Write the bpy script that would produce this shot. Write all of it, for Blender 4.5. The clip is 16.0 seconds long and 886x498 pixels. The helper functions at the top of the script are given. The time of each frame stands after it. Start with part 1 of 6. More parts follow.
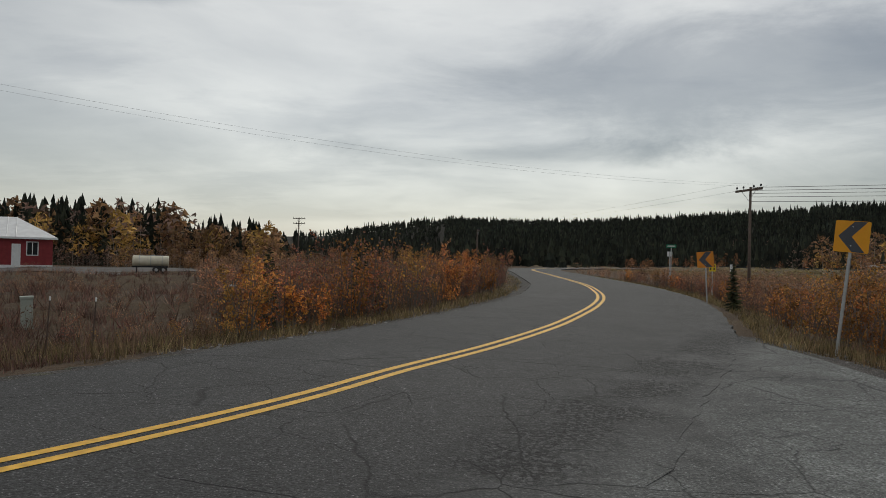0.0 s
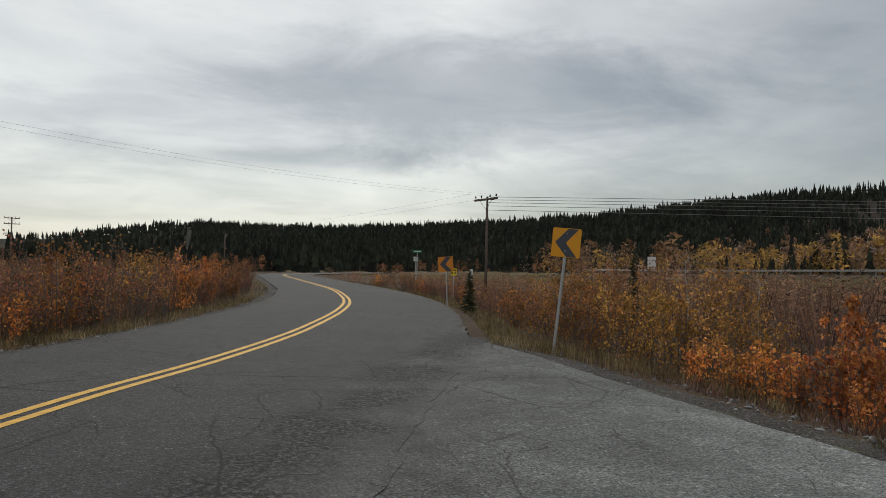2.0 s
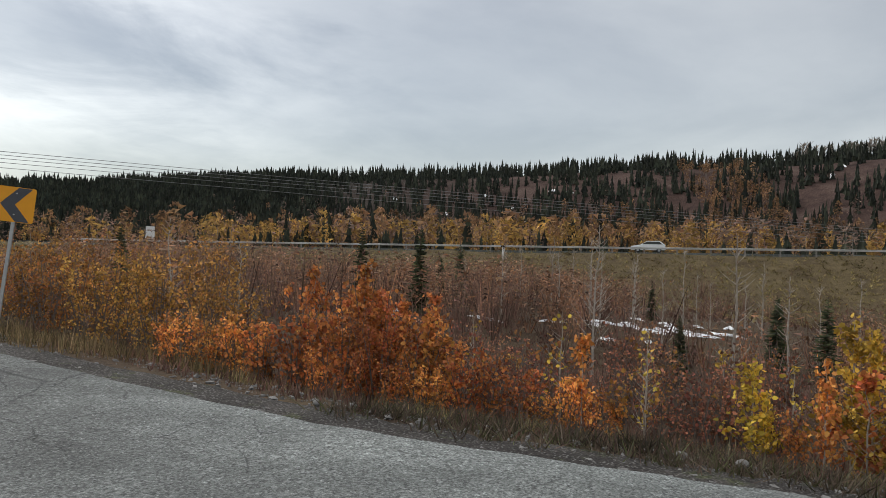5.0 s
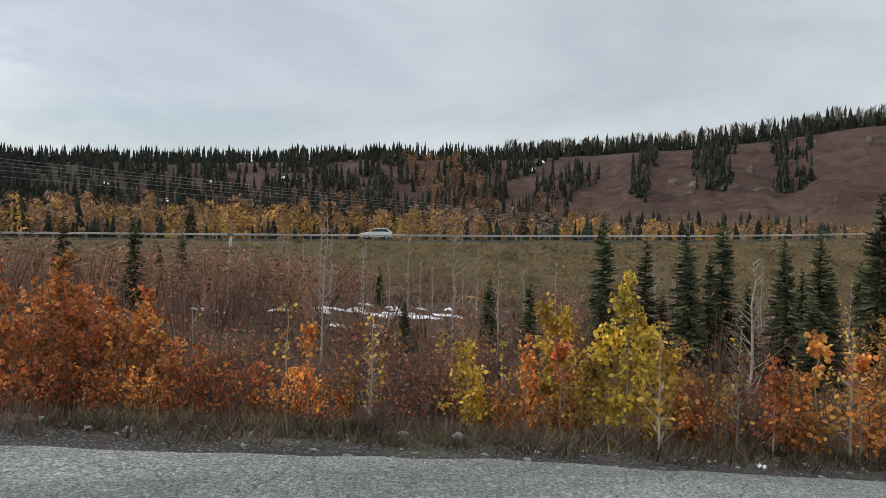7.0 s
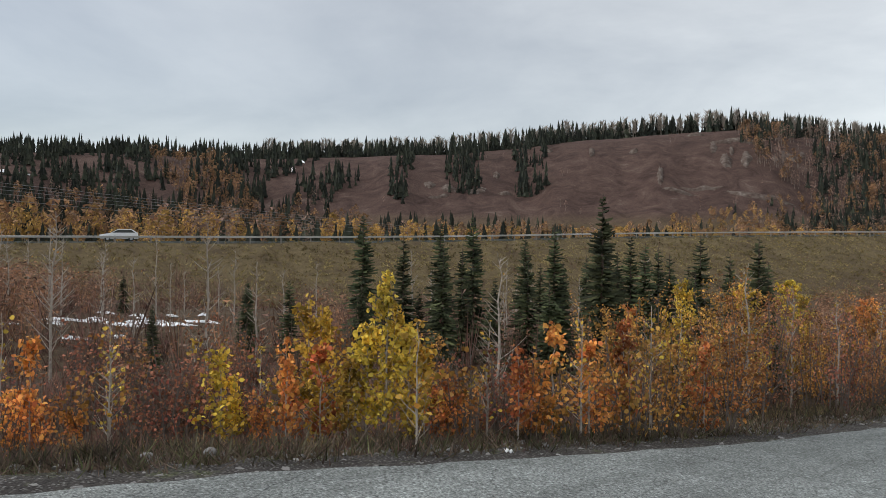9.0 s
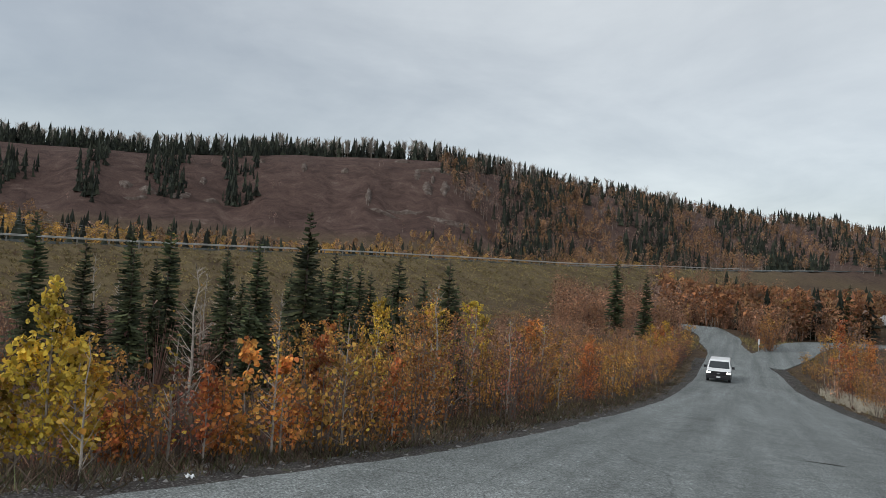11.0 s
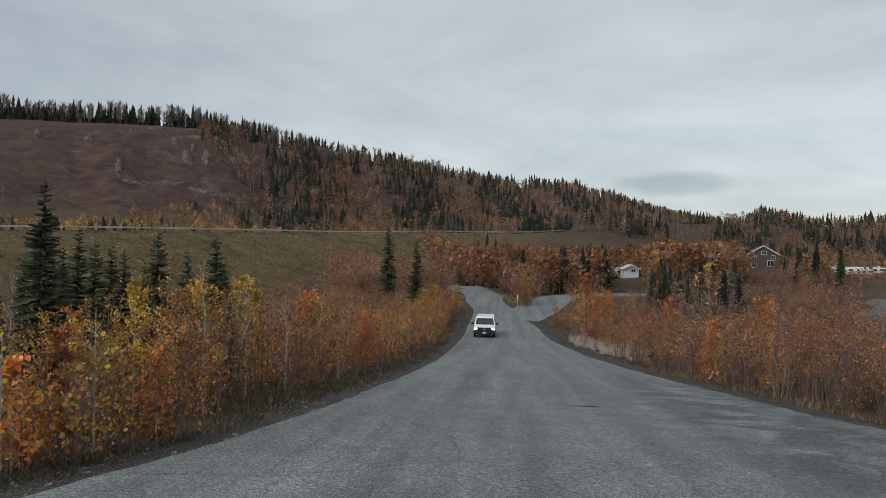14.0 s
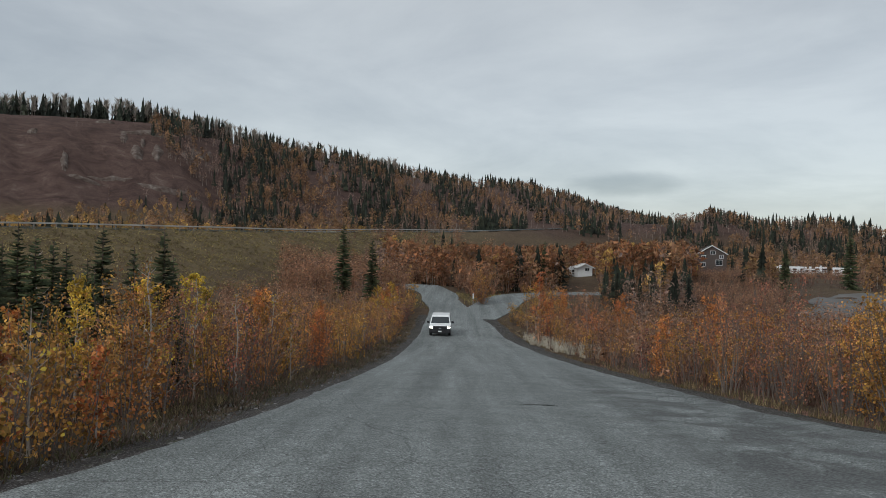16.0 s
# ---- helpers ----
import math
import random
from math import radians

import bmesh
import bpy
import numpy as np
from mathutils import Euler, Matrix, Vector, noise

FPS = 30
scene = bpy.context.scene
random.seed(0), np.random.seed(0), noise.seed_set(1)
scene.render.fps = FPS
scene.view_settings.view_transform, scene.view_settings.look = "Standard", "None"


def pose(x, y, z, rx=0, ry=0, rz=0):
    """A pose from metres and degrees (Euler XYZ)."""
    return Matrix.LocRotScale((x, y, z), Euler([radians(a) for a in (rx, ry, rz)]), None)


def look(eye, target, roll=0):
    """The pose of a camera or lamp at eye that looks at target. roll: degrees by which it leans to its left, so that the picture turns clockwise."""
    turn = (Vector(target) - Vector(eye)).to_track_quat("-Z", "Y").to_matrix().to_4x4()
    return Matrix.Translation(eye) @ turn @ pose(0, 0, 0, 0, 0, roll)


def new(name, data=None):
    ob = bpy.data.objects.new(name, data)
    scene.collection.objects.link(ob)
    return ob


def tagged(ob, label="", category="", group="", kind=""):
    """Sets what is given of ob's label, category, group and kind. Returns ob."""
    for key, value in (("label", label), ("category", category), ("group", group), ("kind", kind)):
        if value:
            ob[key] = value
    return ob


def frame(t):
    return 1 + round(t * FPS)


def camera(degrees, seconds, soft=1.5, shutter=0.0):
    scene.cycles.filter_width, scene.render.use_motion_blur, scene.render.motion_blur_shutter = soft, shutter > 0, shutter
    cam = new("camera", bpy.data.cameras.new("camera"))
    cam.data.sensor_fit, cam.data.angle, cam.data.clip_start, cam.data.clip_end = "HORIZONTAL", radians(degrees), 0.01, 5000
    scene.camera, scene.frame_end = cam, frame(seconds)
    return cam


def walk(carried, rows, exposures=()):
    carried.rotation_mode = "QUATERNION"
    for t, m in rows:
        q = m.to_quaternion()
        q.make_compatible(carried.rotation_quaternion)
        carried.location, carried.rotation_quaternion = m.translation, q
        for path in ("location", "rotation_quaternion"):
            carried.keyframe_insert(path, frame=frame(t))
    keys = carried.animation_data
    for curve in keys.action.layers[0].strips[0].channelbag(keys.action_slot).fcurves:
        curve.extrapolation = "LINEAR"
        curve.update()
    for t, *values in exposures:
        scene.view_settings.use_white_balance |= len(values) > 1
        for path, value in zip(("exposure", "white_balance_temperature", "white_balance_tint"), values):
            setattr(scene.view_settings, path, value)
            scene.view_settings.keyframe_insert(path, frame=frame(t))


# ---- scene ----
import functools
import itertools

cam = camera(63.91, 16.0, soft=0.8)

# seconds, east, north, heading, tilt, lean; the eye is 1.65 m over the tarmac
PATH = [
    (0, -0.990, -0.837, -0.04, 0.64, 1.34),
    (0.5, -0.870, -0.689, 1.43, 0.49, 1.88),
    (1, -0.764, -0.572, 4.74, 0.43, 2.78),
    (1.5, -0.687, -0.427, 11.09, 0.51, 2.15),
    (2, -0.585, -0.373, 19.55, 1.49, 1.21),
    (2.5, -0.444, -0.335, 23.80, 1.15, 1.39),
    (3, -0.296, -0.289, 30.82, 0.18, 3.00),
    (3.5, -0.156, -0.197, 39.94, -1.68, 3.61),
    (4, -0.035, -0.149, 49.30, -0.26, 3.17),
    (4.5, 0.095, -0.133, 56.31, -0.20, 2.15),
    (5, 0.213, -0.147, 58.00, 0.26, 1.99),
    (5.2, 0.250, -0.148, 59.58, 0.21, 2.08),
    (7.5, 0.436, -0.166, 84.89, -0.10, 1.57),
    (8, 0.501, -0.150, 90.09, 0.02, 1.89),
    (8.2, 0.488, -0.160, 92.35, 0.09, 1.46),
    (10.3, 0.574, -0.238, 110.72, 1.65, 2.20),
    (10.5, 0.523, -0.255, 114.13, 2.04, 2.50),
    (11, 0.623, -0.302, 121.75, 2.32, 3.53),
    (11.5, 0.750, -0.344, 128.48, 2.52, 2.70),
    (12, 0.797, -0.343, 131.10, 2.02, 1.53),
    (12.5, 0.835, -0.385, 131.62, 1.91, 1.62),
    (13, 0.900, -0.458, 132.04, 1.13, 1.89),
    (13.5, 1.042, -0.568, 135.30, -0.27, 1.81),
    (14, 1.098, -0.609, 140.11, 0.52, 0.87),
    (14.5, 1.142, -0.691, 139.83, 1.00, 1.15),
    (15, 1.149, -0.716, 141.65, 1.13, 1.80),
    (15.5, 1.160, -0.722, 142.38, 0.68, 1.58),
    (16, 1.153, -0.728, 143.64, 0.46, 1.07),
]


def stand(x, y, heading, tilt, lean):
    h, p = radians(heading), radians(tilt)
    way = Vector((math.sin(h) * math.cos(p), math.cos(h) * math.cos(p), math.sin(p)))
    return look((x, y, 1.65), Vector((x, y, 1.65)) + way * 10, lean)


walk(cam, [(t, stand(*row)) for t, *row in PATH], [(0, -0.64, 6600, 7), (1.5, -0.56, 6600, 7), (2.5, -0.36, 6600, 7), (3.5, 0.0, 6600, 7), (5, 0.04, 6480, 8), (8, 0.20, 6420, 8), (10.5, -0.03, 6220, 7), (12, -0.15, 6140, 6), (16, -0.28, 6140, 6)])

# ---- light: an even overcast sky with darker cloud banks ----
world = bpy.data.worlds.new("overcast_sky")
scene.world = world
world.use_nodes = True
wn, wl = world.node_tree.nodes, world.node_tree.links
wn.clear()


def wnode(kind, **kw):
    n = wn.new(kind)
    for k, v in kw.items():
        if k == "op":
            n.operation = v
        else:
            n.inputs[k].default_value = v
    return n


w_out = wnode("ShaderNodeOutputWorld")
w_sky = wnode("ShaderNodeTexSky")
w_sky.sky_type = "NISHITA"
w_sky.sun_disc = False
w_sky.sun_elevation, w_sky.sun_rotation = radians(58), radians(10)
w_co = wnode("ShaderNodeTexCoord")
w_sep = wnode("ShaderNodeSeparateXYZ")
wl.new(w_co.outputs["Generated"], w_sep.inputs[0])
w_zz = wnode("ShaderNodeMath", op="ADD")
w_zz.inputs[1].default_value = 0.16
w_zc = wnode("ShaderNodeMath", op="MAXIMUM")
wl.new(w_sep.outputs["Z"], w_zc.inputs[0])
w_zc.inputs[1].default_value = 0.0
wl.new(w_zc.outputs[0], w_zz.inputs[0])
w_div = wnode("ShaderNodeVectorMath", op="DIVIDE")
w_cmb = wnode("ShaderNodeCombineXYZ")
for k in "XYZ":
    wl.new(w_zz.outputs[0], w_cmb.inputs[k])
wl.new(w_co.outputs["Generated"], w_div.inputs[0])
wl.new(w_cmb.outputs[0], w_div.inputs[1])
w_n1 = wnode("ShaderNodeTexNoise", Scale=1.0, Detail=8.0, Roughness=0.56, Distortion=0.3)
wl.new(w_div.outputs[0], w_n1.inputs["Vector"])
w_r1 = wn.new("ShaderNodeValToRGB")
w_r1.color_ramp.elements[0].position, w_r1.color_ramp.elements[0].color = 0.34, (0.37, 0.357, 0.333, 1)
w_r1.color_ramp.elements[1].position, w_r1.color_ramp.elements[1].color = 0.68, (0.54, 0.520, 0.480, 1)
wl.new(w_n1.outputs["Fac"], w_r1.inputs[0])
w_dot = wnode("ShaderNodeVectorMath", op="DOT_PRODUCT")
wl.new(w_co.outputs["Generated"], w_dot.inputs[0])
w_dot.inputs[1].default_value = (0.10, 0.90, 0.42)
w_glow = wn.new("ShaderNodeMapRange")
w_glow.interpolation_type = "SMOOTHSTEP"
wl.new(w_dot.outputs["Value"], w_glow.inputs[0])
for k, v in ((1, 0.66), (2, 1.0), (3, 1.20), (4, 1.85)):
    w_glow.inputs[k].default_value = v
w_bg1 = wnode("ShaderNodeBackground", Strength=0.95)
# an overcast sky is brighter overhead than near the horizon
w_top = wn.new("ShaderNodeMapRange")
w_top.interpolation_type = "SMOOTHSTEP"
wl.new(w_sep.outputs["Z"], w_top.inputs[0])
for k, v in ((1, 0.34), (2, 0.95), (3, 1.0), (4, 1.4)):
    w_top.inputs[k].default_value = v
w_str = wnode("ShaderNodeMath", op="MULTIPLY")
wl.new(w_glow.outputs[0], w_str.inputs[0])
wl.new(w_top.outputs[0], w_str.inputs[1])
wl.new(w_str.outputs[0], w_bg1.inputs["Strength"])
w_bg2 = wnode("ShaderNodeBackground", Strength=0.05)
# ragged darker streaks of low cloud, drawn out sideways
w_map = wn.new("ShaderNodeMapping")
w_map.inputs["Scale"].default_value = (0.75, 1.5, 1.0)
w_map.inputs["Location"].default_value = (0.35, 0.2, 0.0)
wl.new(w_div.outputs[0], w_map.inputs["Vector"])
w_n2 = wnode("ShaderNodeTexNoise", Scale=1.1, Detail=9.0, Roughness=0.6, Distortion=0.15)
wl.new(w_map.outputs[0], w_n2.inputs["Vector"])
w_r2 = wn.new("ShaderNodeValToRGB")
w_r2.color_ramp.elements[0].position, w_r2.color_ramp.elements[0].color = 0.50, (1, 1, 1, 1)
w_r2.color_ramp.elements[1].position, w_r2.color_ramp.elements[1].color = 0.62, (0.84, 0.84, 0.85, 1)
wl.new(w_n2.outputs["Fac"], w_r2.inputs[0])
w_near = wn.new("ShaderNodeMapRange")
wl.new(w_dot.outputs["Value"], w_near.inputs[0])
for k, v in ((1, 0.5), (2, 0.85), (3, 0.15), (4, 1.0)):
    w_near.inputs[k].default_value = v
w_mix = wn.new("ShaderNodeMix")
w_mix.data_type, w_mix.blend_type = "RGBA", "MULTIPLY"
wl.new(w_near.outputs[0], w_mix.inputs[0])
wl.new(w_r1.outputs[0], w_mix.inputs[6])
wl.new(w_r2.outputs[0], w_mix.inputs[7])
# single banks of darker cloud: azimuth, height, half width, half height in degrees, depth
w_az = wnode("ShaderNodeMath", op="ARCTAN2")
wl.new(w_sep.outputs["X"], w_az.inputs[0])
wl.new(w_sep.outputs["Y"], w_az.inputs[1])
w_el = wnode("ShaderNodeMath", op="ARCSINE")
wl.new(w_sep.outputs["Z"], w_el.inputs[0])
w_n3 = wnode("ShaderNodeTexNoise", Scale=2.6, Detail=9.0, Roughness=0.62, Distortion=0.4)
w_m3 = wn.new("ShaderNodeMapping")
w_m3.inputs["Scale"].default_value = (1.3, 1.3, 3.6)
wl.new(w_co.outputs["Generated"], w_m3.inputs["Vector"])
wl.new(w_m3.outputs[0], w_n3.inputs["Vector"])
sky_color = w_mix.outputs[2]


def wmath(op, a, b):
    n = wnode("ShaderNodeMath", op=op)
    for k, v in ((0, a), (1, b)):
        if isinstance(v, bpy.types.NodeSocket):
            wl.new(v, n.inputs[k])
        else:
            n.inputs[k].default_value = v
    return n.outputs[0]


for a0, e0, wa, we, depth, rag in ((22, 13.5, 25, 5.0, 0.48, 2.0), (5, 8.4, 15, 1.3, 0.36, 2.2), (-26, 19.0, 7, 1.2, 0.36, 2.0), (158.4, 5.7, 4.0, 0.9, 0.34, 2.0), (78, 10, 52, 22, 0.36, 0.7), (-30, 8, 14, 3.0, 0.20, 2.0), (32, 3.5, 16, 5.5, 0.40, 0.8)):
    u = wmath("MULTIPLY", wmath("SUBTRACT", w_az.outputs[0], radians(a0)), 1 / radians(wa))
    v = wmath("MULTIPLY", wmath("SUBTRACT", w_el.outputs[0], radians(e0)), 1 / radians(we))
    d = wmath("SQRT", wmath("ADD", wmath("MULTIPLY", u, u), wmath("MULTIPLY", v, v)), 0.0)
    d = wmath("ADD", d, wmath("MULTIPLY", wmath("SUBTRACT", w_n3.outputs["Fac"], 0.5), rag))
    r = wn.new("ShaderNodeMapRange")
    r.interpolation_type = "SMOOTHSTEP"
    wl.new(d, r.inputs[0])
    for k, q in ((1, 0.35), (2, 1.25), (3, 1.0 - depth), (4, 1.0)):
        r.inputs[k].default_value = q
    bank = wn.new("ShaderNodeVectorMath")
    bank.operation = "SCALE"
    wl.new(sky_color, bank.inputs[0])
    wl.new(r.outputs[0], bank.inputs["Scale"])
    sky_color = bank.outputs[0]
wl.new(sky_color, w_bg1.inputs["Color"])
wl.new(w_sky.outputs[0], w_bg2.inputs["Color"])
w_add = wnode("ShaderNodeAddShader")
wl.new(w_bg1.outputs[0], w_add.inputs[0])
wl.new(w_bg2.outputs[0], w_add.inputs[1])
wl.new(w_add.outputs[0], w_out.inputs["Surface"])

sun = new("sun", bpy.data.lights.new("sun", "SUN"))
sun.data.energy, sun.data.angle, sun.data.color = 1.55, radians(40), (1.0, 0.95, 0.88)
sun.matrix_world = look((20, 100, 70), (0, 0, 0))


# ---- materials ----
class Mat:
    """A node material with short ways to noise, ramps and bump."""

    def __init__(self, name, rough=0.9, metal=0.0, spec=0.3):
        self.m = bpy.data.materials.new(name)
        self.m.use_nodes = True
        self.n, self.l = self.m.node_tree.nodes, self.m.node_tree.links
        self.b = self.n["Principled BSDF"]
        self.b.inputs["Roughness"].default_value = rough
        self.b.inputs["Metallic"].default_value = metal
        self.b.inputs["Specular IOR Level"].default_value = spec
        self.co = self.n.new("ShaderNodeTexCoord").outputs["Object"]

    def world(self):
        self.co = self.n.new("ShaderNodeNewGeometry").outputs["Position"]
        return self

    def set(self, node, key, value):
        s = node.inputs[key]
        if isinstance(value, bpy.types.NodeSocket):
            self.l.new(value, s)
        else:
            s.default_value = value

    def noise(self, scale, detail=4.0, rough=0.55, distort=0.0, co=None):
        n = self.n.new("ShaderNodeTexNoise")
        self.l.new(co or self.co, n.inputs["Vector"])
        for k, v in (("Scale", scale), ("Detail", detail), ("Roughness", rough), ("Distortion", distort)):
            n.inputs[k].default_value = v
        return n.outputs["Fac"]

    def voronoi(self, scale, feature="F1", co=None, rand=1.0):
        n = self.n.new("ShaderNodeTexVoronoi")
        n.feature = feature
        self.l.new(co or self.co, n.inputs["Vector"])
        n.inputs["Scale"].default_value = scale
        n.inputs["Randomness"].default_value = rand
        return n.outputs["Distance"]

    def cell(self, scale, co=None):
        """One random grey for each pebble."""
        n = self.n.new("ShaderNodeTexVoronoi")
        self.l.new(co or self.co, n.inputs["Vector"])
        n.inputs["Scale"].default_value = scale
        s = self.n.new("ShaderNodeSeparateXYZ")
        self.l.new(n.outputs["Color"], s.inputs[0])
        return s.outputs["X"]

    def math(self, op, a, b=0.0):
        n = self.n.new("ShaderNodeMath")
        n.operation = op
        self.set(n, 0, a)
        self.set(n, 1, b)
        return n.outputs[0]

    def ramp(self, fac, *stops):
        n = self.n.new("ShaderNodeValToRGB")
        e = n.color_ramp.elements
        while len(e) < len(stops):
            e.new(0.5)
        for el, (p, c) in zip(e, stops):
            el.position, el.color = p, (*c, 1) if isinstance(c, tuple) else (c, c, c, 1)
        self.l.new(fac, n.inputs[0])
        return n.outputs[0]

    def mix(self, fac, a, b, blend="MIX"):
        n = self.n.new("ShaderNodeMix")
        n.data_type, n.blend_type = "RGBA", blend
        self.set(n, 0, fac)
        for k, v in ((6, a), (7, b)):
            self.set(n, k, (*v, 1) if isinstance(v, tuple) else v)
        return n.outputs[2]

    def random(self):
        return self.n.new("ShaderNodeObjectInfo").outputs["Random"]

    def island(self):
        return self.n.new("ShaderNodeNewGeometry").outputs["Random Per Island"]

    def mapped(self, *scale):
        n = self.n.new("ShaderNodeMapping")
        self.l.new(self.co, n.inputs["Vector"])
        n.inputs["Scale"].default_value = scale
        return n.outputs[0]

    def color(self, c):
        self.set(self.b, "Base Color", (*c, 1) if isinstance(c, tuple) else c)
        return self

    def bump(self, height, strength=0.4, dist=0.02):
        n = self.n.new("ShaderNodeBump")
        n.inputs["Strength"].default_value, n.inputs["Distance"].default_value = strength, dist
        self.l.new(height, n.inputs["Height"])
        self.l.new(n.outputs[0], self.b.inputs["Normal"])
        return self


def plain(name, c, rough=0.6, metal=0.0, vary=0.12, scale=6.0):
    m = Mat(name, rough, metal)
    d = m.noise(scale, 5)
    lo, hi = tuple(x * (1 - vary) for x in c), tuple(min(1, x * (1 + vary)) for x in c)
    m.color(m.ramp(d, (0.3, lo), (0.7, hi)))
    m.bump(m.noise(scale * 8, 3), 0.15, 0.003)
    return m.m


def asphalt():
    """Old asphalt: dark and cracked on the main road, pale, ravelled and stony towards the side road."""
    m = Mat("weathered_asphalt", 0.88, spec=0.35).world()
    xyz = m.n.new("ShaderNodeSeparateXYZ")
    m.l.new(m.co, xyz.inputs[0])
    p = m.math("SUBTRACT", m.math("MULTIPLY", m.math("ADD", xyz.outputs["X"], 2.6), 0.866), m.math("MULTIPLY", m.math("SUBTRACT", xyz.outputs["Y"], 6.2), 0.5))
    seam = m.math("ADD", p, m.math("MULTIPLY", m.math("SUBTRACT", m.noise(1.3, 5, 0.65), 0.5), 1.7))
    p = m.math("ADD", p, m.math("MULTIPLY", m.math("SUBTRACT", m.noise(0.7, 6, 0.65), 0.5), 5.0))
    pale = m.ramp(m.math("MULTIPLY", p, 0.1), (0.28, 0.0), (0.78, 1.0))
    big = m.noise(0.22, 5, 0.6, 0.6)
    streak = m.noise(1.4, 5, 0.6, 0.3)
    fine = m.noise(38, 3, 0.75)
    stone = m.voronoi(42)
    stone2 = m.voronoi(15)
    dark = m.ramp(big, (0.3, (0.036, 0.037, 0.039)), (0.7, (0.060, 0.061, 0.063)))
    light = m.ramp(big, (0.3, (0.215, 0.232, 0.228)), (0.7, (0.29, 0.312, 0.306)))
    c = m.mix(pale, dark, light)
    c = m.mix(0.5, c, m.mix(1.0, c, m.ramp(streak, (0.28, 0.55), (0.5, 1.0), (0.72, 1.3)), "MULTIPLY"))
    c = m.mix(m.math("MULTIPLY", m.ramp(stone, (0.16, 0.8), (0.36, 0.0)), m.ramp(m.noise(21, 2), (0.36, 0.0), (0.54, 1.0))), c, m.mix(pale, (0.22, 0.22, 0.22), (0.42, 0.43, 0.43)))
    c = m.mix(m.ramp(fine, (0.36, 0.85), (0.56, 0.0)), c, m.mix(pale, (0.014, 0.014, 0.015), (0.055, 0.057, 0.057)))
    c = m.mix(1.0, c, m.ramp(m.cell(62), (0.0, 0.55), (0.45, 0.92), (0.85, 1.08), (1.0, 1.5)), "MULTIPLY")
    c = m.mix(1.0, c, m.ramp(m.cell(24), (0.0, 0.84), (0.88, 1.02), (1.0, 1.35)), "MULTIPLY")
    # wheel tracks down the side road
    s_in = m.math("SUBTRACT", m.math("MULTIPLY", xyz.outputs["X"], 0.574), m.math("MULTIPLY", xyz.outputs["Y"], 0.819))
    l_in = m.math("ADD", m.math("MULTIPLY", xyz.outputs["X"], 0.819), m.math("MULTIPLY", xyz.outputs["Y"], 0.574))
    lane = m.n.new("ShaderNodeCombineXYZ")
    m.l.new(m.math("MULTIPLY", s_in, 0.05), lane.inputs[0])
    m.l.new(m.math("MULTIPLY", l_in, 1.1), lane.inputs[1])
    track = m.ramp(m.noise(1.0, 5, 0.6, 0.2, co=lane.outputs[0]), (0.34, 0.72), (0.5, 1.0), (0.66, 1.22))
    c = m.mix(pale, c, m.mix(1.0, c, track, "MULTIPLY"))
    c = m.mix(m.ramp(m.math("MULTIPLY", s_in, 0.02), (0.02, 0.0), (0.24, 0.45)), c, m.mix(1.0, c, (0.58, 0.62, 0.64), "MULTIPLY"))
    # ravelled, pitted band where the two surfaces meet
    pit = m.math("MULTIPLY", m.ramp(m.math("MULTIPLY", seam, 0.1), (0.21, 0.0), (0.26, 1.0), (0.305, 1.0), (0.36, 0.0)), m.ramp(m.noise(22, 4, 0.78), (0.45, 0.0), (0.52, 1.0)))
    pit = m.math("MULTIPLY", pit, m.ramp(m.noise(0.6, 3), (0.36, 0.25), (0.48, 1.0)))
    # dark bare patches along the lower edge of the side road
    right = m.math("MULTIPLY", l_in, -1.0)
    edge = m.math("MULTIPLY", m.ramp(m.math("MULTIPLY", right, 0.1), (0.17, 0.0), (0.30, 1.0), (0.50, 1.0), (0.62, 0.3)), m.ramp(m.math("MULTIPLY", s_in, 0.02), (0.10, 0.0), (0.18, 1.0), (0.36, 1.0), (0.50, 0.0)))
    worn = m.math("MULTIPLY", edge, m.ramp(m.noise(0.9, 6, 0.7, 0.4), (0.44, 0.0), (0.56, 0.85)))
    c = m.mix(worn, c, m.ramp(m.noise(26, 3, 0.7), (0.4, (0.030, 0.031, 0.032)), (0.6, (0.10, 0.105, 0.105))))
    c = m.mix(m.ramp(m.math("MULTIPLY", seam, 0.1), (0.20, 0.0), (0.30, 0.30), (0.41, 0.0)), c, (0.17, 0.172, 0.172))
    c = m.mix(pit, c, (0.012, 0.012, 0.013))

    def cracks(scale, width, offset):
        wnz = m.n.new("ShaderNodeTexNoise")
        m.l.new(m.co, wnz.inputs["Vector"])
        wnz.inputs["Scale"].default_value, wnz.inputs["Detail"].default_value, wnz.inputs["Roughness"].default_value = 1.1 + offset, 4, 0.55
        warp = m.n.new("ShaderNodeVectorMath")
        warp.operation = "MULTIPLY_ADD"
        m.l.new(wnz.outputs["Color"], warp.inputs[0])
        warp.inputs[1].default_value = (0.42, 0.42, 0.0)
        m.l.new(m.co, warp.inputs[2])
        flat = m.n.new("ShaderNodeVectorMath")
        flat.operation = "MULTIPLY"
        m.l.new(warp.outputs[0], flat.inputs[0])
        flat.inputs[1].default_value = (1, 1, 0)
        edge = m.voronoi(scale, "DISTANCE_TO_EDGE", flat.outputs[0])
        gate = m.ramp(m.noise(0.30 + offset * 0.2, 3), (0.44, 0.0), (0.50, 1.0))
        return m.math("MULTIPLY", m.ramp(edge, (width * 0.5, 1.0), (width * 1.6, 0.0)), gate)

    line = m.math("MAXIMUM", cracks(0.42, 0.0036, 0.0), cracks(1.0, 0.0058, 0.6))
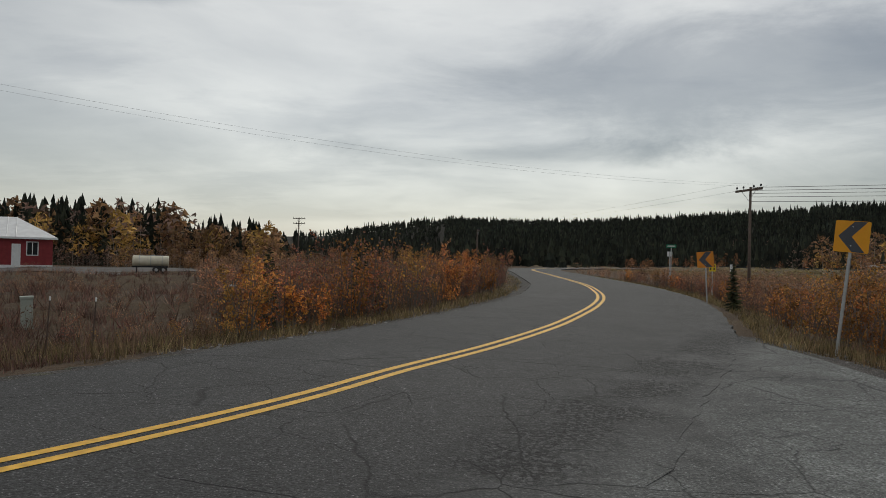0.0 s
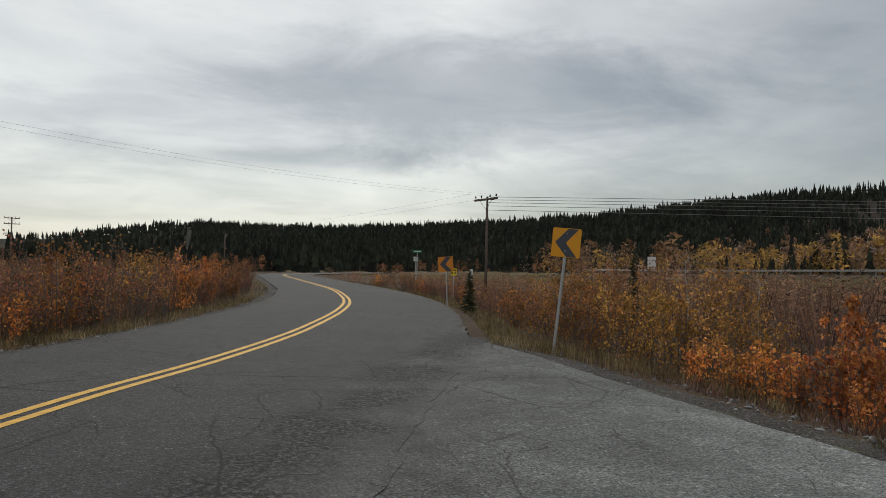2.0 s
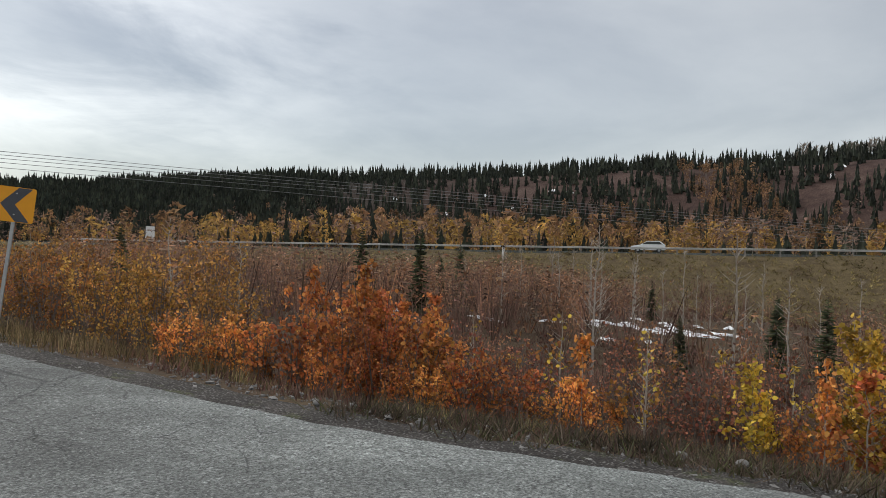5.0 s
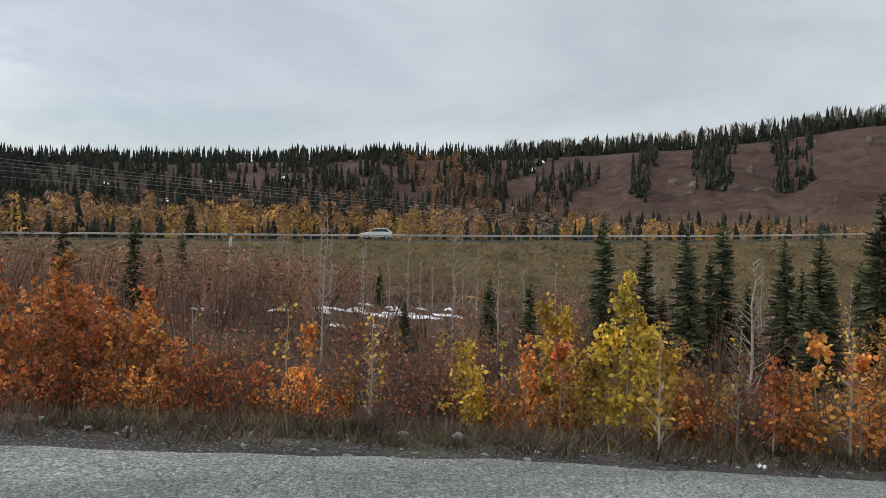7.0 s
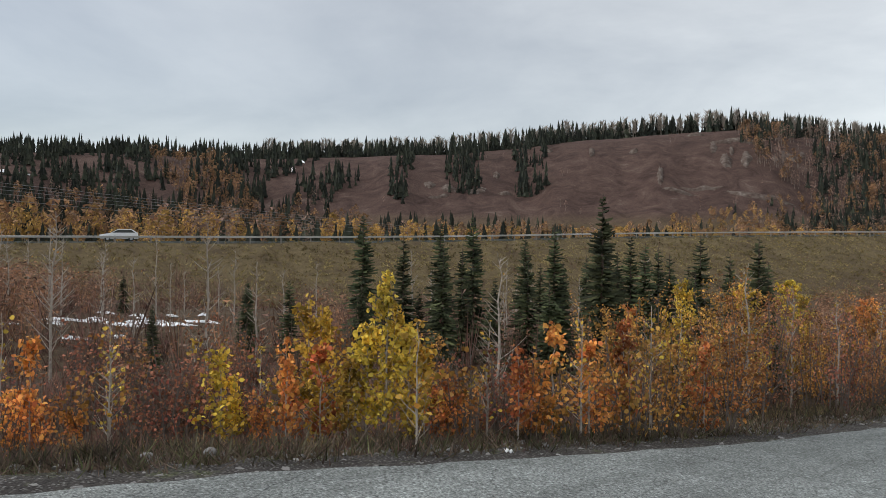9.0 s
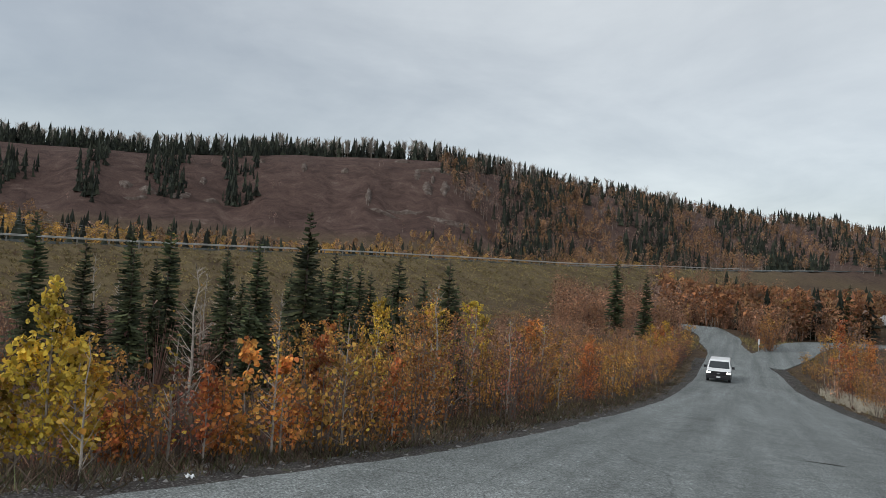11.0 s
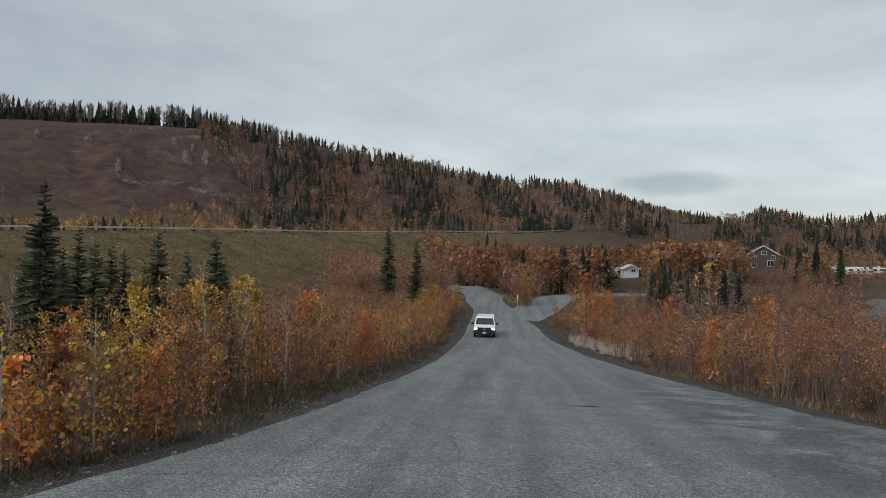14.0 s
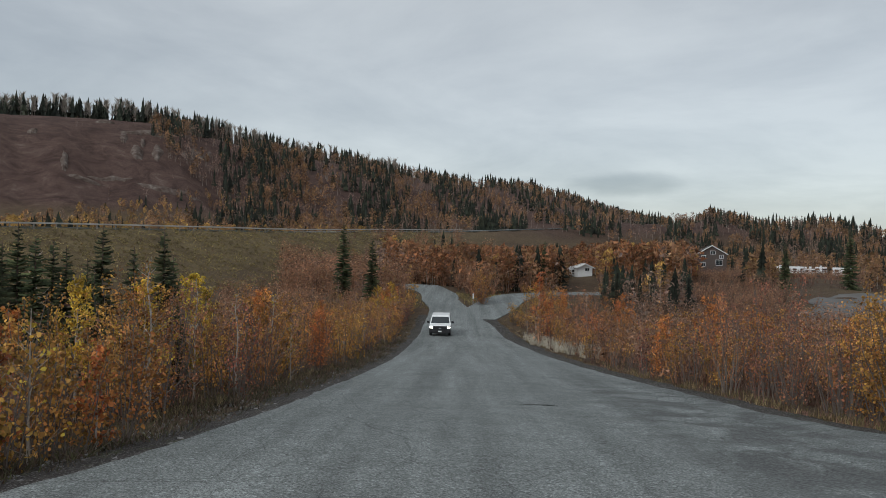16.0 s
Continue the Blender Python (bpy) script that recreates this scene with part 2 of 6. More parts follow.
    line = m.math("MULTIPLY", line, m.mix(pale, (0.95, 0.95, 0.95), (0.4, 0.4, 0.4)))
    c = m.mix(line, c, (0.010, 0.010, 0.011))
    m.color(c)
    h = m.math("ADD", m.math("MULTIPLY", stone, 0.7), m.math("MULTIPLY", fine, 0.7))
    h = m.math("SUBTRACT", m.math("SUBTRACT", h, m.math("MULTIPLY", line, 1.2)), pit)
    m.bump(h, 0.6, 0.012)
    return m.m


M_ROAD = M_SIDE = asphalt()
M_YELLOW = plain("worn_yellow_paint", (0.62, 0.36, 0.05), 0.7, 0, 0.25, 9)
M_WOODPOLE = plain("grey_weathered_wood", (0.13, 0.10, 0.085), 0.9, 0, 0.25, 12)
M_METAL = plain("galvanised_steel", (0.42, 0.43, 0.44), 0.45, 0.7, 0.12, 14)
M_SIGNY = plain("amber_sign_sheeting", (0.78, 0.34, 0.02), 0.45, 0, 0.05, 5)
M_SIGNY2 = plain("faded_orange_sign_sheeting", (0.66, 0.24, 0.03), 0.5, 0, 0.1, 5)
M_SIGNB = plain("dark_sign_ink", (0.07, 0.075, 0.09), 0.55, 0, 0.1, 5)
M_WHITE = plain("white_painted_metal", (0.72, 0.73, 0.74), 0.5, 0, 0.08, 5)
M_GREEN = plain("green_sign_sheeting", (0.02, 0.20, 0.11), 0.5)
M_BLACK = plain("black_rubber_and_trim", (0.02, 0.02, 0.022), 0.6)
M_RED = plain("barn_red_siding", (0.23, 0.035, 0.04), 0.75, 0, 0.15, 3)
M_GREYWOOD = plain("weathered_brown_siding", (0.09, 0.070, 0.064), 0.85, 0, 0.2, 4)
M_TANK = plain("ivory_tank_paint", (0.62, 0.58, 0.47), 0.5, 0, 0.12, 2)
M_CHROME = plain("dull_chrome", (0.5, 0.5, 0.52), 0.3, 0.9)
M_ROCK = plain("grey_field_stone", (0.20, 0.195, 0.19), 0.9, 0, 0.3, 9)
M_SNOW = plain("old_snow", (0.82, 0.84, 0.88), 0.6, 0, 0.05, 2)
M_WIRE = plain("dark_cable", (0.05, 0.05, 0.055), 0.6)
M_WIREG = plain("grey_aluminium_cable", (0.20, 0.20, 0.21), 0.55)
m = Mat("dark_window_glass", 0.08, 0.0, 0.6)
M_GLASS = m.color((0.02, 0.026, 0.03)).m


def leafy(name, *cols, rough=0.75, trans=0.3, clump=1.3, vary=0.55):
    """Leaf colours picked at random leaf by leaf, clump by clump and a little plant by plant."""
    m = Mat(name, rough, spec=0.25)
    isl = m.island()
    step = 1.0 / max(1, len(cols) - 1)
    c = m.ramp(isl, *[(i * step, col) for i, col in enumerate(cols)])
    hsv = m.n.new("ShaderNodeHueSaturation")
    m.l.new(c, hsv.inputs["Color"])
    patch = m.noise(clump, 3, 0.6, co=m.n.new("ShaderNodeNewGeometry").outputs["Position"])
    patch = m.ramp(patch, (0.32, 1.0 - vary), (0.5, 1.0), (0.68, 1.0 + vary))
    # some leaves turned to the light, some withered
    fleck = m.math("FRACT", m.math("MULTIPLY", isl, 37.3))
    patch = m.math("MULTIPLY", patch, m.ramp(fleck, (0.0, 0.5), (0.5, 0.95), (1.0, 1.5)))
    m.set(hsv, "Value", m.math("MULTIPLY", patch, m.math("ADD", 0.78, m.math("MULTIPLY", m.random(), 0.44))))
    m.set(hsv, "Hue", m.math("ADD", 0.485, m.math("MULTIPLY", m.random(), 0.03)))
    m.color(hsv.outputs[0])
    if trans:
        thin = m.n.new("ShaderNodeBsdfTranslucent")
        m.l.new(hsv.outputs[0], thin.inputs["Color"])
        both = m.n.new("ShaderNodeMixShader")
        both.inputs[0].default_value = trans
        m.l.new(m.b.outputs[0], both.inputs[1])
        m.l.new(thin.outputs[0], both.inputs[2])
        m.l.new(both.outputs[0], m.n["Material Output"].inputs["Surface"])
    return m.m


M_LEAF_OR = leafy("orange_aspen_leaves", (0.47, 0.155, 0.06), (0.61, 0.23, 0.07), (0.63, 0.30, 0.08), (0.34, 0.105, 0.055))
M_LEAF_YE = leafy("yellow_aspen_leaves", (0.52, 0.34, 0.055), (0.64, 0.44, 0.075), (0.38, 0.275, 0.05), (0.52, 0.29, 0.05))
M_LEAF_OC = leafy("ochre_willow_leaves", (0.40, 0.20, 0.06), (0.50, 0.27, 0.07), (0.26, 0.14, 0.05), (0.46, 0.19, 0.06))
M_LEAF_RU = leafy("rust_birch_leaves", (0.32, 0.13, 0.085), (0.42, 0.17, 0.10), (0.21, 0.10, 0.075), (0.38, 0.20, 0.10))
M_LEAF_BR = leafy("brown_dry_brush", (0.11, 0.068, 0.054), (0.165, 0.105, 0.08), (0.14, 0.068, 0.058), (0.23, 0.155, 0.11), clump=0.5, vary=0.65)
M_NEEDLE = leafy("spruce_needles", (0.026, 0.034, 0.017), (0.048, 0.058, 0.026), (0.075, 0.082, 0.036), trans=0.15)
M_NEEDLE_FAR = leafy("distant_spruce_needles", (0.014, 0.018, 0.014), (0.024, 0.028, 0.019), (0.032, 0.034, 0.022), trans=0.0, clump=0.10)
M_FAR_OR = leafy("distant_orange_aspens", (0.33, 0.205, 0.095), (0.40, 0.26, 0.115), (0.26, 0.17, 0.10), (0.35, 0.195, 0.095), clump=0.16, vary=0.6)
M_FAR_RU = leafy("distant_rust_aspens", (0.27, 0.115, 0.062), (0.34, 0.155, 0.068), (0.20, 0.10, 0.065), (0.29, 0.17, 0.08), clump=0.2, vary=0.6)
M_FAR_YE = leafy("distant_yellow_aspens", (0.46, 0.30, 0.09), (0.54, 0.36, 0.10), (0.40, 0.24, 0.08), clump=0.16, vary=0.6)
M_FAR_BR = leafy("distant_bare_birches", (0.20, 0.145, 0.12), (0.27, 0.19, 0.145), (0.24, 0.14, 0.11), clump=0.16, vary=0.6)
M_GRASS = leafy("dry_roadside_grass", (0.17, 0.115, 0.06), (0.22, 0.155, 0.085), (0.10, 0.09, 0.04), (0.30, 0.22, 0.13), vary=0.65)
M_BANK = leafy("olive_bank_grass", (0.225, 0.178, 0.082), (0.28, 0.215, 0.098), (0.16, 0.135, 0.062), (0.24, 0.155, 0.082), clump=0.22, vary=0.55)
M_WEED = leafy("low_grey_green_weeds", (0.085, 0.09, 0.042), (0.15, 0.12, 0.085), (0.11, 0.078, 0.062), (0.085, 0.11, 0.04), vary=0.65)
M_THICK = leafy("brown_rust_thicket", (0.25, 0.13, 0.085), (0.33, 0.16, 0.09), (0.20, 0.12, 0.095), (0.30, 0.19, 0.11), clump=0.5, vary=0.65)
M_BARK = plain("brown_bark", (0.085, 0.06, 0.05), 0.9, 0, 0.3, 20)
M_BIRCH = plain("pale_birch_bark", (0.34, 0.30, 0.26), 0.85, 0, 0.35, 14)
M_TWIG = plain("grey_twigs", (0.14, 0.115, 0.10), 0.9, 0, 0.3, 20)

# ground cover: soil, brown heath, olive grass; the eroded hill is bare and purple brown
m = Mat("heath_and_soil", 0.95, spec=0.15).world()
g1, g2, g3 = m.noise(0.05, 6, 0.6), m.noise(0.6, 6, 0.65), m.noise(9, 4, 0.7)
base = m.ramp(g1, (0.3, (0.058, 0.036, 0.028)), (0.5, (0.080, 0.054, 0.034)), (0.7, (0.115, 0.088, 0.046)))
base = m.mix(0.5, base, m.ramp(g2, (0.3, (0.052, 0.034, 0.029)), (0.5, (0.105, 0.072, 0.045)), (0.72, (0.18, 0.135, 0.078))))
zz = m.n.new("ShaderNodeSeparateXYZ")
m.l.new(m.co, zz.inputs[0])
# olive grass on the highway's bank
bank_in = m.math("ADD", m.math("ADD", zz.outputs["X"], m.math("MULTIPLY", zz.outputs["Y"], 0.305)), m.math("MULTIPLY", m.noise(0.12, 4, 0.6), 16.0))
bank_in = m.ramp(m.math("MULTIPLY", bank_in, 0.01), (0.72, 0.0), (0.90, 0.85))
base = m.mix(bank_in, base, m.ramp(m.noise(0.35, 8, 0.72, 1.0), (0.34, (0.078, 0.054, 0.031)), (0.5, (0.140, 0.106, 0.053)), (0.68, (0.205, 0.158, 0.080))))
hill = m.ramp(g2, (0.3, (0.042, 0.023, 0.020)), (0.55, (0.084, 0.050, 0.042)), (0.8, (0.14, 0.10, 0.08)))
hill = m.mix(0.4, hill, m.ramp(m.noise(0.018, 7, 0.65, 0.8), (0.38, (0.052, 0.028, 0.025)), (0.58, (0.11, 0.068, 0.055)), (0.74, (0.20, 0.165, 0.14))))
mapr = m.n.new("ShaderNodeMapRange")
m.l.new(zz.outputs["Z"], mapr.inputs[0])
for i, v in ((1, 7.0), (2, 16.0), (3, 0.0), (4, 1.0)):
    mapr.inputs[i].default_value = v
# shade between the northern spruces, put into the hill's colour as near-black
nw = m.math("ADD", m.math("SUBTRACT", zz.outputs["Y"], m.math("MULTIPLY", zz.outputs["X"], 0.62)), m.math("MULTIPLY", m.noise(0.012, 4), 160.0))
forest_shade = m.n.new("ShaderNodeMapRange")
m.l.new(nw, forest_shade.inputs[0])
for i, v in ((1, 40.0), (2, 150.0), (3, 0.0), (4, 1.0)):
    forest_shade.inputs[i].default_value = v
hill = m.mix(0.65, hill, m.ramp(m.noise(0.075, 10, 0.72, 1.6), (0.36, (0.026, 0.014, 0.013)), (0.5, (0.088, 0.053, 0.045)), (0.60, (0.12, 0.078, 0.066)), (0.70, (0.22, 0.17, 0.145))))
hill = m.mix(forest_shade.outputs[0], hill, m.ramp(g2, (0.3, (0.006, 0.007, 0.005)), (0.7, (0.018, 0.017, 0.012))))
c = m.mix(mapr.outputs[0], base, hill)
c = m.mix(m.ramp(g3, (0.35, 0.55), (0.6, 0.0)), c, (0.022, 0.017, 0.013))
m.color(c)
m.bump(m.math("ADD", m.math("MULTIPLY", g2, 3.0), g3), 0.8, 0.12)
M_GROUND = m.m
m = Mat("shoulder_gravel", 0.95, spec=0.2).world()
st = m.voronoi(26)
c = m.ramp(m.noise(1.3, 6, 0.65), (0.3, (0.030, 0.026, 0.024)), (0.5, (0.052, 0.046, 0.043)), (0.7, (0.088, 0.08, 0.075)))
c = m.mix(m.ramp(m.noise(2.2, 5, 0.7), (0.56, 0.0), (0.66, 0.8)), c, (0.075, 0.085, 0.035))
c = m.mix(m.ramp(m.noise(30, 3, 0.7), (0.40, 0.9), (0.54, 0.0)), c, (0.014, 0.013, 0.013))
c = m.mix(m.ramp(st, (0.15, 0.8), (0.36, 0.0)), c, (0.22, 0.215, 0.21))
m.color(c).bump(m.math("ADD", st, m.noise(40, 3)), 0.8, 0.02)
M_SHOULDER = m.m


# ---- mesh helpers ----
def mesh_np(name, V, F, mat, smooth=False):
    """A mesh from arrays of points and of triangles or quads."""
    V, F = np.asarray(V, np.float32), np.asarray(F, np.int32)
    me = bpy.data.meshes.new(name)
    k = F.shape[1]
    me.vertices.add(len(V))
    me.vertices.foreach_set("co", V.ravel())
    me.loops.add(F.size)
    me.loops.foreach_set("vertex_index", F.ravel())
    me.polygons.add(len(F))
    me.polygons.foreach_set("loop_start", np.arange(0, F.size, k, dtype=np.int32))
    me.polygons.foreach_set("loop_total", np.full(len(F), k, np.int32))
    me.polygons.foreach_set("use_smooth", np.full(len(F), smooth))
    me.materials.append(mat)
    me.update(calc_edges=True)
    return me


def part(name, bm, material, parent, label="", smooth=False):
    me = bpy.data.meshes.new(name)
    bm.to_mesh(me)
    bm.free()
    me.materials.append(material)
    if smooth:
        me.polygons.foreach_set("use_smooth", np.ones(len(me.polygons), bool))
    ob = new(name, me)
    ob.parent = parent
    if label:
        tagged(ob, label)
    return ob


def part_np(name, VF, material, parent, label="", smooth=False):
    ob = new(name, mesh_np(name, VF[0], VF[1], material, smooth))
    ob.parent = parent
    if label:
        tagged(ob, label)
    return ob


def thing(name, m, label, category, group=""):
    e = new(name)
    e.empty_display_size = 0.2
    e.matrix_world = m
    return tagged(e, label, category, group)


def box(bm, x0, x1, y0, y1, z0, z1, bevel=0.0):
    r = bmesh.ops.create_cube(bm, size=1.0, matrix=Matrix.LocRotScale(((x0 + x1) / 2, (y0 + y1) / 2, (z0 + z1) / 2), None, (x1 - x0, y1 - y0, z1 - z0)))
    if bevel:
        es = list({e for v in r["verts"] for e in v.link_edges})
        bmesh.ops.bevel(bm, geom=es, offset=bevel, segments=2, affect="EDGES", profile=0.6)
    return bm


def rod(bm, a, b, r0, r1=None, sides=10):
    a, b = Vector(a), Vector(b)
    d = b - a
    q = d.to_track_quat("Z", "Y").to_matrix().to_4x4()
    bmesh.ops.create_cone(bm, cap_ends=True, segments=sides, radius1=r0, radius2=r0 if r1 is None else r1, depth=d.length, matrix=Matrix.Translation((a + b) / 2) @ q)
    return bm


def prism(bm, outline, y0, y1):
    """An outline in x and z drawn out along y."""
    a = [bm.verts.new((x, y0, z)) for x, z in outline]
    b = [bm.verts.new((x, y1, z)) for x, z in outline]
    n = len(outline)
    bm.faces.new(a)
    bm.faces.new(b[::-1])
    for i in range(n):
        bm.faces.new((a[i], b[i], b[(i + 1) % n], a[(i + 1) % n]))
    bmesh.ops.recalc_face_normals(bm, faces=bm.faces)
    return bm


def join(pieces):
    Vs, Fs, k = [], [], 0
    for V, F in pieces:
        Vs.append(V)
        Fs.append(F + k)
        k += len(V)
    return np.concatenate(Vs), np.concatenate(Fs)


def tube(pts, radii, sides=5):
    """A bent tapering stem as quads."""
    pts = np.asarray(pts, float)
    n = len(pts)
    a = np.linspace(0, 2 * np.pi, sides, endpoint=False)
    ring = np.stack([np.cos(a), np.sin(a), 0 * a], 1)
    d = np.gradient(pts, axis=0)
    V = []
    for p, r, t in zip(pts, radii, d):
        t = t / (np.linalg.norm(t) + 1e-9)
        x = np.cross(t, (0.3, 0.9, 0.1))
        x /= np.linalg.norm(x) + 1e-9
        y = np.cross(t, x)
        V.append(p + r * (ring[:, :1] * x + ring[:, 1:2] * y))
    F = [(i * sides + j, i * sides + (j + 1) % sides, (i + 1) * sides + (j + 1) % sides, (i + 1) * sides + j) for i in range(n - 1) for j in range(sides)]
    return np.concatenate(V), np.array(F)


def leaves(at, size, rng, up=0.0):
    """Small pointed quads round the given points."""
    n = len(at)
    d = rng.normal(size=(n, 3))
    d[:, 2] -= 0.5
    d /= np.linalg.norm(d, axis=1)[:, None]
    s = np.cross(d, rng.normal(size=(n, 3)))
    s /= np.linalg.norm(s, axis=1)[:, None]
    L = (size * rng.uniform(0.65, 1.25, n))[:, None]
    w = np.cross(d, s) * L * 0.12
    V = np.stack([at, at + d * L * 0.28 + s * L * 0.36 + w, at + d * L * 0.66 + s * L * 0.34 + w, at + d * L, at + d * L * 0.66 - s * L * 0.34 + w, at + d * L * 0.28 - s * L * 0.36 + w], 1).reshape(-1, 3)
    return V, np.arange(6 * n).reshape(-1, 6)


# ---- the lie of the land ----
def unit(az):
    return np.array((math.sin(radians(az)), math.cos(radians(az))))


def polar(az, r):
    return r * math.sin(radians(az)), r * math.cos(radians(az))


SIDE_WAY = unit(145)


def along(x, y):
    """Metres down the side road, which runs south-east, and to the right of it."""
    return x * SIDE_WAY[0] + y * SIDE_WAY[1], -x * 0.819 - y * 0.574


def paving(x, y):
    """Height of the tarmac: level to the north, falling to a dip down the side road."""
    s, _ = along(x, y)
    return np.interp(s, (-200, -90, -20, -5, 0, 3, 10, 20, 41, 58, 66, 75, 85, 97, 130), (1.0, 0.25, 0.28, 0.2, 0.05, -0.1, -0.75, -1.75, -3.75, -5.0, -5.05, -4.75, -4.25, -3.7, -3.0))


def poly_near(x, y, pts):
    """Distance to a line of points, and how far along it, counted in points."""
    best, where = np.full(np.shape(x), 1e9), np.zeros(np.shape(x))
    for i, ((ax, ay), (bx, by)) in enumerate(zip(pts[:-1], pts[1:])):
        dx, dy = bx - ax, by - ay
        q = np.clip(((x - ax) * dx + (y - ay) * dy) / (dx * dx + dy * dy), 0, 1)
        d = np.hypot(x - ax - q * dx, y - ay - q * dy)
        near = d < best
        best, where = np.where(near, d, best), np.where(near, i + q, where)
    return best, where


def inside(x, y, pts):
    r = np.zeros(np.shape(x), bool)
    for (ax, ay), (bx, by) in zip(pts, pts[1:] + pts[:1]):
        if ay != by:
            r ^= ((ay > y) != (by > y)) & (x < (bx - ax) * (y - ay) / (by - ay) + ax)
    return r


def smooth_line(pts, n):
    """A finer line through the points."""
    p = np.array(pts, float)
    t, out = np.arange(len(p)), []
    for u in np.linspace(0, len(p) - 1, n):
        i = min(int(u), len(p) - 2)
        q = u - i
        p0, p1, p2, p3 = p[max(i - 1, 0)], p[i], p[i + 1], p[min(i + 2, len(p) - 1)]
        out.append(0.5 * (2 * p1 + (p2 - p0) * q + (2 * p0 - 5 * p1 + 4 * p2 - p3) * q * q + (3 * p1 - p0 - 3 * p2 + p3) * q ** 3))
    return np.array(out)


MAIN = [(-40, -38), (-20, -15.5), (-10, -4), (-6.17, 0.71), (-3.77, 4.01), (-2.47, 6.11), (-1.47, 8.21), (-0.27, 10.51), (1.03, 13.41), (2.03, 16.01), (3.63, 20.81), (4.93, 25.71), (5.93, 31.21), (6.93, 38.61), (7.7, 48.6), (8.9, 67), (10.5, 90), (14, 106), (22, 122), (36, 140)]
SIDE_E = [(4.85, 13.9), (4.9, 8.2), (5.1, 4.3), (5.85, 1.7), (6.5, 0.0), (7.4, -2.2), (8.3, -4.3), (9.3, -6.3), (11.2, -9.5), (13.5, -13), (15.8, -16.5), (20.5, -23.5), (26, -31), (34, -42), (43.5, -55.5), (49.5, -64), (56, -71), (61, -77), (68, -83), (80, -90)]
SIDE_W = [(1.2, 13), (-2, 6.5), (-4.5, 2), (-7, -2), (-8, -5), (-7, -8), (-4.5, -11), (-1, -12.6), (2.1, -13.6), (4.2, -15.3), (6.4, -18), (9.9, -22.2), (14.2, -27.6), (23.8, -40.6), (35.5, -55.7), (41.5, -62.2), (47, -68), (52.5, -74), (57.5, -80.5), (70, -93)]
FORK = [(42, -61), (45.0, -70), (48.6, -79), (49.5, -88), (44, -97), (33, -104)]
HIGHWAY = [(-8, 330), (38, 200), (54, 149), (70, 97), (81, 61), (92, 25), (103, -11), (114, -47), (124, -81), (134, -118), (144, -158), (152, -205), (150, -270), (140, -340), (120, -420)]
HIGHWAY_Z = [-2.0, -0.8, 0.9, 1.3, 1.85, 2.5, 3.3, 4.6, 5.6, 6.6, 8.3, 10.0, 13.5, 17.5, 22]
main_fine = smooth_line(MAIN, 150)
main_list = [tuple(p) for p in main_fine[::3]]
side_poly = SIDE_E + SIDE_W[::-1]
hw_fine = smooth_line([(x, y, z) for (x, y), z in zip(HIGHWAY, HIGHWAY_Z)], 121)
hw_list = [tuple(p[:2]) for p in hw_fine[::3]]

RIDGE_AZ = (-180, -60, -35, -10, -1, 10, 23, 32, 45, 53, 63, 75, 85, 99, 108, 114, 121, 126, 130, 135, 146, 150, 153, 157, 161, 162.6, 164, 167.5, 172, 176, 185)
RIDGE_R = (600, 700, 900, 900, 850, 800, 650, 560, 470, 430, 410, 395, 385, 375, 370, 370, 370, 380, 400, 430, 540, 580, 610, 640, 720, 640, 470, 470, 470, 470, 600)
RIDGE_EL = (0.2, 0.3, 0.7, 1.4, 2.6, 2.5, 3.1, 3.7, 5.1, 5.4, 6.1, 6.8, 7.0, 7.7, 8.6, 8.9, 9.2, 8.3, 7.5, 6.9, 5.3, 5.2, 4.4, 3.2, 2.0, 1.8, 2.9, 2.2, 2.4, 1.5, 0.5)


def wave(x, y, size, seed=0):
    """Soft uneven ground: a few crossed sines."""
    v = 0
    for i in range(5):
        a = seed * 1.7 + i * 2.4
        f = 2 * np.pi / (size * (1, 0.63, 0.41, 0.29, 0.2)[i])
        v = v + np.sin((x * np.cos(a) + y * np.sin(a)) * f + i * 1.3 + seed) / (1 + 0.9 * i)
    return v * 0.4


def smoothstep(a, b, v):
    q = np.clip((v - a) / (b - a), 0, 1)
    return q * q * (3 - 2 * q)


def off_road(x, y):
    """Distance from the edge of the tarmac; negative on it."""
    dm, _ = poly_near(x, y, main_list)
    ds, _ = poly_near(x, y, side_poly + side_poly[:1])
    df, _ = poly_near(x, y, FORK)
    ds = np.where(inside(x, y, side_poly), -ds, ds)
    return np.minimum(np.minimum(dm - 3.25, ds), df - 2.7)


def lowland(x, y):
    s, l = along(x, y)
    z = np.interp(s, (-300, -60, -15, 0, 10, 20, 41, 60, 75, 95, 130, 300), (0.2, -0.25, -0.45, -1.2, -1.6, -2.3, -4.3, -5.5, -5.1, -4.0, -3.4, -2.5))
    z = z + np.clip((l - 14) * 0.075, 0, 1) * np.clip((s - 10) / 30, 0, 1) * 1.3
    return z + wave(x, y, 23, 3) * 0.35 + wave(x, y, 6, 5) * 0.08


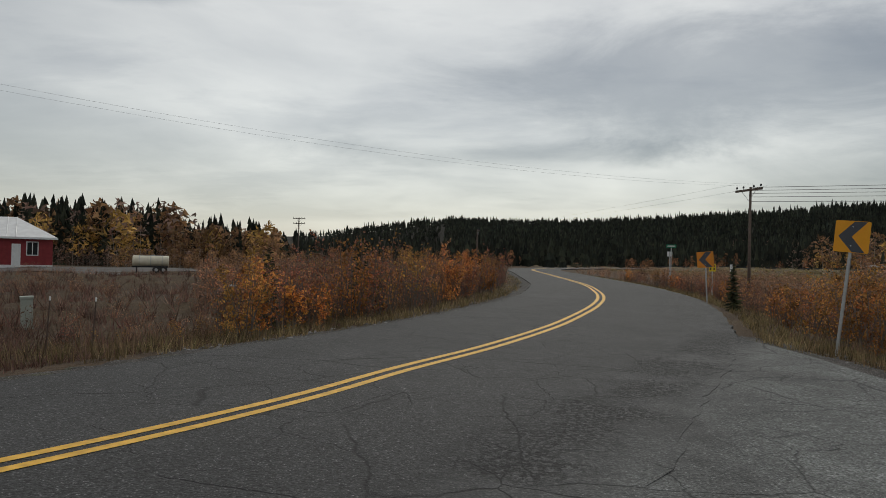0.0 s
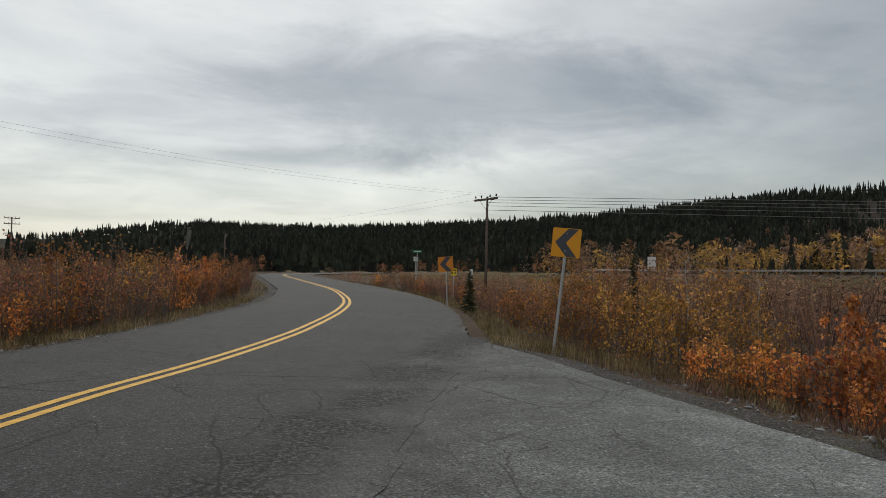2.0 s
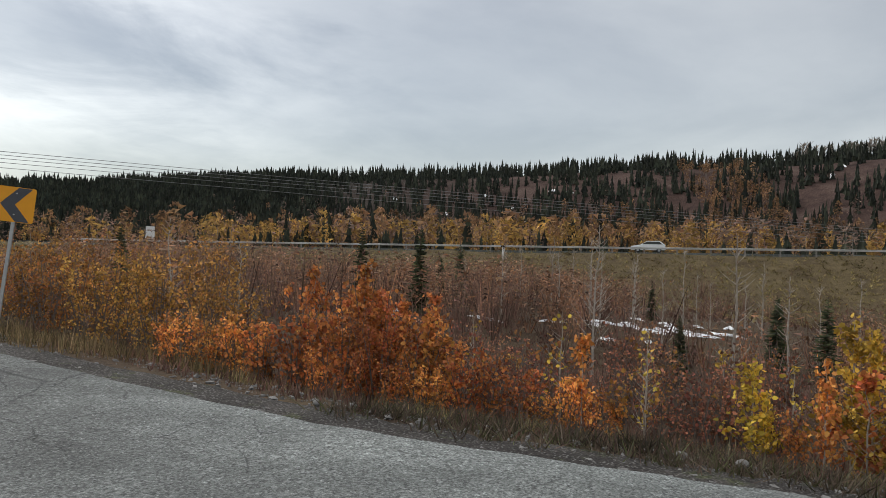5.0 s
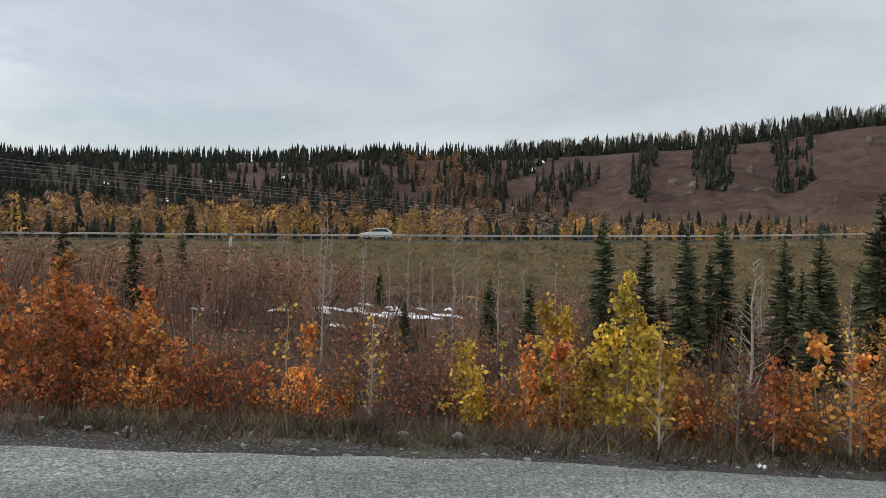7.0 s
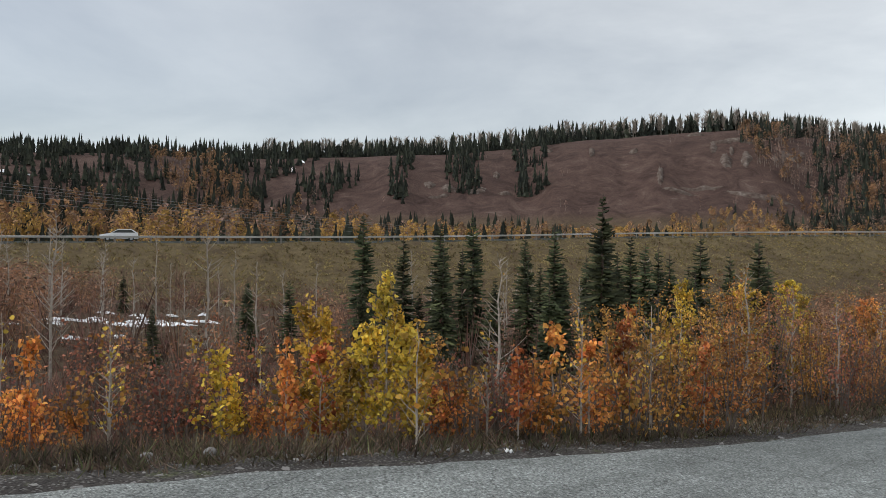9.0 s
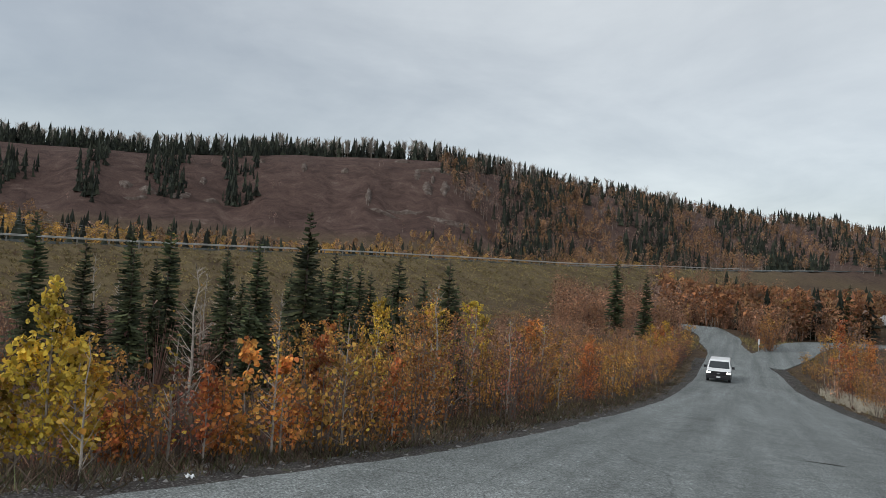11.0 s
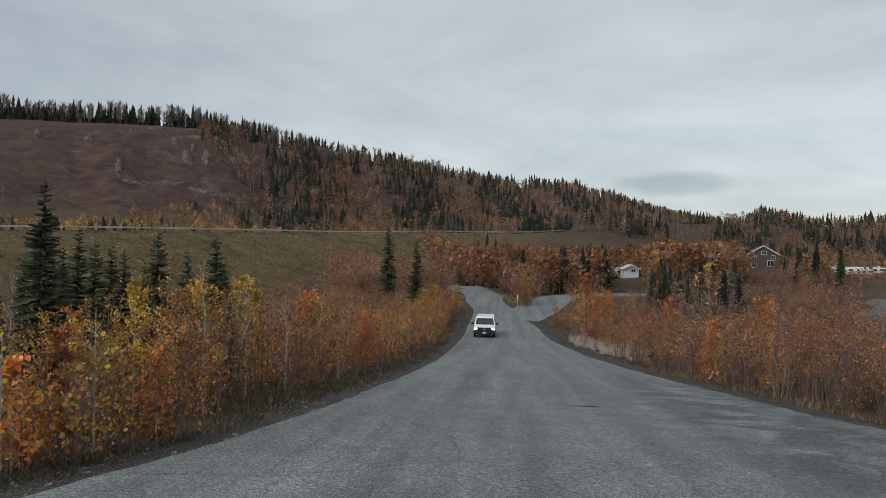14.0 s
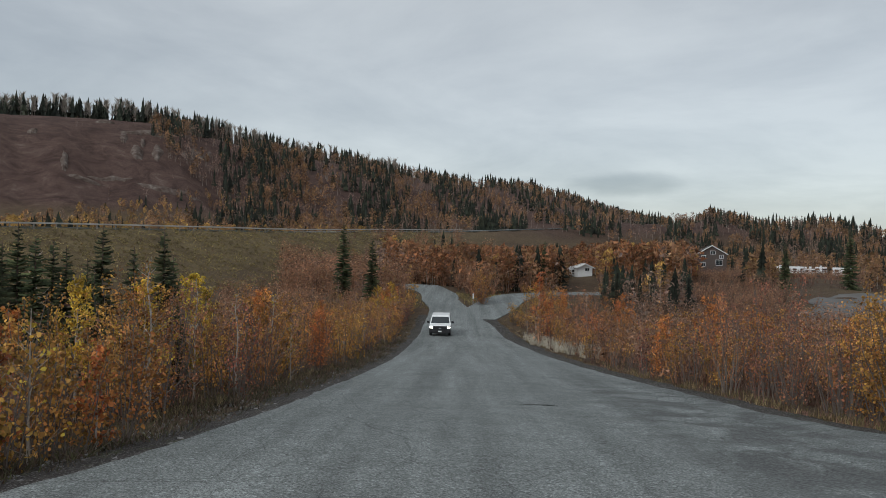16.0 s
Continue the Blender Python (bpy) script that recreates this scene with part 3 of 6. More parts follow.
def ground_z(x, y):
    x, y = np.asarray(x, float), np.asarray(y, float)
    az, r = np.degrees(np.arctan2(x, y)), np.hypot(x, y)
    az = np.where(az < -170, az + 360, az)
    low = lowland(x, y)
    dh, kh = poly_near(x, y, hw_list)
    hz = np.interp(kh * 3, np.arange(len(hw_fine)), hw_fine[:, 2])
    # which side of the highway
    i = np.clip(kh.astype(int), 0, len(hw_list) - 2)
    P = np.array(hw_list)
    east = ((P[i + 1, 0] - P[i, 0]) * (y - P[i, 1]) - (P[i + 1, 1] - P[i, 1]) * (x - P[i, 0])) > 0
    bank = hz - 0.08 - np.clip(dh - 6.0, 0, None) / 2.7 + wave(x, y, 11, 9) * 0.12 * np.clip(dh - 6, 0, 1)
    k = 1.2
    west_z = np.maximum(low, bank) + np.log1p(np.exp(-np.abs(low - bank) / k)) * k * np.clip(dh - 8, 0, 1)
    # hill beyond the highway
    rr = np.interp(az, RIDGE_AZ, RIDGE_R)
    top = 1.65 + rr * np.tan(np.radians(np.interp(az, RIDGE_AZ, RIDGE_EL)))
    foot = np.where((az > 0) & (az < 200), np.minimum(np.interp(az, (0, 20, 60, 120, 140, 160, 175), (250, 240, 190, 205, 260, 330, 300)), rr * 0.7), rr * 0.6)
    q = np.clip((r - foot) / (rr - foot), 0, 1)
    gully = wave(az * 3.2, r * 0.12, 60, 2) * 0.5 + wave(az * 4, r * 0.05, 22, 7) * 0.4
    rise = smoothstep(0, 1, np.clip(q + 0.08 * gully * q * (1 - q) * 4, 0, 1))
    east_base = hz - 1.2 + 0 * x
    flat = np.where(east, np.maximum(bank, np.minimum(east_base, hz - 1.0)), west_z)
    z = flat + (top - flat) * rise
    z = np.where(r > rr, top - np.minimum((r - rr) * 0.03, top + 8), z)
    back = (az < -40) | (az > 185)
    z = np.where(back, np.where(r > 150, np.minimum(z, low + (r - 150) * 0.01), low), z)
    # the shoulder beside the tarmac
    d = off_road(x, y)
    p = paving(x, y)
    t = smoothstep(0.9, 6.5, d)
    z = np.where(d < 6.5, (p - 0.07 - np.clip(d, 0, 3) * 0.07) * (1 - t) + z * t, z)
    return np.where(d < -0.3, p - 0.12, z)


# one sheet of ground, fine near the eye and coarse towards the horizon
azs = np.concatenate([np.arange(-48, 192, 0.6), np.arange(192, 312, 4.0)])
rs = np.concatenate([[0.4], 1.0 * 1.045 ** np.arange(0, 150), [800, 900, 1050, 1300, 1700, 2500, 4500]])
rs = rs[np.argsort(rs)]
A, R = np.meshgrid(np.radians(azs), rs)
GX, GY = R * np.sin(A), R * np.cos(A)
GZ = ground_z(GX, GY)
V = np.stack([GX, GY, GZ], -1).reshape(-1, 3)
na, nr = len(azs), len(rs)
i, j = np.meshgrid(np.arange(nr - 1), np.arange(na), indexing="ij")
jn = (j + 1) % na
F = np.stack([i * na + j, (i + 1) * na + j, (i + 1) * na + jn, i * na + jn], -1).reshape(-1, 4)
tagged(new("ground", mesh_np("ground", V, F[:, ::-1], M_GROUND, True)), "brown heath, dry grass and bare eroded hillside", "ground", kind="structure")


def strip(left, right, lift, across=8):
    """A band of road between two edge lines, draped on the paving."""
    q = np.linspace(0, 1, across + 1)[None, :, None]
    P = left[:, None, :] * (1 - q) + right[:, None, :] * q
    Z = paving(P[..., 0], P[..., 1]) + lift
    V = np.concatenate([P, Z[..., None]], -1).reshape(-1, 3)
    n, k = len(left), across + 1
    F = np.array([(a * k + b, a * k + b + 1, (a + 1) * k + b + 1, (a + 1) * k + b) for a in range(n - 1) for b in range(across)])
    return V, F


def offsets(line, w):
    d = np.gradient(line, axis=0)
    d /= np.linalg.norm(d, axis=1)[:, None]
    return line + np.stack([-d[:, 1], d[:, 0]], 1) * np.reshape(w, (-1, 1))


def ragged(line, amp, seed):
    k = np.arange(len(line))
    r = np.random.RandomState(seed)
    n = np.interp(k, k[::2], r.uniform(-amp, amp, len(k[::2])))
    return offsets(line, n)


def slab(VF, thick):
    """Gives a band its thickness by a skirt round the rim."""
    V, F = VF
    lo = V.copy()
    lo[:, 2] -= thick
    n = len(V)
    edges = collections_count(F)
    S = np.array([(a, b, b + n, a + n) for a, b in edges])
    return np.concatenate([V, lo]), np.concatenate([F, S])


def collections_count(F):
    seen = {}
    for f in F:
        for a, b in zip(f, np.roll(f, -1)):
            key = (min(a, b), max(a, b))
            seen[key] = None if key in seen else (b, a)
    return [e for e in seen.values() if e]


main_dense = smooth_line(MAIN, 420)
ml, mr = ragged(offsets(main_dense, 3.08), 0.06, 1), ragged(offsets(main_dense, -3.6), 0.05, 2)
tagged(new("road", mesh_np("road", *slab(strip(ml, mr, 0.005), 0.12), M_ROAD, False)), "cracked grey asphalt road with a double yellow line", "road", kind="structure")
se, sw = smooth_line(SIDE_E, 300), smooth_line(SIDE_W, 300)
tagged(new("road_side", mesh_np("road_side", *slab(strip(ragged(se, 0.05, 3), ragged(sw, 0.08, 4), 0.0, 14), 0.12), M_SIDE, False)), "worn gravelly asphalt side road running down to a fork", "road", kind="structure")
fk = smooth_line(FORK, 60)
tagged(new("road_fork", mesh_np("road_fork", *slab(strip(offsets(fk, 2.7), offsets(fk, -2.7), -0.006), 0.12), M_SIDE, False)), "gravelly branch road past a small island", "road", kind="structure")
for name, o in (("road_marking_1", 0.11), ("road_marking_2", -0.11)):
    tagged(new(name, mesh_np(name, *strip(offsets(main_dense, o + 0.055), offsets(main_dense, o - 0.055), 0.010, 1), M_YELLOW)), "solid yellow centre line painted on the asphalt", "road marking", kind="structure")
# gravel shoulders
for name, e, w in (("shoulder_1", se[:230], 1.15), ("shoulder_2", offsets(main_dense, 3.0)[60:380], 0.9), ("shoulder_3", sw[105:245][::-1], 1.7)):
    o1 = ragged(e, 0.02, 5)
    o2 = ragged(offsets(e, w), 0.3, 6)
    q = np.linspace(0, 1, 4)[None, :, None]
    P = o1[:, None] * (1 - q) + o2[:, None] * q
    Z = np.maximum(ground_z(P[..., 0], P[..., 1]) + 0.03, paving(P[..., 0], P[..., 1]) - 0.05 - q[..., 0] * 0.12)
    Z[:, -1] -= 0.08
    V = np.concatenate([P, Z[..., None]], -1).reshape(-1, 3)
    F = np.array([(a * 4 + b, a * 4 + b + 1, a * 4 + 5 + b, a * 4 + 4 + b) for a in range(len(e) - 1) for b in range(3)])
    tagged(new(name, mesh_np(name, V, F, M_SHOULDER, True)), "dark gravel shoulder along the tarmac", "shoulder", kind="structure")

# highway on its bank
hd = np.gradient(hw_fine, axis=0)[:, :2]
hd /= np.linalg.norm(hd, axis=1)[:, None]
hn = np.stack([hd[:, 1], -hd[:, 0]], 1)  # west of a line that runs south


def along_highway(o, z):
    return np.concatenate([hw_fine[:, :2] + hn * o, hw_fine[:, 2:] + z], 1)


a, b = along_highway(5.0, 0.02), along_highway(-5.0, 0.02)
V = np.stack([a, b], 1).reshape(-1, 3)
F = np.array([(2 * k, 2 * k + 1, 2 * k + 3, 2 * k + 2) for k in range(len(hw_fine) - 1)])
tagged(new("highway", mesh_np("highway", *slab((V, F), 0.3), M_SIDE)), "pale asphalt highway along the top of a bank", "road", kind="structure")


# ---- plants ----
def spruce_far(rng, h=1.0, sides=4, tiers=4):
    """A small narrow spruce: ragged tiers round a thin stem."""
    P = []
    for k in range(tiers):
        z0 = 0.06 + 0.86 * k / tiers
        z1 = z0 + 0.94 / tiers * 1.55
        r = (1 - z0) * 0.155 * rng.uniform(0.8, 1.2) + 0.012
        a = np.linspace(0, 2 * np.pi, sides * 2, endpoint=False) + rng.uniform(0, 6)
        rad = r * np.where(np.arange(sides * 2) % 2, rng.uniform(0.25, 0.55, sides * 2), rng.uniform(0.7, 1.45, sides * 2))
        ring = np.stack([rad * np.cos(a), rad * np.sin(a), z0 + rng.uniform(-0.03, 0.03, sides * 2)], 1)
        V = np.concatenate([ring, [[0, 0, min(z1, 1.0)]]])
        n = sides * 2
        F = np.array([(i, (i + 1) % n, n) for i in range(n)])
        P.append((V, F))
    return join(P)


def leafy_far(rng, n=92, size=0.033, narrow=0.24):
    """A small aspen far off: many little leaf clumps as triangles, with gaps, on a thin stem."""
    t = rng.uniform(0.28, 1.0, n)
    rad = narrow * np.sin(np.clip((t - 0.2) / 0.82, 0, 1) * np.pi) ** 0.7 * rng.uniform(0.2, 1.15, n)
    a = rng.uniform(0, 6.28, n)
    c = np.stack([rad * np.cos(a), rad * np.sin(a), t], 1)
    d1, d2 = rng.normal(size=(2, n, 3)) * size
    V = np.stack([c + d1, c + d2, c - d1 * 0.7 - d2 * 0.7], 1).reshape(-1, 3)
    return V, np.arange(3 * n).reshape(-1, 3)


def stem_far(rng):
    a = rng.uniform(-0.04, 0.04, 2)
    w = 0.010
    V = np.array([(-w, 0, 0), (w, 0, 0), (a[0], a[1], 0.8), (0, -w, 0), (0, w, 0), (a[0], a[1], 0.8)])
    return V, np.array([(0, 1, 2), (3, 4, 5)])


def scatter(protos, xs, ys, heights, rng, sink=0.1, lean=0.03, width=1.0):
    """Joins many copies of some small plants into one set of arrays, standing on the ground."""
    zs = ground_z(xs, ys) - sink
    Vs, Fs, k = [], [], 0
    pick = rng.randint(0, len(protos), len(xs))
    for pi, (V, F) in enumerate(protos):
        m = np.where(pick == pi)[0]
        if not len(m):
            continue
        a = rng.uniform(0, 6.28, len(m))
        c, s = np.cos(a), np.sin(a)
        h = heights[m][:, None]
        wd = h * width * rng.uniform(0.8, 1.25, (len(m), 1))
        X = (c[:, None] * V[:, 0] - s[:, None] * V[:, 1]) * wd + rng.normal(0, lean, (len(m), 1)) * h * V[:, 2] + xs[m][:, None]
        Y = (s[:, None] * V[:, 0] + c[:, None] * V[:, 1]) * wd + rng.normal(0, lean, (len(m), 1)) * h * V[:, 2] + ys[m][:, None]
        Z = V[:, 2] * h + zs[m][:, None]
        Vs.append(np.stack([X, Y, Z], -1).reshape(-1, 3))
        Fs.append((F[None] + (np.arange(len(m)) * len(V))[:, None, None]).reshape(-1, F.shape[1]) + k)
        k += len(m) * len(V)
    return np.concatenate(Vs), np.concatenate(Fs)


def stuff(name, VF, mat, label, category):
    return tagged(new(name, mesh_np(name, VF[0], VF[1], mat)), label, category, kind="stuff")


rng = np.random.RandomState(7)
SPR = [spruce_far(rng, 1.0, 4, 4 + k % 2) for k in range(8)]
SPR_N = [spruce_far(rng, 1.0, 7, 9 + k % 3) for k in range(6)]
ASP = [leafy_far(rng) for _ in range(6)]
BARE = [leafy_far(rng, 48, 0.026, narrow=0.2) for _ in range(5)]
FINE = [leafy_far(rng, 100, 0.031, 0.22) for _ in range(6)]
FINE_BARE = [leafy_far(rng, 46, 0.026, 0.2) for _ in range(5)]
STEM = [stem_far(rng) for _ in range(6)]


def thicket(rng, n, size):
    """A twiggy bush at middle distance: thin upright twigs and many small leaves."""
    t = rng.uniform(0.15, 1.0, n)
    a, rad = rng.uniform(0, 6.28, n), 0.36 * np.sqrt(rng.uniform(0, 1, n)) * (0.45 + 0.55 * np.sin(np.clip(t, 0, 1) * 2.6))
    c = np.stack([rad * np.cos(a), rad * np.sin(a), t], 1)
    d1, d2 = rng.normal(size=(2, n, 3)) * size
    V = np.stack([c + d1, c + d2, c - d1 * 0.7 - d2 * 0.7], 1).reshape(-1, 3)
    k = 14
    a = rng.uniform(0, 6.28, k)
    top = np.stack([np.cos(a) * rng.uniform(0.05, 0.36, k), np.sin(a) * rng.uniform(0.05, 0.36, k), rng.uniform(0.6, 1.05, k)], 1)
    b = top * (0.15, 0.15, 0)
    s = rng.normal(size=(k, 3)) * (0.0045, 0.0045, 0)
    W = np.stack([b + s, b - s, top], 1).reshape(-1, 3)
    return np.concatenate([V, W]), np.arange(3 * (n + k)).reshape(-1, 3)


def bare_crown(rng):
    """A leafless tree far off: one stem and many thin rising branches."""
    k = 46
    a, z = rng.uniform(0, 6.28, k), rng.uniform(0.3, 0.85, k)
    L = rng.uniform(0.12, 0.26, k)
    b = np.stack([0 * a, 0 * a, z], 1)
    tip = b + np.stack([np.cos(a) * L * 0.75, np.sin(a) * L * 0.75, L], 1)
    tip[:, 2] = np.minimum(tip[:, 2], 1.0)
    s = rng.normal(size=(k, 3)) * (0.016, 0.016, 0.006)
    V = np.stack([b + s, b - s, tip], 1).reshape(-1, 3)
    V = np.concatenate([V, [(-0.012, 0, 0), (0.012, 0, 0), (0, 0, 0.95), (0, -0.012, 0), (0, 0.012, 0), (0, 0, 0.95)]])
    return V, np.arange(3 * (k + 2)).reshape(-1, 3)


CROWN = [bare_crown(rng) for _ in range(5)]
THICK_O = [thicket(rng, 120, 0.020) for _ in range(6)]
THICK_B = [thicket(rng, 50, 0.0135) for _ in range(6)]


def ring_points(n, az0, az1, q0, q1, rng):
    """Points on the hill: azimuth, and how far up from foot (0) to ridge (1)."""
    az = rng.uniform(az0, az1, n)
    rr = np.interp(az, RIDGE_AZ, RIDGE_R)
    foot = np.minimum(np.interp(az, (-60, 0, 20, 60, 120, 140, 160, 175), (400, 250, 240, 190, 205, 260, 330, 300)), rr * 0.7)
    r = foot + (rr - foot) * rng.uniform(q0, q1, n)
    return az, r, r * np.sin(np.radians(az)), r * np.cos(np.radians(az))


# spruces on the ridge line and on the hill
parts_s, parts_o, parts_r, parts_y, parts_b, parts_t, parts_ro, parts_rb = [], [], [], [], [], [], [], []


def plant(kind, xs, ys, hs, width=1.0, fine=False):
    if kind == "s":
        parts_s.append(scatter(SPR_N if fine else SPR, xs, ys, hs, rng, 0.3, 0.02, width))
    else:
        (parts_r if kind == "r" else parts_o if kind == "o" else parts_y if kind == "y" else parts_b).append(scatter((FINE_BARE if kind == "b" else FINE) if fine else BARE if kind == "b" else ASP, xs, ys, hs, rng, 0.3, 0.04, width))
        parts_t.append(scatter(STEM, xs, ys, hs, rng, 0.3, 0.04))


def hill_q(az, r):
    rr = np.interp(az, RIDGE_AZ, RIDGE_R)
    foot = np.minimum(np.interp(az, (-60, 0, 20, 60, 120, 140, 160, 175), (400, 250, 240, 190, 205, 260, 330, 300)), rr * 0.7)
    return (r - foot) / (rr - foot)


def pick_hill(n, az0, az1, q0, q1, rule):
    az, r, x, y = ring_points(n, az0, az1, q0, q1, rng)
    ok = rule(az, hill_q(az, r), x, y)
    return x[ok], y[ok]


def bare(az, q, x, y):
    """Slopes that have slid and carry no trees, with uneven borders."""
    w = wave(x, y, 70, 4)
    face = (az > 89 + 5 * w) & (az < 127 - 7 * q + 3 * w) & (q < 0.93)
    gullies = (np.abs(az - 94.5 - q) < 0.9) & (q > 0.35) | (np.abs(az - 99.6 - q) < 1.5) & (q > 0.45) | (np.abs(az - 105.5) < 1.3) & (q > 0.42) | (q < 0.08)
    upper = (az > 58) & (az < 90) & (q > 0.36) & (q < 0.86) & (w + 0.5 * np.sin(az * 0.9) > 0.36)
    return (face & ~gullies) | upper


x, y = pick_hill(1250, -8, 186, 0.95, 1.04, lambda a, q, x, y: (a < 84) | (a > 135) | (q > 0.97))
plant("s", x, y, rng.uniform(5, 11.5, len(x)) * np.clip(np.hypot(x, y) / 480, 0.8, 1.15))
x, y = pick_hill(1000, 42, 112, 0.9, 1.0, lambda a, q, x, y: wave(x, y, 30, 3) > -0.25)
plant("s", x, y, rng.uniform(4, 8, len(x)))
x, y = pick_hill(420, 84, 140, 0.97, 1.06, lambda a, q, x, y: a > 0)
parts_t.append(scatter(CROWN, x, y, rng.uniform(8, 13, len(x)), rng, 0.3, 0.04, 1.0))
x, y = pick_hill(520, 84, 137, 0.965, 1.03, lambda a, q, x, y: a > 0)
plant("s", x, y, rng.uniform(4, 13, len(x)))
x, y = pick_hill(8200, -8, 108, 0.0, 1.0, lambda a, q, x, y: ~bare(a, q, x, y) & (wave(x, y, 45, 4) > -0.3))
plant("s", x, y, rng.uniform(4, 10.5, len(x)), 0.85)
x, y = pick_hill(4400, -8, 48, 0.0, 1.0, lambda a, q, x, y: a < 48)
plant("s", x, y, rng.uniform(4, 8.5, len(x)), 1.25)
x, y = pick_hill(5200, -12, 44, 0.0, 1.0, lambda a, q, x, y: a < 44)
plant("s", x, y, rng.uniform(4, 9, len(x)), 1.4)
x, y = pick_hill(800, 40, 92, 0.0, 0.42, lambda a, q, x, y: wave(x, y, 40, 2) > 0.0)
plant("o", x, y, rng.uniform(3.5, 6.5, len(x)))
x, y = pick_hill(300, 76, 86, 0.3, 0.8, lambda a, q, x, y: np.abs(a - 78 - 7 * (0.8 - q)) < 2.5)
plant("o", x, y, rng.uniform(4, 7, len(x)))
x, y = pick_hill(500, 20, 90, 0.0, 0.5, lambda a, q, x, y: wave(x, y, 30, 12) > 0.0)
plant("b", x, y, rng.uniform(4, 7, len(x)))
x, y = pick_hill(260, 90, 126, 0.05, 0.9, lambda a, q, x, y: wave(x, y, 28, 15) > 0.45)
plant("b", x, y, rng.uniform(2, 4.5, len(x)))
x, y = pick_hill(4600, 121, 186, 0.0, 1.0, lambda a, q, x, y: ~bare(a, q, x, y) & (wave(x, y, 50, 6) > -0.05))
plant("s", x, y, rng.uniform(4, 9, len(x)))
x, y = pick_hill(2700, 121, 186, 0.0, 0.98, lambda a, q, x, y: ~bare(a, q, x, y) & (wave(x, y, 60, 8) > -0.15))
plant("o", x, y, rng.uniform(4, 7, len(x)))
x, y = pick_hill(2200, 121, 186, 0.0, 0.98, lambda a, q, x, y: ~bare(a, q, x, y))
plant("b", x, y, rng.uniform(4.5, 7.5, len(x)))
# belt of aspens and young spruces behind the highway
hwk = rng.uniform(18, 92, 2700)
off = -rng.uniform(11, 80, 2700)
ix = hwk.astype(int)
bx, by = hw_fine[ix, 0] + hn[ix, 0] * off, hw_fine[ix, 1] + hn[ix, 1] * off
kk = rng.uniform(0, 1, 2700) + 0.25 * wave(bx, by, 60, 1)
tall = np.interp(np.degrees(np.arctan2(bx, by)), (40, 70, 90, 100, 130), (8.0, 7.8, 6.6, 4.6, 3.8))
for lo, hi, kind, f0, f1 in ((-9, 0.36, "y", 0.45, 0.95), (0.36, 0.58, "o", 0.6, 1.2), (0.58, 0.76, "s", 0.35, 1.1), (0.76, 9, "b", 0.6, 1.1)):
    sel = (kk >= lo) & (kk < hi)
    plant(kind, bx[sel], by[sel], rng.uniform(f0, f1, sel.sum()) * tall[sel])
# a loose front row of young spruces by the highway
hwk = rng.uniform(22, 66, 150)
ix, off = hwk.astype(int), -rng.uniform(8.5, 15, 150)
plant("s", hw_fine[ix, 0] + hn[ix, 0] * off + rng.uniform(-2, 2, 150), hw_fine[ix, 1] + hn[ix, 1] * off + rng.uniform(-2, 2, 150), rng.uniform(2.0, 5.2, 150), 1.15)
# wood to the north-west, beyond the field
for n, kind, h0, h1, r0, r1, a0, a1 in ((1000, "s", 5.0, 9.0, 90, 160, -48, -22), (160, "s", 4.0, 8.0, 95, 160, -23, -15), (240, "o", 4.5, 8.0, 88, 140, -48, -21), (120, "o", 3.0, 5.5, 84, 140, -22, -14), (60, "y", 3.5, 6.5, 80, 110, -48, -14), (170, "b", 5, 8, 86, 140, -48, -20), (420, "b", 1.2, 2.6, 76, 100, -48, -8), (260, "o", 1.2, 2.4, 70, 100, -26, -6),
                                        (500, "s", 4, 8, 150, 330, -16, 12), (120, "r", 2, 4, 120, 260, -18, 6), (420, "s", 6, 10, 190, 260, 2, 36), (60, "r", 2, 3.5, 130, 190, 14, 40)):
    a, r = rng.uniform(a0, a1, n), rng.uniform(r0, r1, n)
    plant(kind, r * np.sin(np.radians(a)), r * np.cos(np.radians(a)), rng.uniform(h0, h1, n), 1.0, a0 < -20)
# rust-red wood between the fork and the highway bank
for n, kind, h0, h1, r0, r1, a0, a1 in ((1100, "r", 4.0, 7.4, 104, 172, 139, 166), (260, "o", 4.0, 7.6, 104, 172, 140, 168), (330, "b", 4.0, 7.0, 100, 172, 138, 166), (70, "y", 4.0, 6.8, 104, 160, 146, 166), (90, "s", 4.5, 8.0, 104, 170, 144, 168), (44, "s", 3.4, 5.6, 72, 116, 156, 162.5), (70, "b", 2.4, 4.6, 64, 110, 155, 164)):
    a, r = rng.uniform(a0, a1, n), rng.uniform(r0, r1, n)
    xx, yy = r * np.sin(np.radians(a)), r * np.cos(np.radians(a))
    dh, _ = poly_near(xx, yy, hw_list)
    seen = (a > 152.8) & (a < 156.0) & (r < 150)
    ok = (off_road(xx, yy) > 3.0) & (dh > 9.5) & ~seen & ~((a > 162.6) & (a < 166.3)) & ~((a > 166) & (r > 140))
    plant(kind, xx[ok], yy[ok], rng.uniform(h0, h1, ok.sum()), 1.0, True)
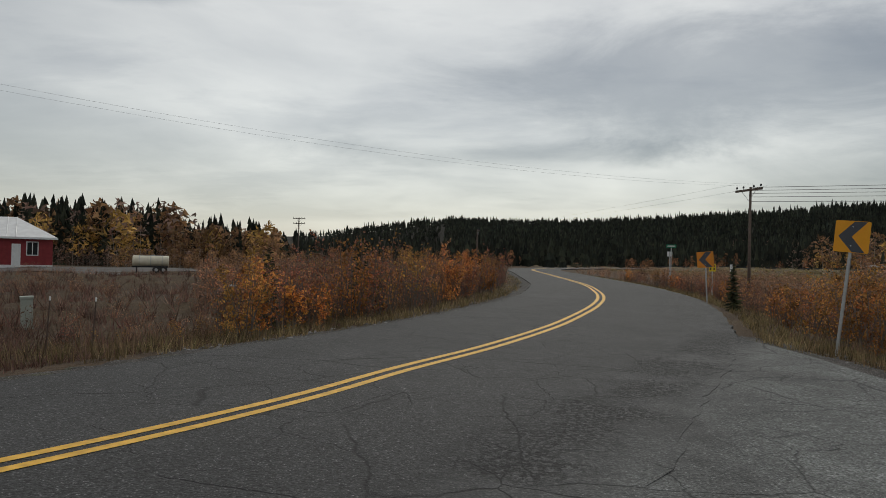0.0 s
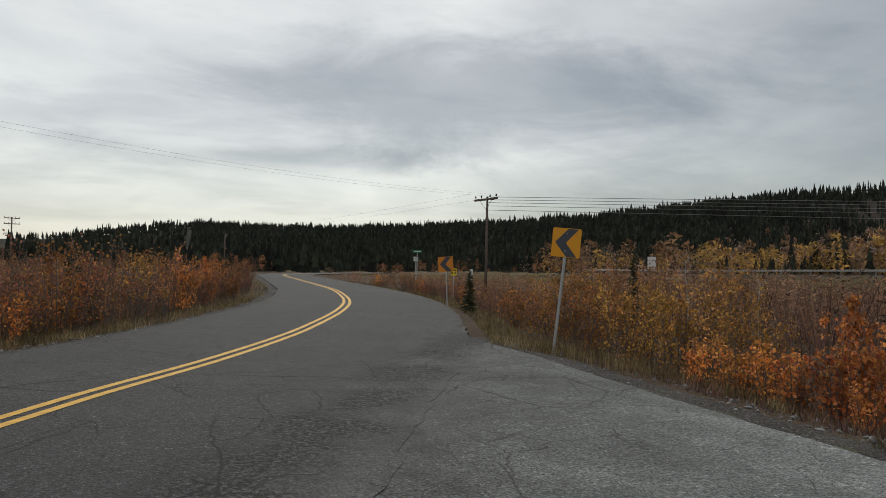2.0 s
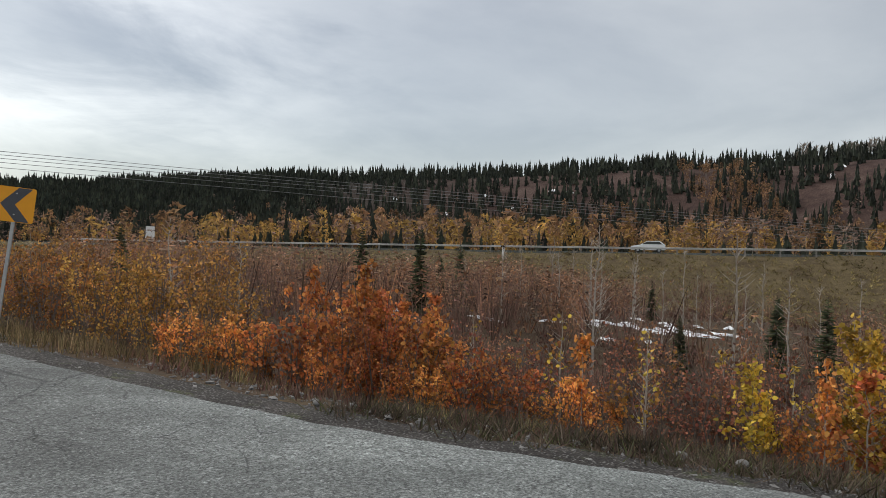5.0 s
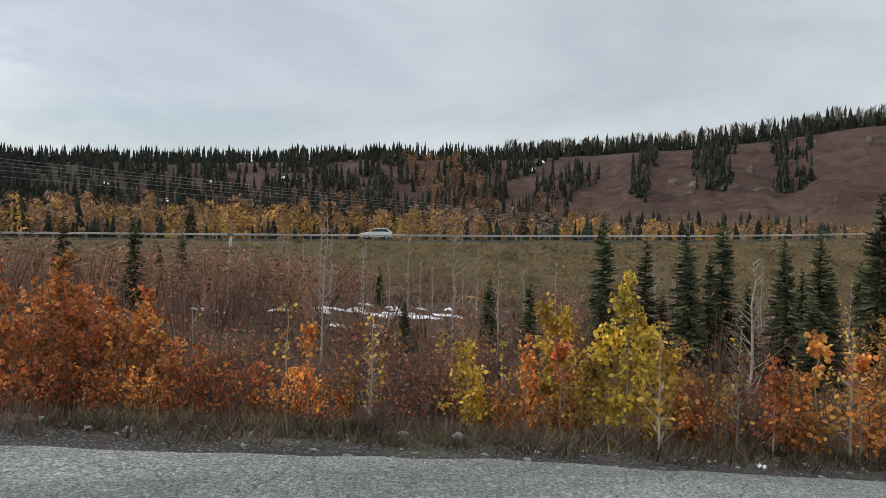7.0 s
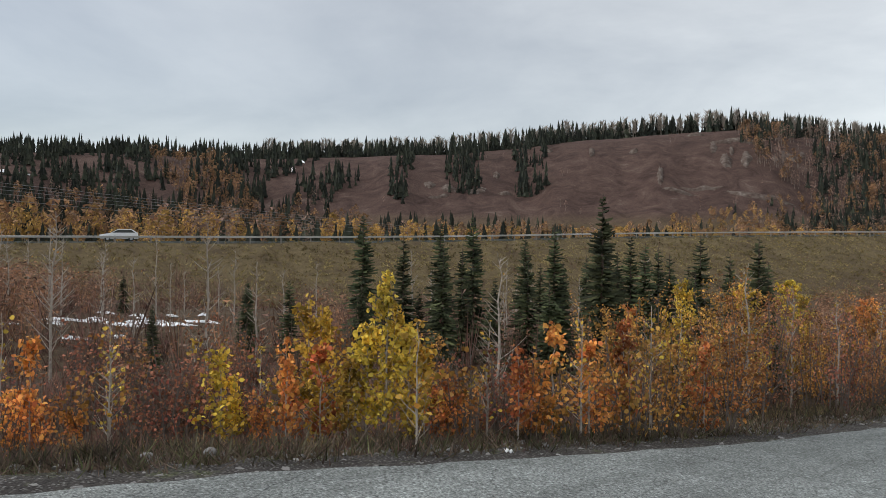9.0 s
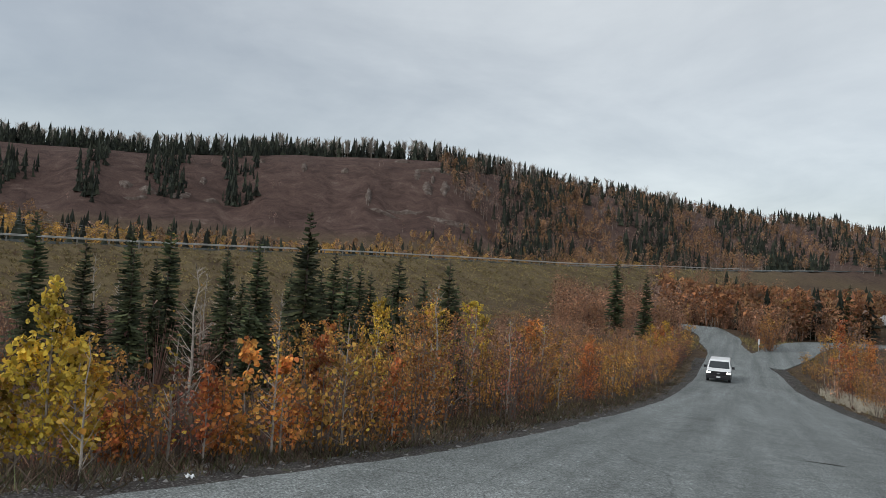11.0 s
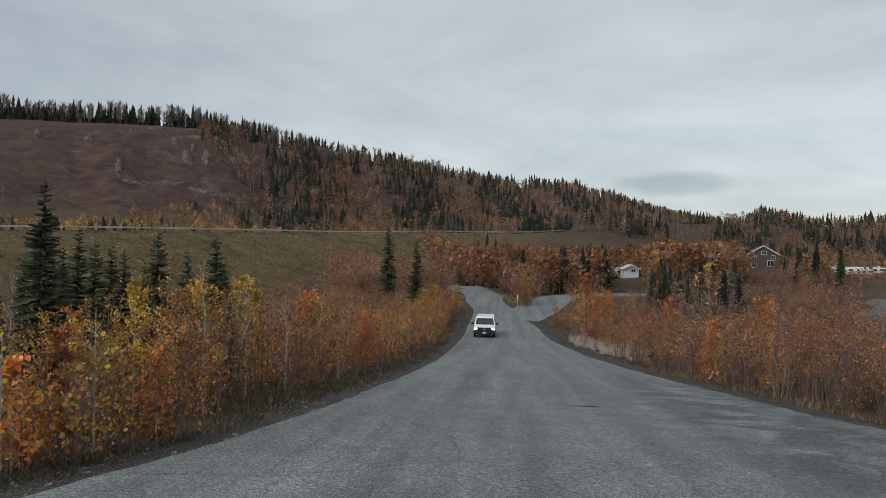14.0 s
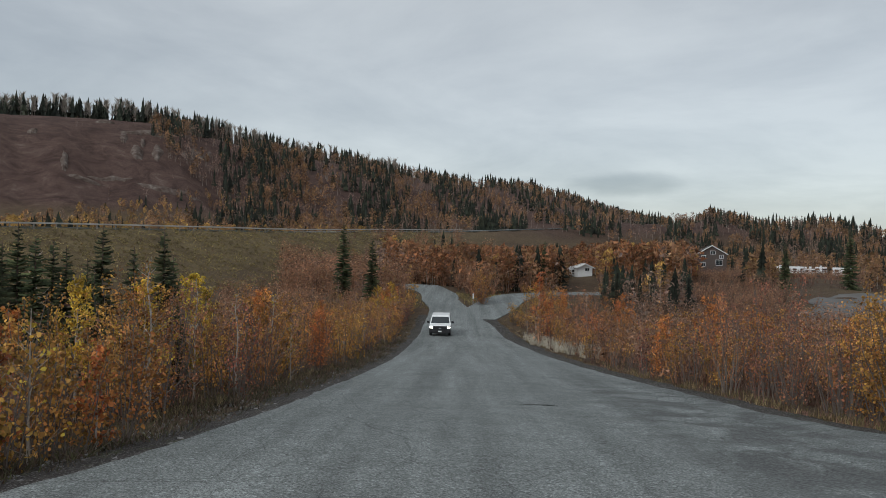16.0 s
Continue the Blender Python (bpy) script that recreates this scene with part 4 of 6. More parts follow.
# woods round the fork and the houses to the south-east
for n, kind, h0, h1, r0, r1, a0, a1 in ((1100, "o", 1.6, 3.8, 92, 200, 133, 184), (240, "y", 2.4, 5, 96, 200, 138, 182), (260, "s", 2.5, 6.5, 95, 230, 138, 186), (1000, "b", 1.6, 4, 84, 220, 133, 186), (500, "o", 3, 6, 105, 240, 150, 186)):
    a, r = rng.uniform(a0, a1, n), rng.uniform(r0, r1, n)
    xx, yy = r * np.sin(np.radians(a)), r * np.cos(np.radians(a))
    dh, _ = poly_near(xx, yy, hw_list)
    open_lot = inside(xx, yy, [(-6, -62), (27, -66), (27, -118), (-12, -126)])
    seen = ((a > 162.3) & (a < 166.5) & (r < 205)) | ((a > 168.2) & (a < 173.8) & (r < 205)) | ((a > 153.3) & (a < 155.6) & (r < 150))
    ok = (off_road(xx, yy) > 2.5) & (dh > 20) & ~open_lot & ~seen
    plant(kind, xx[ok], yy[ok], rng.uniform(h0, h1, ok.sum()))
for n, h0, h1, r0, r1, a0, a1, stock, where in ((800, 2.4, 5.0, 96, 140, 131, 152, "o", 0), (700, 2.4, 4.8, 120, 240, 138, 172, "o", 0), (500, 2.0, 4.5, 96, 220, 132, 172, "b", 0), (420, 1.2, 2.8, 40, 120, 147, 184, "o", 1), (520, 1.0, 2.8, 30, 130, 146, 184, "b", 1), (700, 0.5, 1.3, 60, 130, 60, 142, "b", 0)):
    a, r = rng.uniform(a0, a1, n), rng.uniform(r0, r1, n)
    xx, yy = r * np.sin(np.radians(a)), r * np.cos(np.radians(a))
    dh, _ = poly_near(xx, yy, hw_list)
    seen = ((a > 162.3) & (a < 166.5) & (r < 205)) | ((a > 168.2) & (a < 174.2) & (r < 205)) | ((a > 153.3) & (a < 155.6) & (r < 150))
    ok = (off_road(xx, yy) > 2.0) & (dh > 9) & ~(seen & (r > 95)) & ~inside(xx, yy, [(-9, -66), (14, -68), (14, -116), (-14, -122)])
    (parts_ro if stock == "o" else parts_rb).append(scatter(THICK_O if stock == "o" else THICK_B, xx[ok], yy[ok], rng.uniform(h0, h1, ok.sum()), rng, 0.05, 0.03, 1.1))
# low red brush between the lot and the houses
for n, stock, h0, h1, r0, r1, a0, a1 in ((620, "o", 0.7, 2.0, 62, 196, 160, 168.5), (620, "b", 0.7, 2.2, 62, 196, 160, 169), (260, "o", 1.0, 2.4, 160, 188, 166, 176), (200, "b", 1.0, 2.6, 122, 188, 166, 178), (160, "o", 0.6, 1.4, 60, 72, 166, 182)):
    a, r = rng.uniform(a0, a1, n), rng.uniform(r0, r1, n)
    xx, yy = r * np.sin(np.radians(a)), r * np.cos(np.radians(a))
    ok = off_road(xx, yy) > 2.0
    (parts_ro if stock == "o" else parts_rb).append(scatter(THICK_O if stock == "o" else THICK_B, xx[ok], yy[ok], rng.uniform(h0, h1, ok.sum()), rng, 0.05, 0.03, 1.2))
# thicket on the floor of the hollow and up the toe of the bank
for n, kind, h0, h1, r0, r1, a0, a1 in ((420, "o", 0.7, 1.5, 26, 95, 10, 34), (330, "o", 1.4, 2.8, 26, 74, 30, 74), (420, "b", 1.2, 3.0, 16, 76, 34, 82), (300, "b", 1.2, 2.6, 16, 64, 78, 130), (150, "o", 1.2, 2.2, 20, 60, 78, 130), (300, "o", 1.2, 2.6, 60, 100, 126, 142), (700, "b", 0.6, 1.5, 14, 80, 30, 132),
                                        (300, "o", 0.8, 1.6, 24, 70, -24, -4), (300, "o", 0.3, 0.8, 18, 66, -42, -4), (360, "b", 0.6, 1.6, 20, 66, 146, 184), (260, "o", 1.0, 2.4, 24, 66, 150, 184)):
    a, r = rng.uniform(a0, a1, n), r0 + (r1 - r0) * rng.uniform(0, 1, n) ** 0.75
    xx, yy = r * np.sin(np.radians(a)), r * np.cos(np.radians(a))
    dh, _ = poly_near(xx, yy, hw_list)
    clear = (np.hypot((xx - 40) / 14, (yy - 7) / 6) < 1) | (np.abs(a + 23.5) < 3.2) & (r > 30)
    ok = (off_road(xx, yy) > 2.2) & (dh > 15) & ~clear
    (parts_ro if kind == "o" else parts_rb).append(scatter(THICK_O if kind == "o" else THICK_B, xx[ok], yy[ok], rng.uniform(h0, h1, ok.sum()), rng, 0.05, 0.03, 1.3))
stuff("rust_thicket", join(parts_ro), M_THICK, "rust-brown thicket on the floor of the hollow", "thicket")
stuff("bare_thicket", join(parts_rb), M_LEAF_BR, "grey-brown bare thicket in the hollow", "thicket")
stuff("spruce_forest", join(parts_s), M_NEEDLE_FAR, "dark narrow spruces covering the hills and flats", "trees")
stuff("orange_aspen_wood", join(parts_o), M_FAR_OR, "orange-brown autumn aspens on hill and flats", "trees")
stuff("rust_aspen_wood", join(parts_r), M_FAR_RU, "rust-red autumn aspens round the fork", "trees")
stuff("yellow_aspen_wood", join(parts_y), M_FAR_YE, "yellow autumn aspens in belts below the hill", "trees")
stuff("bare_birch_wood", join(parts_b), M_FAR_BR, "half-bare brown birches between the spruces", "trees")
stuff("aspen_stems", join(parts_t), M_BIRCH, "pale thin stems of distant aspens", "tree stems")


# ---- plants near the road, each one a thing ----
def zat(x, y):
    return float(ground_z(np.array([x]), np.array([y]))[0])


def bush_arrays(rng, h, spread, stems, twigs, n_leaf, leaf, low=0.15, thick=0.011, upright=0.6):
    """Stems, twigs and leaves of a shrub of many stems."""
    S, at = [], []
    for k in range(stems):
        a = rng.uniform(0, 6.28)
        out = spread * rng.uniform(0.15, 1.0)
        hh = h * rng.uniform(0.62, 1.0)
        base = np.array([math.cos(a), math.sin(a), 0]) * spread * 0.22 * rng.uniform(0.1, 1)
        tip = np.array([math.cos(a) * out * (1 - upright * 0.5), math.sin(a) * out * (1 - upright * 0.5), hh])
        q = np.linspace(0, 1, 5)[:, None]
        P = base * (1 - q) + tip * q + rng.normal(0, 0.025 * h, (5, 3)) * q
        P[:, 2] = np.clip(P[:, 2], -0.05, None)
        P[0, 2] = -0.08
        S.append(tube(P, np.linspace(thick, thick * 0.25, 5) * (0.7 + 0.3 * h), 4))
        for _ in range(twigs):
            u = rng.uniform(low, 0.98)
            i = min(int(u * 4), 3)
            p = P[i] + (P[i + 1] - P[i]) * (u * 4 - i)
            b = rng.uniform(0, 6.28)
            L = h * rng.uniform(0.08, 0.24) * (1.15 - u * 0.6)
            d = np.array([math.cos(b), math.sin(b), rng.uniform(0.4, 1.3)])
            d /= np.linalg.norm(d)
            T = np.stack([p, p + d * L])
            S.append(tube(T, (thick * 0.3, thick * 0.1), 3))
            at += [T[0] + (T[1] - T[0]) * v for v in rng.uniform(0.15, 1.05, 6)]
        at += [P[3] + (P[4] - P[3]) * v for v in rng.uniform(0, 1, 5)]
    at = np.array(at)
    at = at[at[:, 2] > low * h]
    at = at[rng.randint(0, len(at), n_leaf)] + rng.normal(0, 0.028 * h ** 0.5, (n_leaf, 3))
    return join(S), leaves(at, leaf, rng)


def sapling_arrays(rng, h, n_leaf, leaf, spread=0.32):
    """A young tree: one stem, rising side branches, a pointed crown."""
    S, at = [], []
    q = np.linspace(0, 1, 7)[:, None]
    P = np.array([0, 0, h]) * q + rng.normal(0, 0.012 * h, (7, 3)) * q
    P[0] = (0, 0, -0.1)
    S.append(tube(P, np.linspace(0.011 * h, 0.002 * h, 7), 6))
    for k in range(int(16 + 6 * h)):
        u = rng.uniform(0.07, 0.97)
        i = min(int(u * 6), 5)
        p = P[i] + (P[i + 1] - P[i]) * (u * 6 - i)
        b = rng.uniform(0, 6.28)
        L = h * spread * (1.05 - u) * rng.uniform(0.6, 1.2) + 0.04 * h
        d = np.array([math.cos(b), math.sin(b), rng.uniform(0.5, 1.1)])
        d /= np.linalg.norm(d)
        T = np.stack([p, p + d * L * 0.5, p + d * L + (0, 0, 0.1 * L)])
        S.append(tube(T, np.array((0.0035, 0.0022, 0.0008)) * h, 3))
        at += [T[0] + (T[2] - T[0]) * v for v in rng.uniform(0.1, 1.05, 10)]
    at += [P[5] + (P[6] - P[5]) * v for v in rng.uniform(0, 1, 12)]
    at = np.array(at)
    at = at[rng.randint(0, len(at), n_leaf)] + rng.normal(0, 0.035, (n_leaf, 3))
    return join(S), leaves(at, leaf, rng)


def spruce_arrays(rng, h, whorls=17, per=8):
    """A spruce: a straight stem and whorls of drooping ragged boughs."""
    trunk = tube([(0, 0, -0.1), (0, 0, h * 0.5), (0, 0, h)], (0.014 * h, 0.009 * h, 0.002 * h), 6)
    V, F = [], []
    for w in range(whorls):
        u = 0.05 + 0.93 * (w / whorls) ** 0.92
        for k in range(per if u < 0.85 else 5):
            b = rng.uniform(0, 6.28)
            L = h * (0.165 * (1 - u) ** 0.85 + 0.012) * rng.uniform(0.6, 1.25)
            z0 = h * (u + rng.uniform(-0.02, 0.02))
            dx, dy = math.cos(b), math.sin(b)
            droop = -0.42 * (1 - u) - 0.08 + 0.18 * u + rng.uniform(-0.22, 0.2)
            n = 6
            prev = None
            for s in range(n + 1):
                q = s / n
                cx, cy, cz = dx * L * q, dy * L * q, z0 + droop * L * q + 0.12 * L * q * q
                wd = L * 0.12 * (math.sin(math.pi * min(q * 0.9 + 0.1, 1))) * (1.25 if s % 2 else 0.4) + 0.002 * h
                i0 = len(V)
                V += [(cx - dy * wd, cy + dx * wd, cz - wd * 0.5), (cx, cy, cz + 0.006 * h), (cx + dy * wd, cy - dx * wd, cz - wd * 0.5)]
                if prev is not None:
                    F += [(prev, prev + 1, i0 + 1, i0), (prev + 1, prev + 2, i0 + 2, i0 + 1)]
                prev = i0
    return trunk, (np.array(V), np.array(F))


KINDS = {
    # name, foliage, bark, label, arrays
    "or": ("aspen_shrub", M_LEAF_OR, M_TWIG, "orange-red aspen shrub beside the road", lambda r, h: bush_arrays(r, h, 0.5 * h, 9, 13, int(900 * (h / 2) ** 1.6), 0.070, 0.07)),
    "oc": ("willow_shrub", M_LEAF_OC, M_TWIG, "ochre-leaved willow shrub on the verge", lambda r, h: bush_arrays(r, h, 0.55 * h, 10, 12, int(820 * (h / 2) ** 1.6), 0.060, 0.08)),
    "ru": ("birch_shrub", M_LEAF_RU, M_TWIG, "rust-leaved dwarf birch with bare twigs", lambda r, h: bush_arrays(r, h, 0.55 * h, 10, 13, int(560 * (h / 2) ** 1.6), 0.054, 0.08)),
    "ba": ("bare_shrub", M_LEAF_OC, M_TWIG, "nearly leafless grey shrub with few leaves", lambda r, h: bush_arrays(r, h, 0.5 * h, 8, 9, 70, 0.07, 0.4)),
    "ye": ("aspen_sapling", M_LEAF_YE, M_BIRCH, "yellow aspen sapling with a pale stem", lambda r, h: sapling_arrays(r, h, int(880 * (h / 2) ** 1.6), 0.066, 0.34)),
    "os": ("aspen_sapling", M_LEAF_OR, M_BIRCH, "orange aspen sapling with a pale stem", lambda r, h: sapling_arrays(r, h, int(600 * (h / 2) ** 1.6), 0.064, 0.24)),
    "bi": ("birch_sapling", M_LEAF_YE, M_BIRCH, "thin pale birch with a few hanging leaves", lambda r, h: sapling_arrays(r, h, 55, 0.07, 0.26)),
    "bb": ("birch_sapling", M_LEAF_OC, M_BIRCH, "thin bare birch with pale upright stems", lambda r, h: sapling_arrays(r, h, 14, 0.045, 0.22)),
}
prng = np.random.RandomState(21)
STOCK = {}
for key, (name, fol, bark, label, make) in KINDS.items():
    for size in (1.3, 2.0, 3.2):
        STOCK[key, size] = [(mesh_np("stem", *s, bark), mesh_np("foliage", *f, fol)) for s, f in (make(prng, size) for _ in range(4))]


def grow(key, x, y, h, turn=None):
    """One shrub or sapling of height h on the ground."""
    name, _, _, label, _ = KINDS[key]
    size = 1.3 if h < 1.55 else 2.0 if h < 2.5 else 3.2
    st, fo = STOCK[key, size][prng.randint(4)]
    e = thing(name, Matrix.Translation((x, y, zat(x, y))), label, "sapling" if "sapling" in name else "shrub", "plants along the verges")
    k = h / size
    e.matrix_world = Matrix.Translation((x, y, zat(x, y) - 0.02)) @ Matrix.Rotation(prng.uniform(0, 6.28), 4, "Z") @ Matrix.Diagonal((k * prng.uniform(0.85, 1.15), k * prng.uniform(0.85, 1.15), k, 1))
    for n, me in (("branchwork", st), ("foliage", fo)):
        o = tagged(new(n, me), kind="stuff")
        o.parent = e
    return e


def east_edge(u):
    """A point u (0 to 1) along the outer edge of the side road, and the way off it."""
    i = min(int(u * 299), 298)
    d = se[i + 1] - se[i]
    d /= np.linalg.norm(d)
    return se[i], np.array((-d[1], d[0]))


def at(az, r):
    return r * math.sin(radians(az)) + 0.2, r * math.cos(radians(az)) - 0.2


# ochre willows behind the chevron sign
for az, r, h in ((23.5, 19, 1.3), (25, 18, 1.6), (27, 17.5, 1.8), (29, 16.5, 2.0), (30.5, 18, 2.2), (32, 15.5, 1.9), (33.5, 16.5, 2.2), (35, 15, 2.0), (36.5, 14.5, 2.1), (38, 15.5, 2.3), (39.5, 13.5, 1.9), (41, 14.5, 2.1), (43, 14.0, 1.7), (28, 20, 2.2), (34, 19, 2.5), (31, 21, 2.4)):
    grow("oc", *at(az, r), h)
for az, r, h in ((37, 18, 3.1), (33, 20, 2.6), (29, 22, 2.4), (42, 17, 2.6), (40.5, 19, 2.9)):
    grow("bi" if az in (37, 42) else "oc", *at(az, r), h)
# the orange clump and the low red shrubs before it
for az, r, h in ((46.5, 10.5, 1.3), (48, 11, 1.75), (49.5, 10.2, 1.45), (51.3, 10.7, 1.9), (52.8, 10.1, 1.6), (54, 10.6, 1.7), (55.8, 10.0, 1.45), (57, 10.4, 1.6), (58.5, 9.9, 1.3), (50.5, 11.6, 1.8), (53, 11.7, 1.8), (56.5, 11.3, 1.6)):
    grow("or", *at(az, r), h)
for az, r, h in ((47.8, 11.2, 1.95), (51.6, 10.9, 2.1), (53.2, 11.1, 1.8), (57.2, 10.6, 1.75), (55, 10.9, 1.7)):
    grow("os", *at(az, r), h)
for az, r, h in ((37, 12.4, 0.9), (38, 12.0, 0.9), (40, 11.5, 1.0), (42, 11.2, 1.1), (44, 11, 1.2), (48, 9.7, 0.7), (51, 9.5, 0.7), (54, 9.4, 0.75), (57, 9.3, 0.7), (60, 9.6, 1.1), (62, 9.7, 1.0), (64.5, 9.3, 0.9), (68, 9.4, 0.9), (66, 9.2, 0.6)):
    grow("or", *at(az, r), h)
# thin mixed growth
for az, r, h, k in ((60.5, 11, 1.7, "bi"), (62.5, 10.5, 1.4, "ru"), (64, 11.2, 1.4, "ru"), (66, 10.6, 1.5, "ba"), (67.5, 9.8, 1.7, "bi"), (69.2, 9.3, 1.35, "os"), (69.6, 9.5, 0.9, "or"), (69, 10.8, 1.3, "ru"), (71.5, 9.9, 0.9, "or"), (72.5, 10.1, 1.3, "ba"), (74, 9.3, 1.55, "bi"), (75.5, 9.9, 1.2, "ba"),
                    (76, 9.6, 0.9, "ru"), (77.5, 9.7, 1.25, "ru"), (78.6, 9.5, 1.65, "ru"), (79.6, 9.7, 1.4, "ru"), (81.6, 9.4, 1.35, "ye"), (82.4, 9.6, 1.0, "ye"), (83.6, 9.6, 1.1, "ru"), (84.6, 9.2, 0.8, "or"), (86.3, 9.1, 1.4, "os"), (86.6, 9.3, 1.0, "os"), (88.0, 9.9, 2.05, "ye"), (88.9, 9.1, 1.3, "os"), (89.2, 9.8, 1.9, "ye"),
                    (91.0, 9.0, 1.15, "ye"), (92.4, 9.1, 1.5, "ye"), (93.9, 9.0, 2.1, "ye"), (94.6, 9.2, 1.75, "ye"), (95.6, 9.0, 1.45, "ye"), (96.9, 9.1, 1.25, "ye"), (96.3, 8.2, 1.45, "bi"), (98.2, 9.0, 0.95, "or"), (99.2, 9.3, 1.0, "or"), (100.4, 9.2, 1.3, "ba"), (101.8, 9.3, 1.55, "bi"), (102.6, 9.5, 1.3, "ru"), (104.2, 9.2, 1.2, "os"), (105.0, 9.5, 1.1, "or"), (106.8, 9.5, 1.5, "os"), (107.4, 9.6, 1.2, "oc"), (109.0, 9.5, 1.55, "bi"), (109.6, 9.7, 1.3, "os"),
                    (110.5, 10.0, 1.2, "or"), (112, 10.2, 1.6, "os"), (112.8, 10.0, 1.5, "oc"), (114.2, 10.4, 1.8, "bi"), (115, 10.5, 1.3, "oc"), (116.5, 10.8, 1.6, "oc"), (118, 11.0, 1.4, "os"), (119.5, 11.4, 1.7, "oc")):
    grow(k, *at(az, r), h)
# red brush of the far side of those
for _ in range(70):
    az = prng.uniform(44, 118)
    grow(prng.choice(["ru", "ba", "ru", "bi", "oc"], p=[0.35, 0.25, 0.15, 0.1, 0.15]), *at(az, prng.uniform(11.5, 17)), prng.uniform(0.9, 1.8))
# dense ochre and rust band down the side road
for u in np.concatenate([np.linspace(0.40, 0.60, 28), np.linspace(0.60, 0.80, 44)]):
    (px, py), n = east_edge(u)
    for row, (o0, o1) in enumerate(((2.0, 3.0), (3.6, 6.0))):
        o = prng.uniform(o0, o1)
        k = prng.choice(["oc", "ru", "or", "ye", "os", "bi"], p=[0.46, 0.24, 0.06, 0.04, 0.06, 0.14])
        x, y = px + n[0] * o + prng.uniform(-0.5, 0.5), py + n[1] * o + prng.uniform(-0.5, 0.5)
        grow(k, x, y, prng.uniform(1.7, 3.0) * (1.0 if u < 0.62 else 1.15))
for u, o, h, k in ((0.51, 4.5, 3.2, "ye"), (0.535, 5.0, 3.0, "ye"), (0.565, 4.5, 3.2, "os"), (0.735, 3.2, 4.2, "ye"), (0.73, 4.4, 3.8, "ye"), (0.745, 3.8, 3.4, "os")):
    (px, py), n = east_edge(u)
    grow(k, px + n[0] * o, py + n[1] * o, h)
# along the outside of the main road's bend, beyond the corner
for _ in range(130):
    t = prng.uniform(0.27, 0.8)
    i = int(170 + t * 190)
    p = offsets(main_dense, -3.4 - prng.uniform(1.3, 5))[i]
    if p[1] > 17 and p[0] > 5:
        grow(prng.choice(["ru", "or", "ba"], p=[0.6, 0.15, 0.25]), p[0], p[1], prng.uniform(0.6, 1.25))
# inside of the bend
west = offsets(main_dense, 3.08)
wn2 = offsets(main_dense, 4.4) - west
for i in range(150, 330, 2):
    for row in range(2):
        o = prng.uniform(1.2, 2.6) + row * 2.6
        x, y = west[i] + wn2[i] * o
        az = math.degrees(math.atan2(x + 1, y + 0.8))
        if y < 6 or y > 62:
            continue
        if az < -17:
            k, h = prng.choice(["ru", "ba"]), prng.uniform(0.4, 0.7)
            if prng.uniform() < 0.5:
                continue
        else:
            k, h = prng.choice(["or", "ru", "oc", "ba"], p=[0.16, 0.42, 0.12, 0.30]), prng.uniform(0.8, 2.1) * (1.2 if -9 < az < 1 else 1.0)
        grow(k, x, y, h)
# the lower side of the side road
wedge = sw
wd2 = wedge - offsets(wedge, 1.0)
for i in range(118, 232, 2):
    for row in range(2):
        o = prng.uniform(2.2, 4.0) + row * prng.uniform(2, 5)
        x, y = wedge[i] + wd2[i] * o
        if off_road(np.array([x]), np.array([y]))[0] < 1.6:
            continue
        grow(prng.choice(["ru", "oc", "or", "ba", "bi"], p=[0.22, 0.38, 0.12, 0.16, 0.12]), x, y, prng.uniform(1.3, 3.1))
for _ in range(30):
    i = prng.randint(140, 226)
    x, y = wedge[i] + wd2[i] * prng.uniform(3.5, 13)
    if off_road(np.array([x]), np.array([y]))[0] > 2.2:
        grow(prng.choice(["oc", "or", "ru", "bb", "os"], p=[0.3, 0.2, 0.2, 0.2, 0.1]), x, y, prng.uniform(2.4, 4.4))
for x, y, h, k in ((29.2, -52.6, 5.0, "oc"), (31.2, -55.6, 5.4, "oc"), (30.4, -54.4, 5.6, "os"), (27.2, -50.4, 4.2, "or"), (25.4, -48.4, 3.6, "oc"), (24.0, -46.8, 2.8, "ru"), (32.6, -57.8, 5.0, "oc"), (30.2, -58.5, 4.6, "or"), (47.7, -71.8, 4.4, "oc"), (48.4, -73.0, 4.8, "oc"), (49.3, -74.4, 3.8, "oc"), (48.0, -72.4, 3.2, "ru")):
    grow(k, x, y, h)

for _ in range(34):
    az = prng.uniform(58, 128)
    grow("bb", *at(az, prng.uniform(18, 44)), prng.uniform(2.6, 4.4))
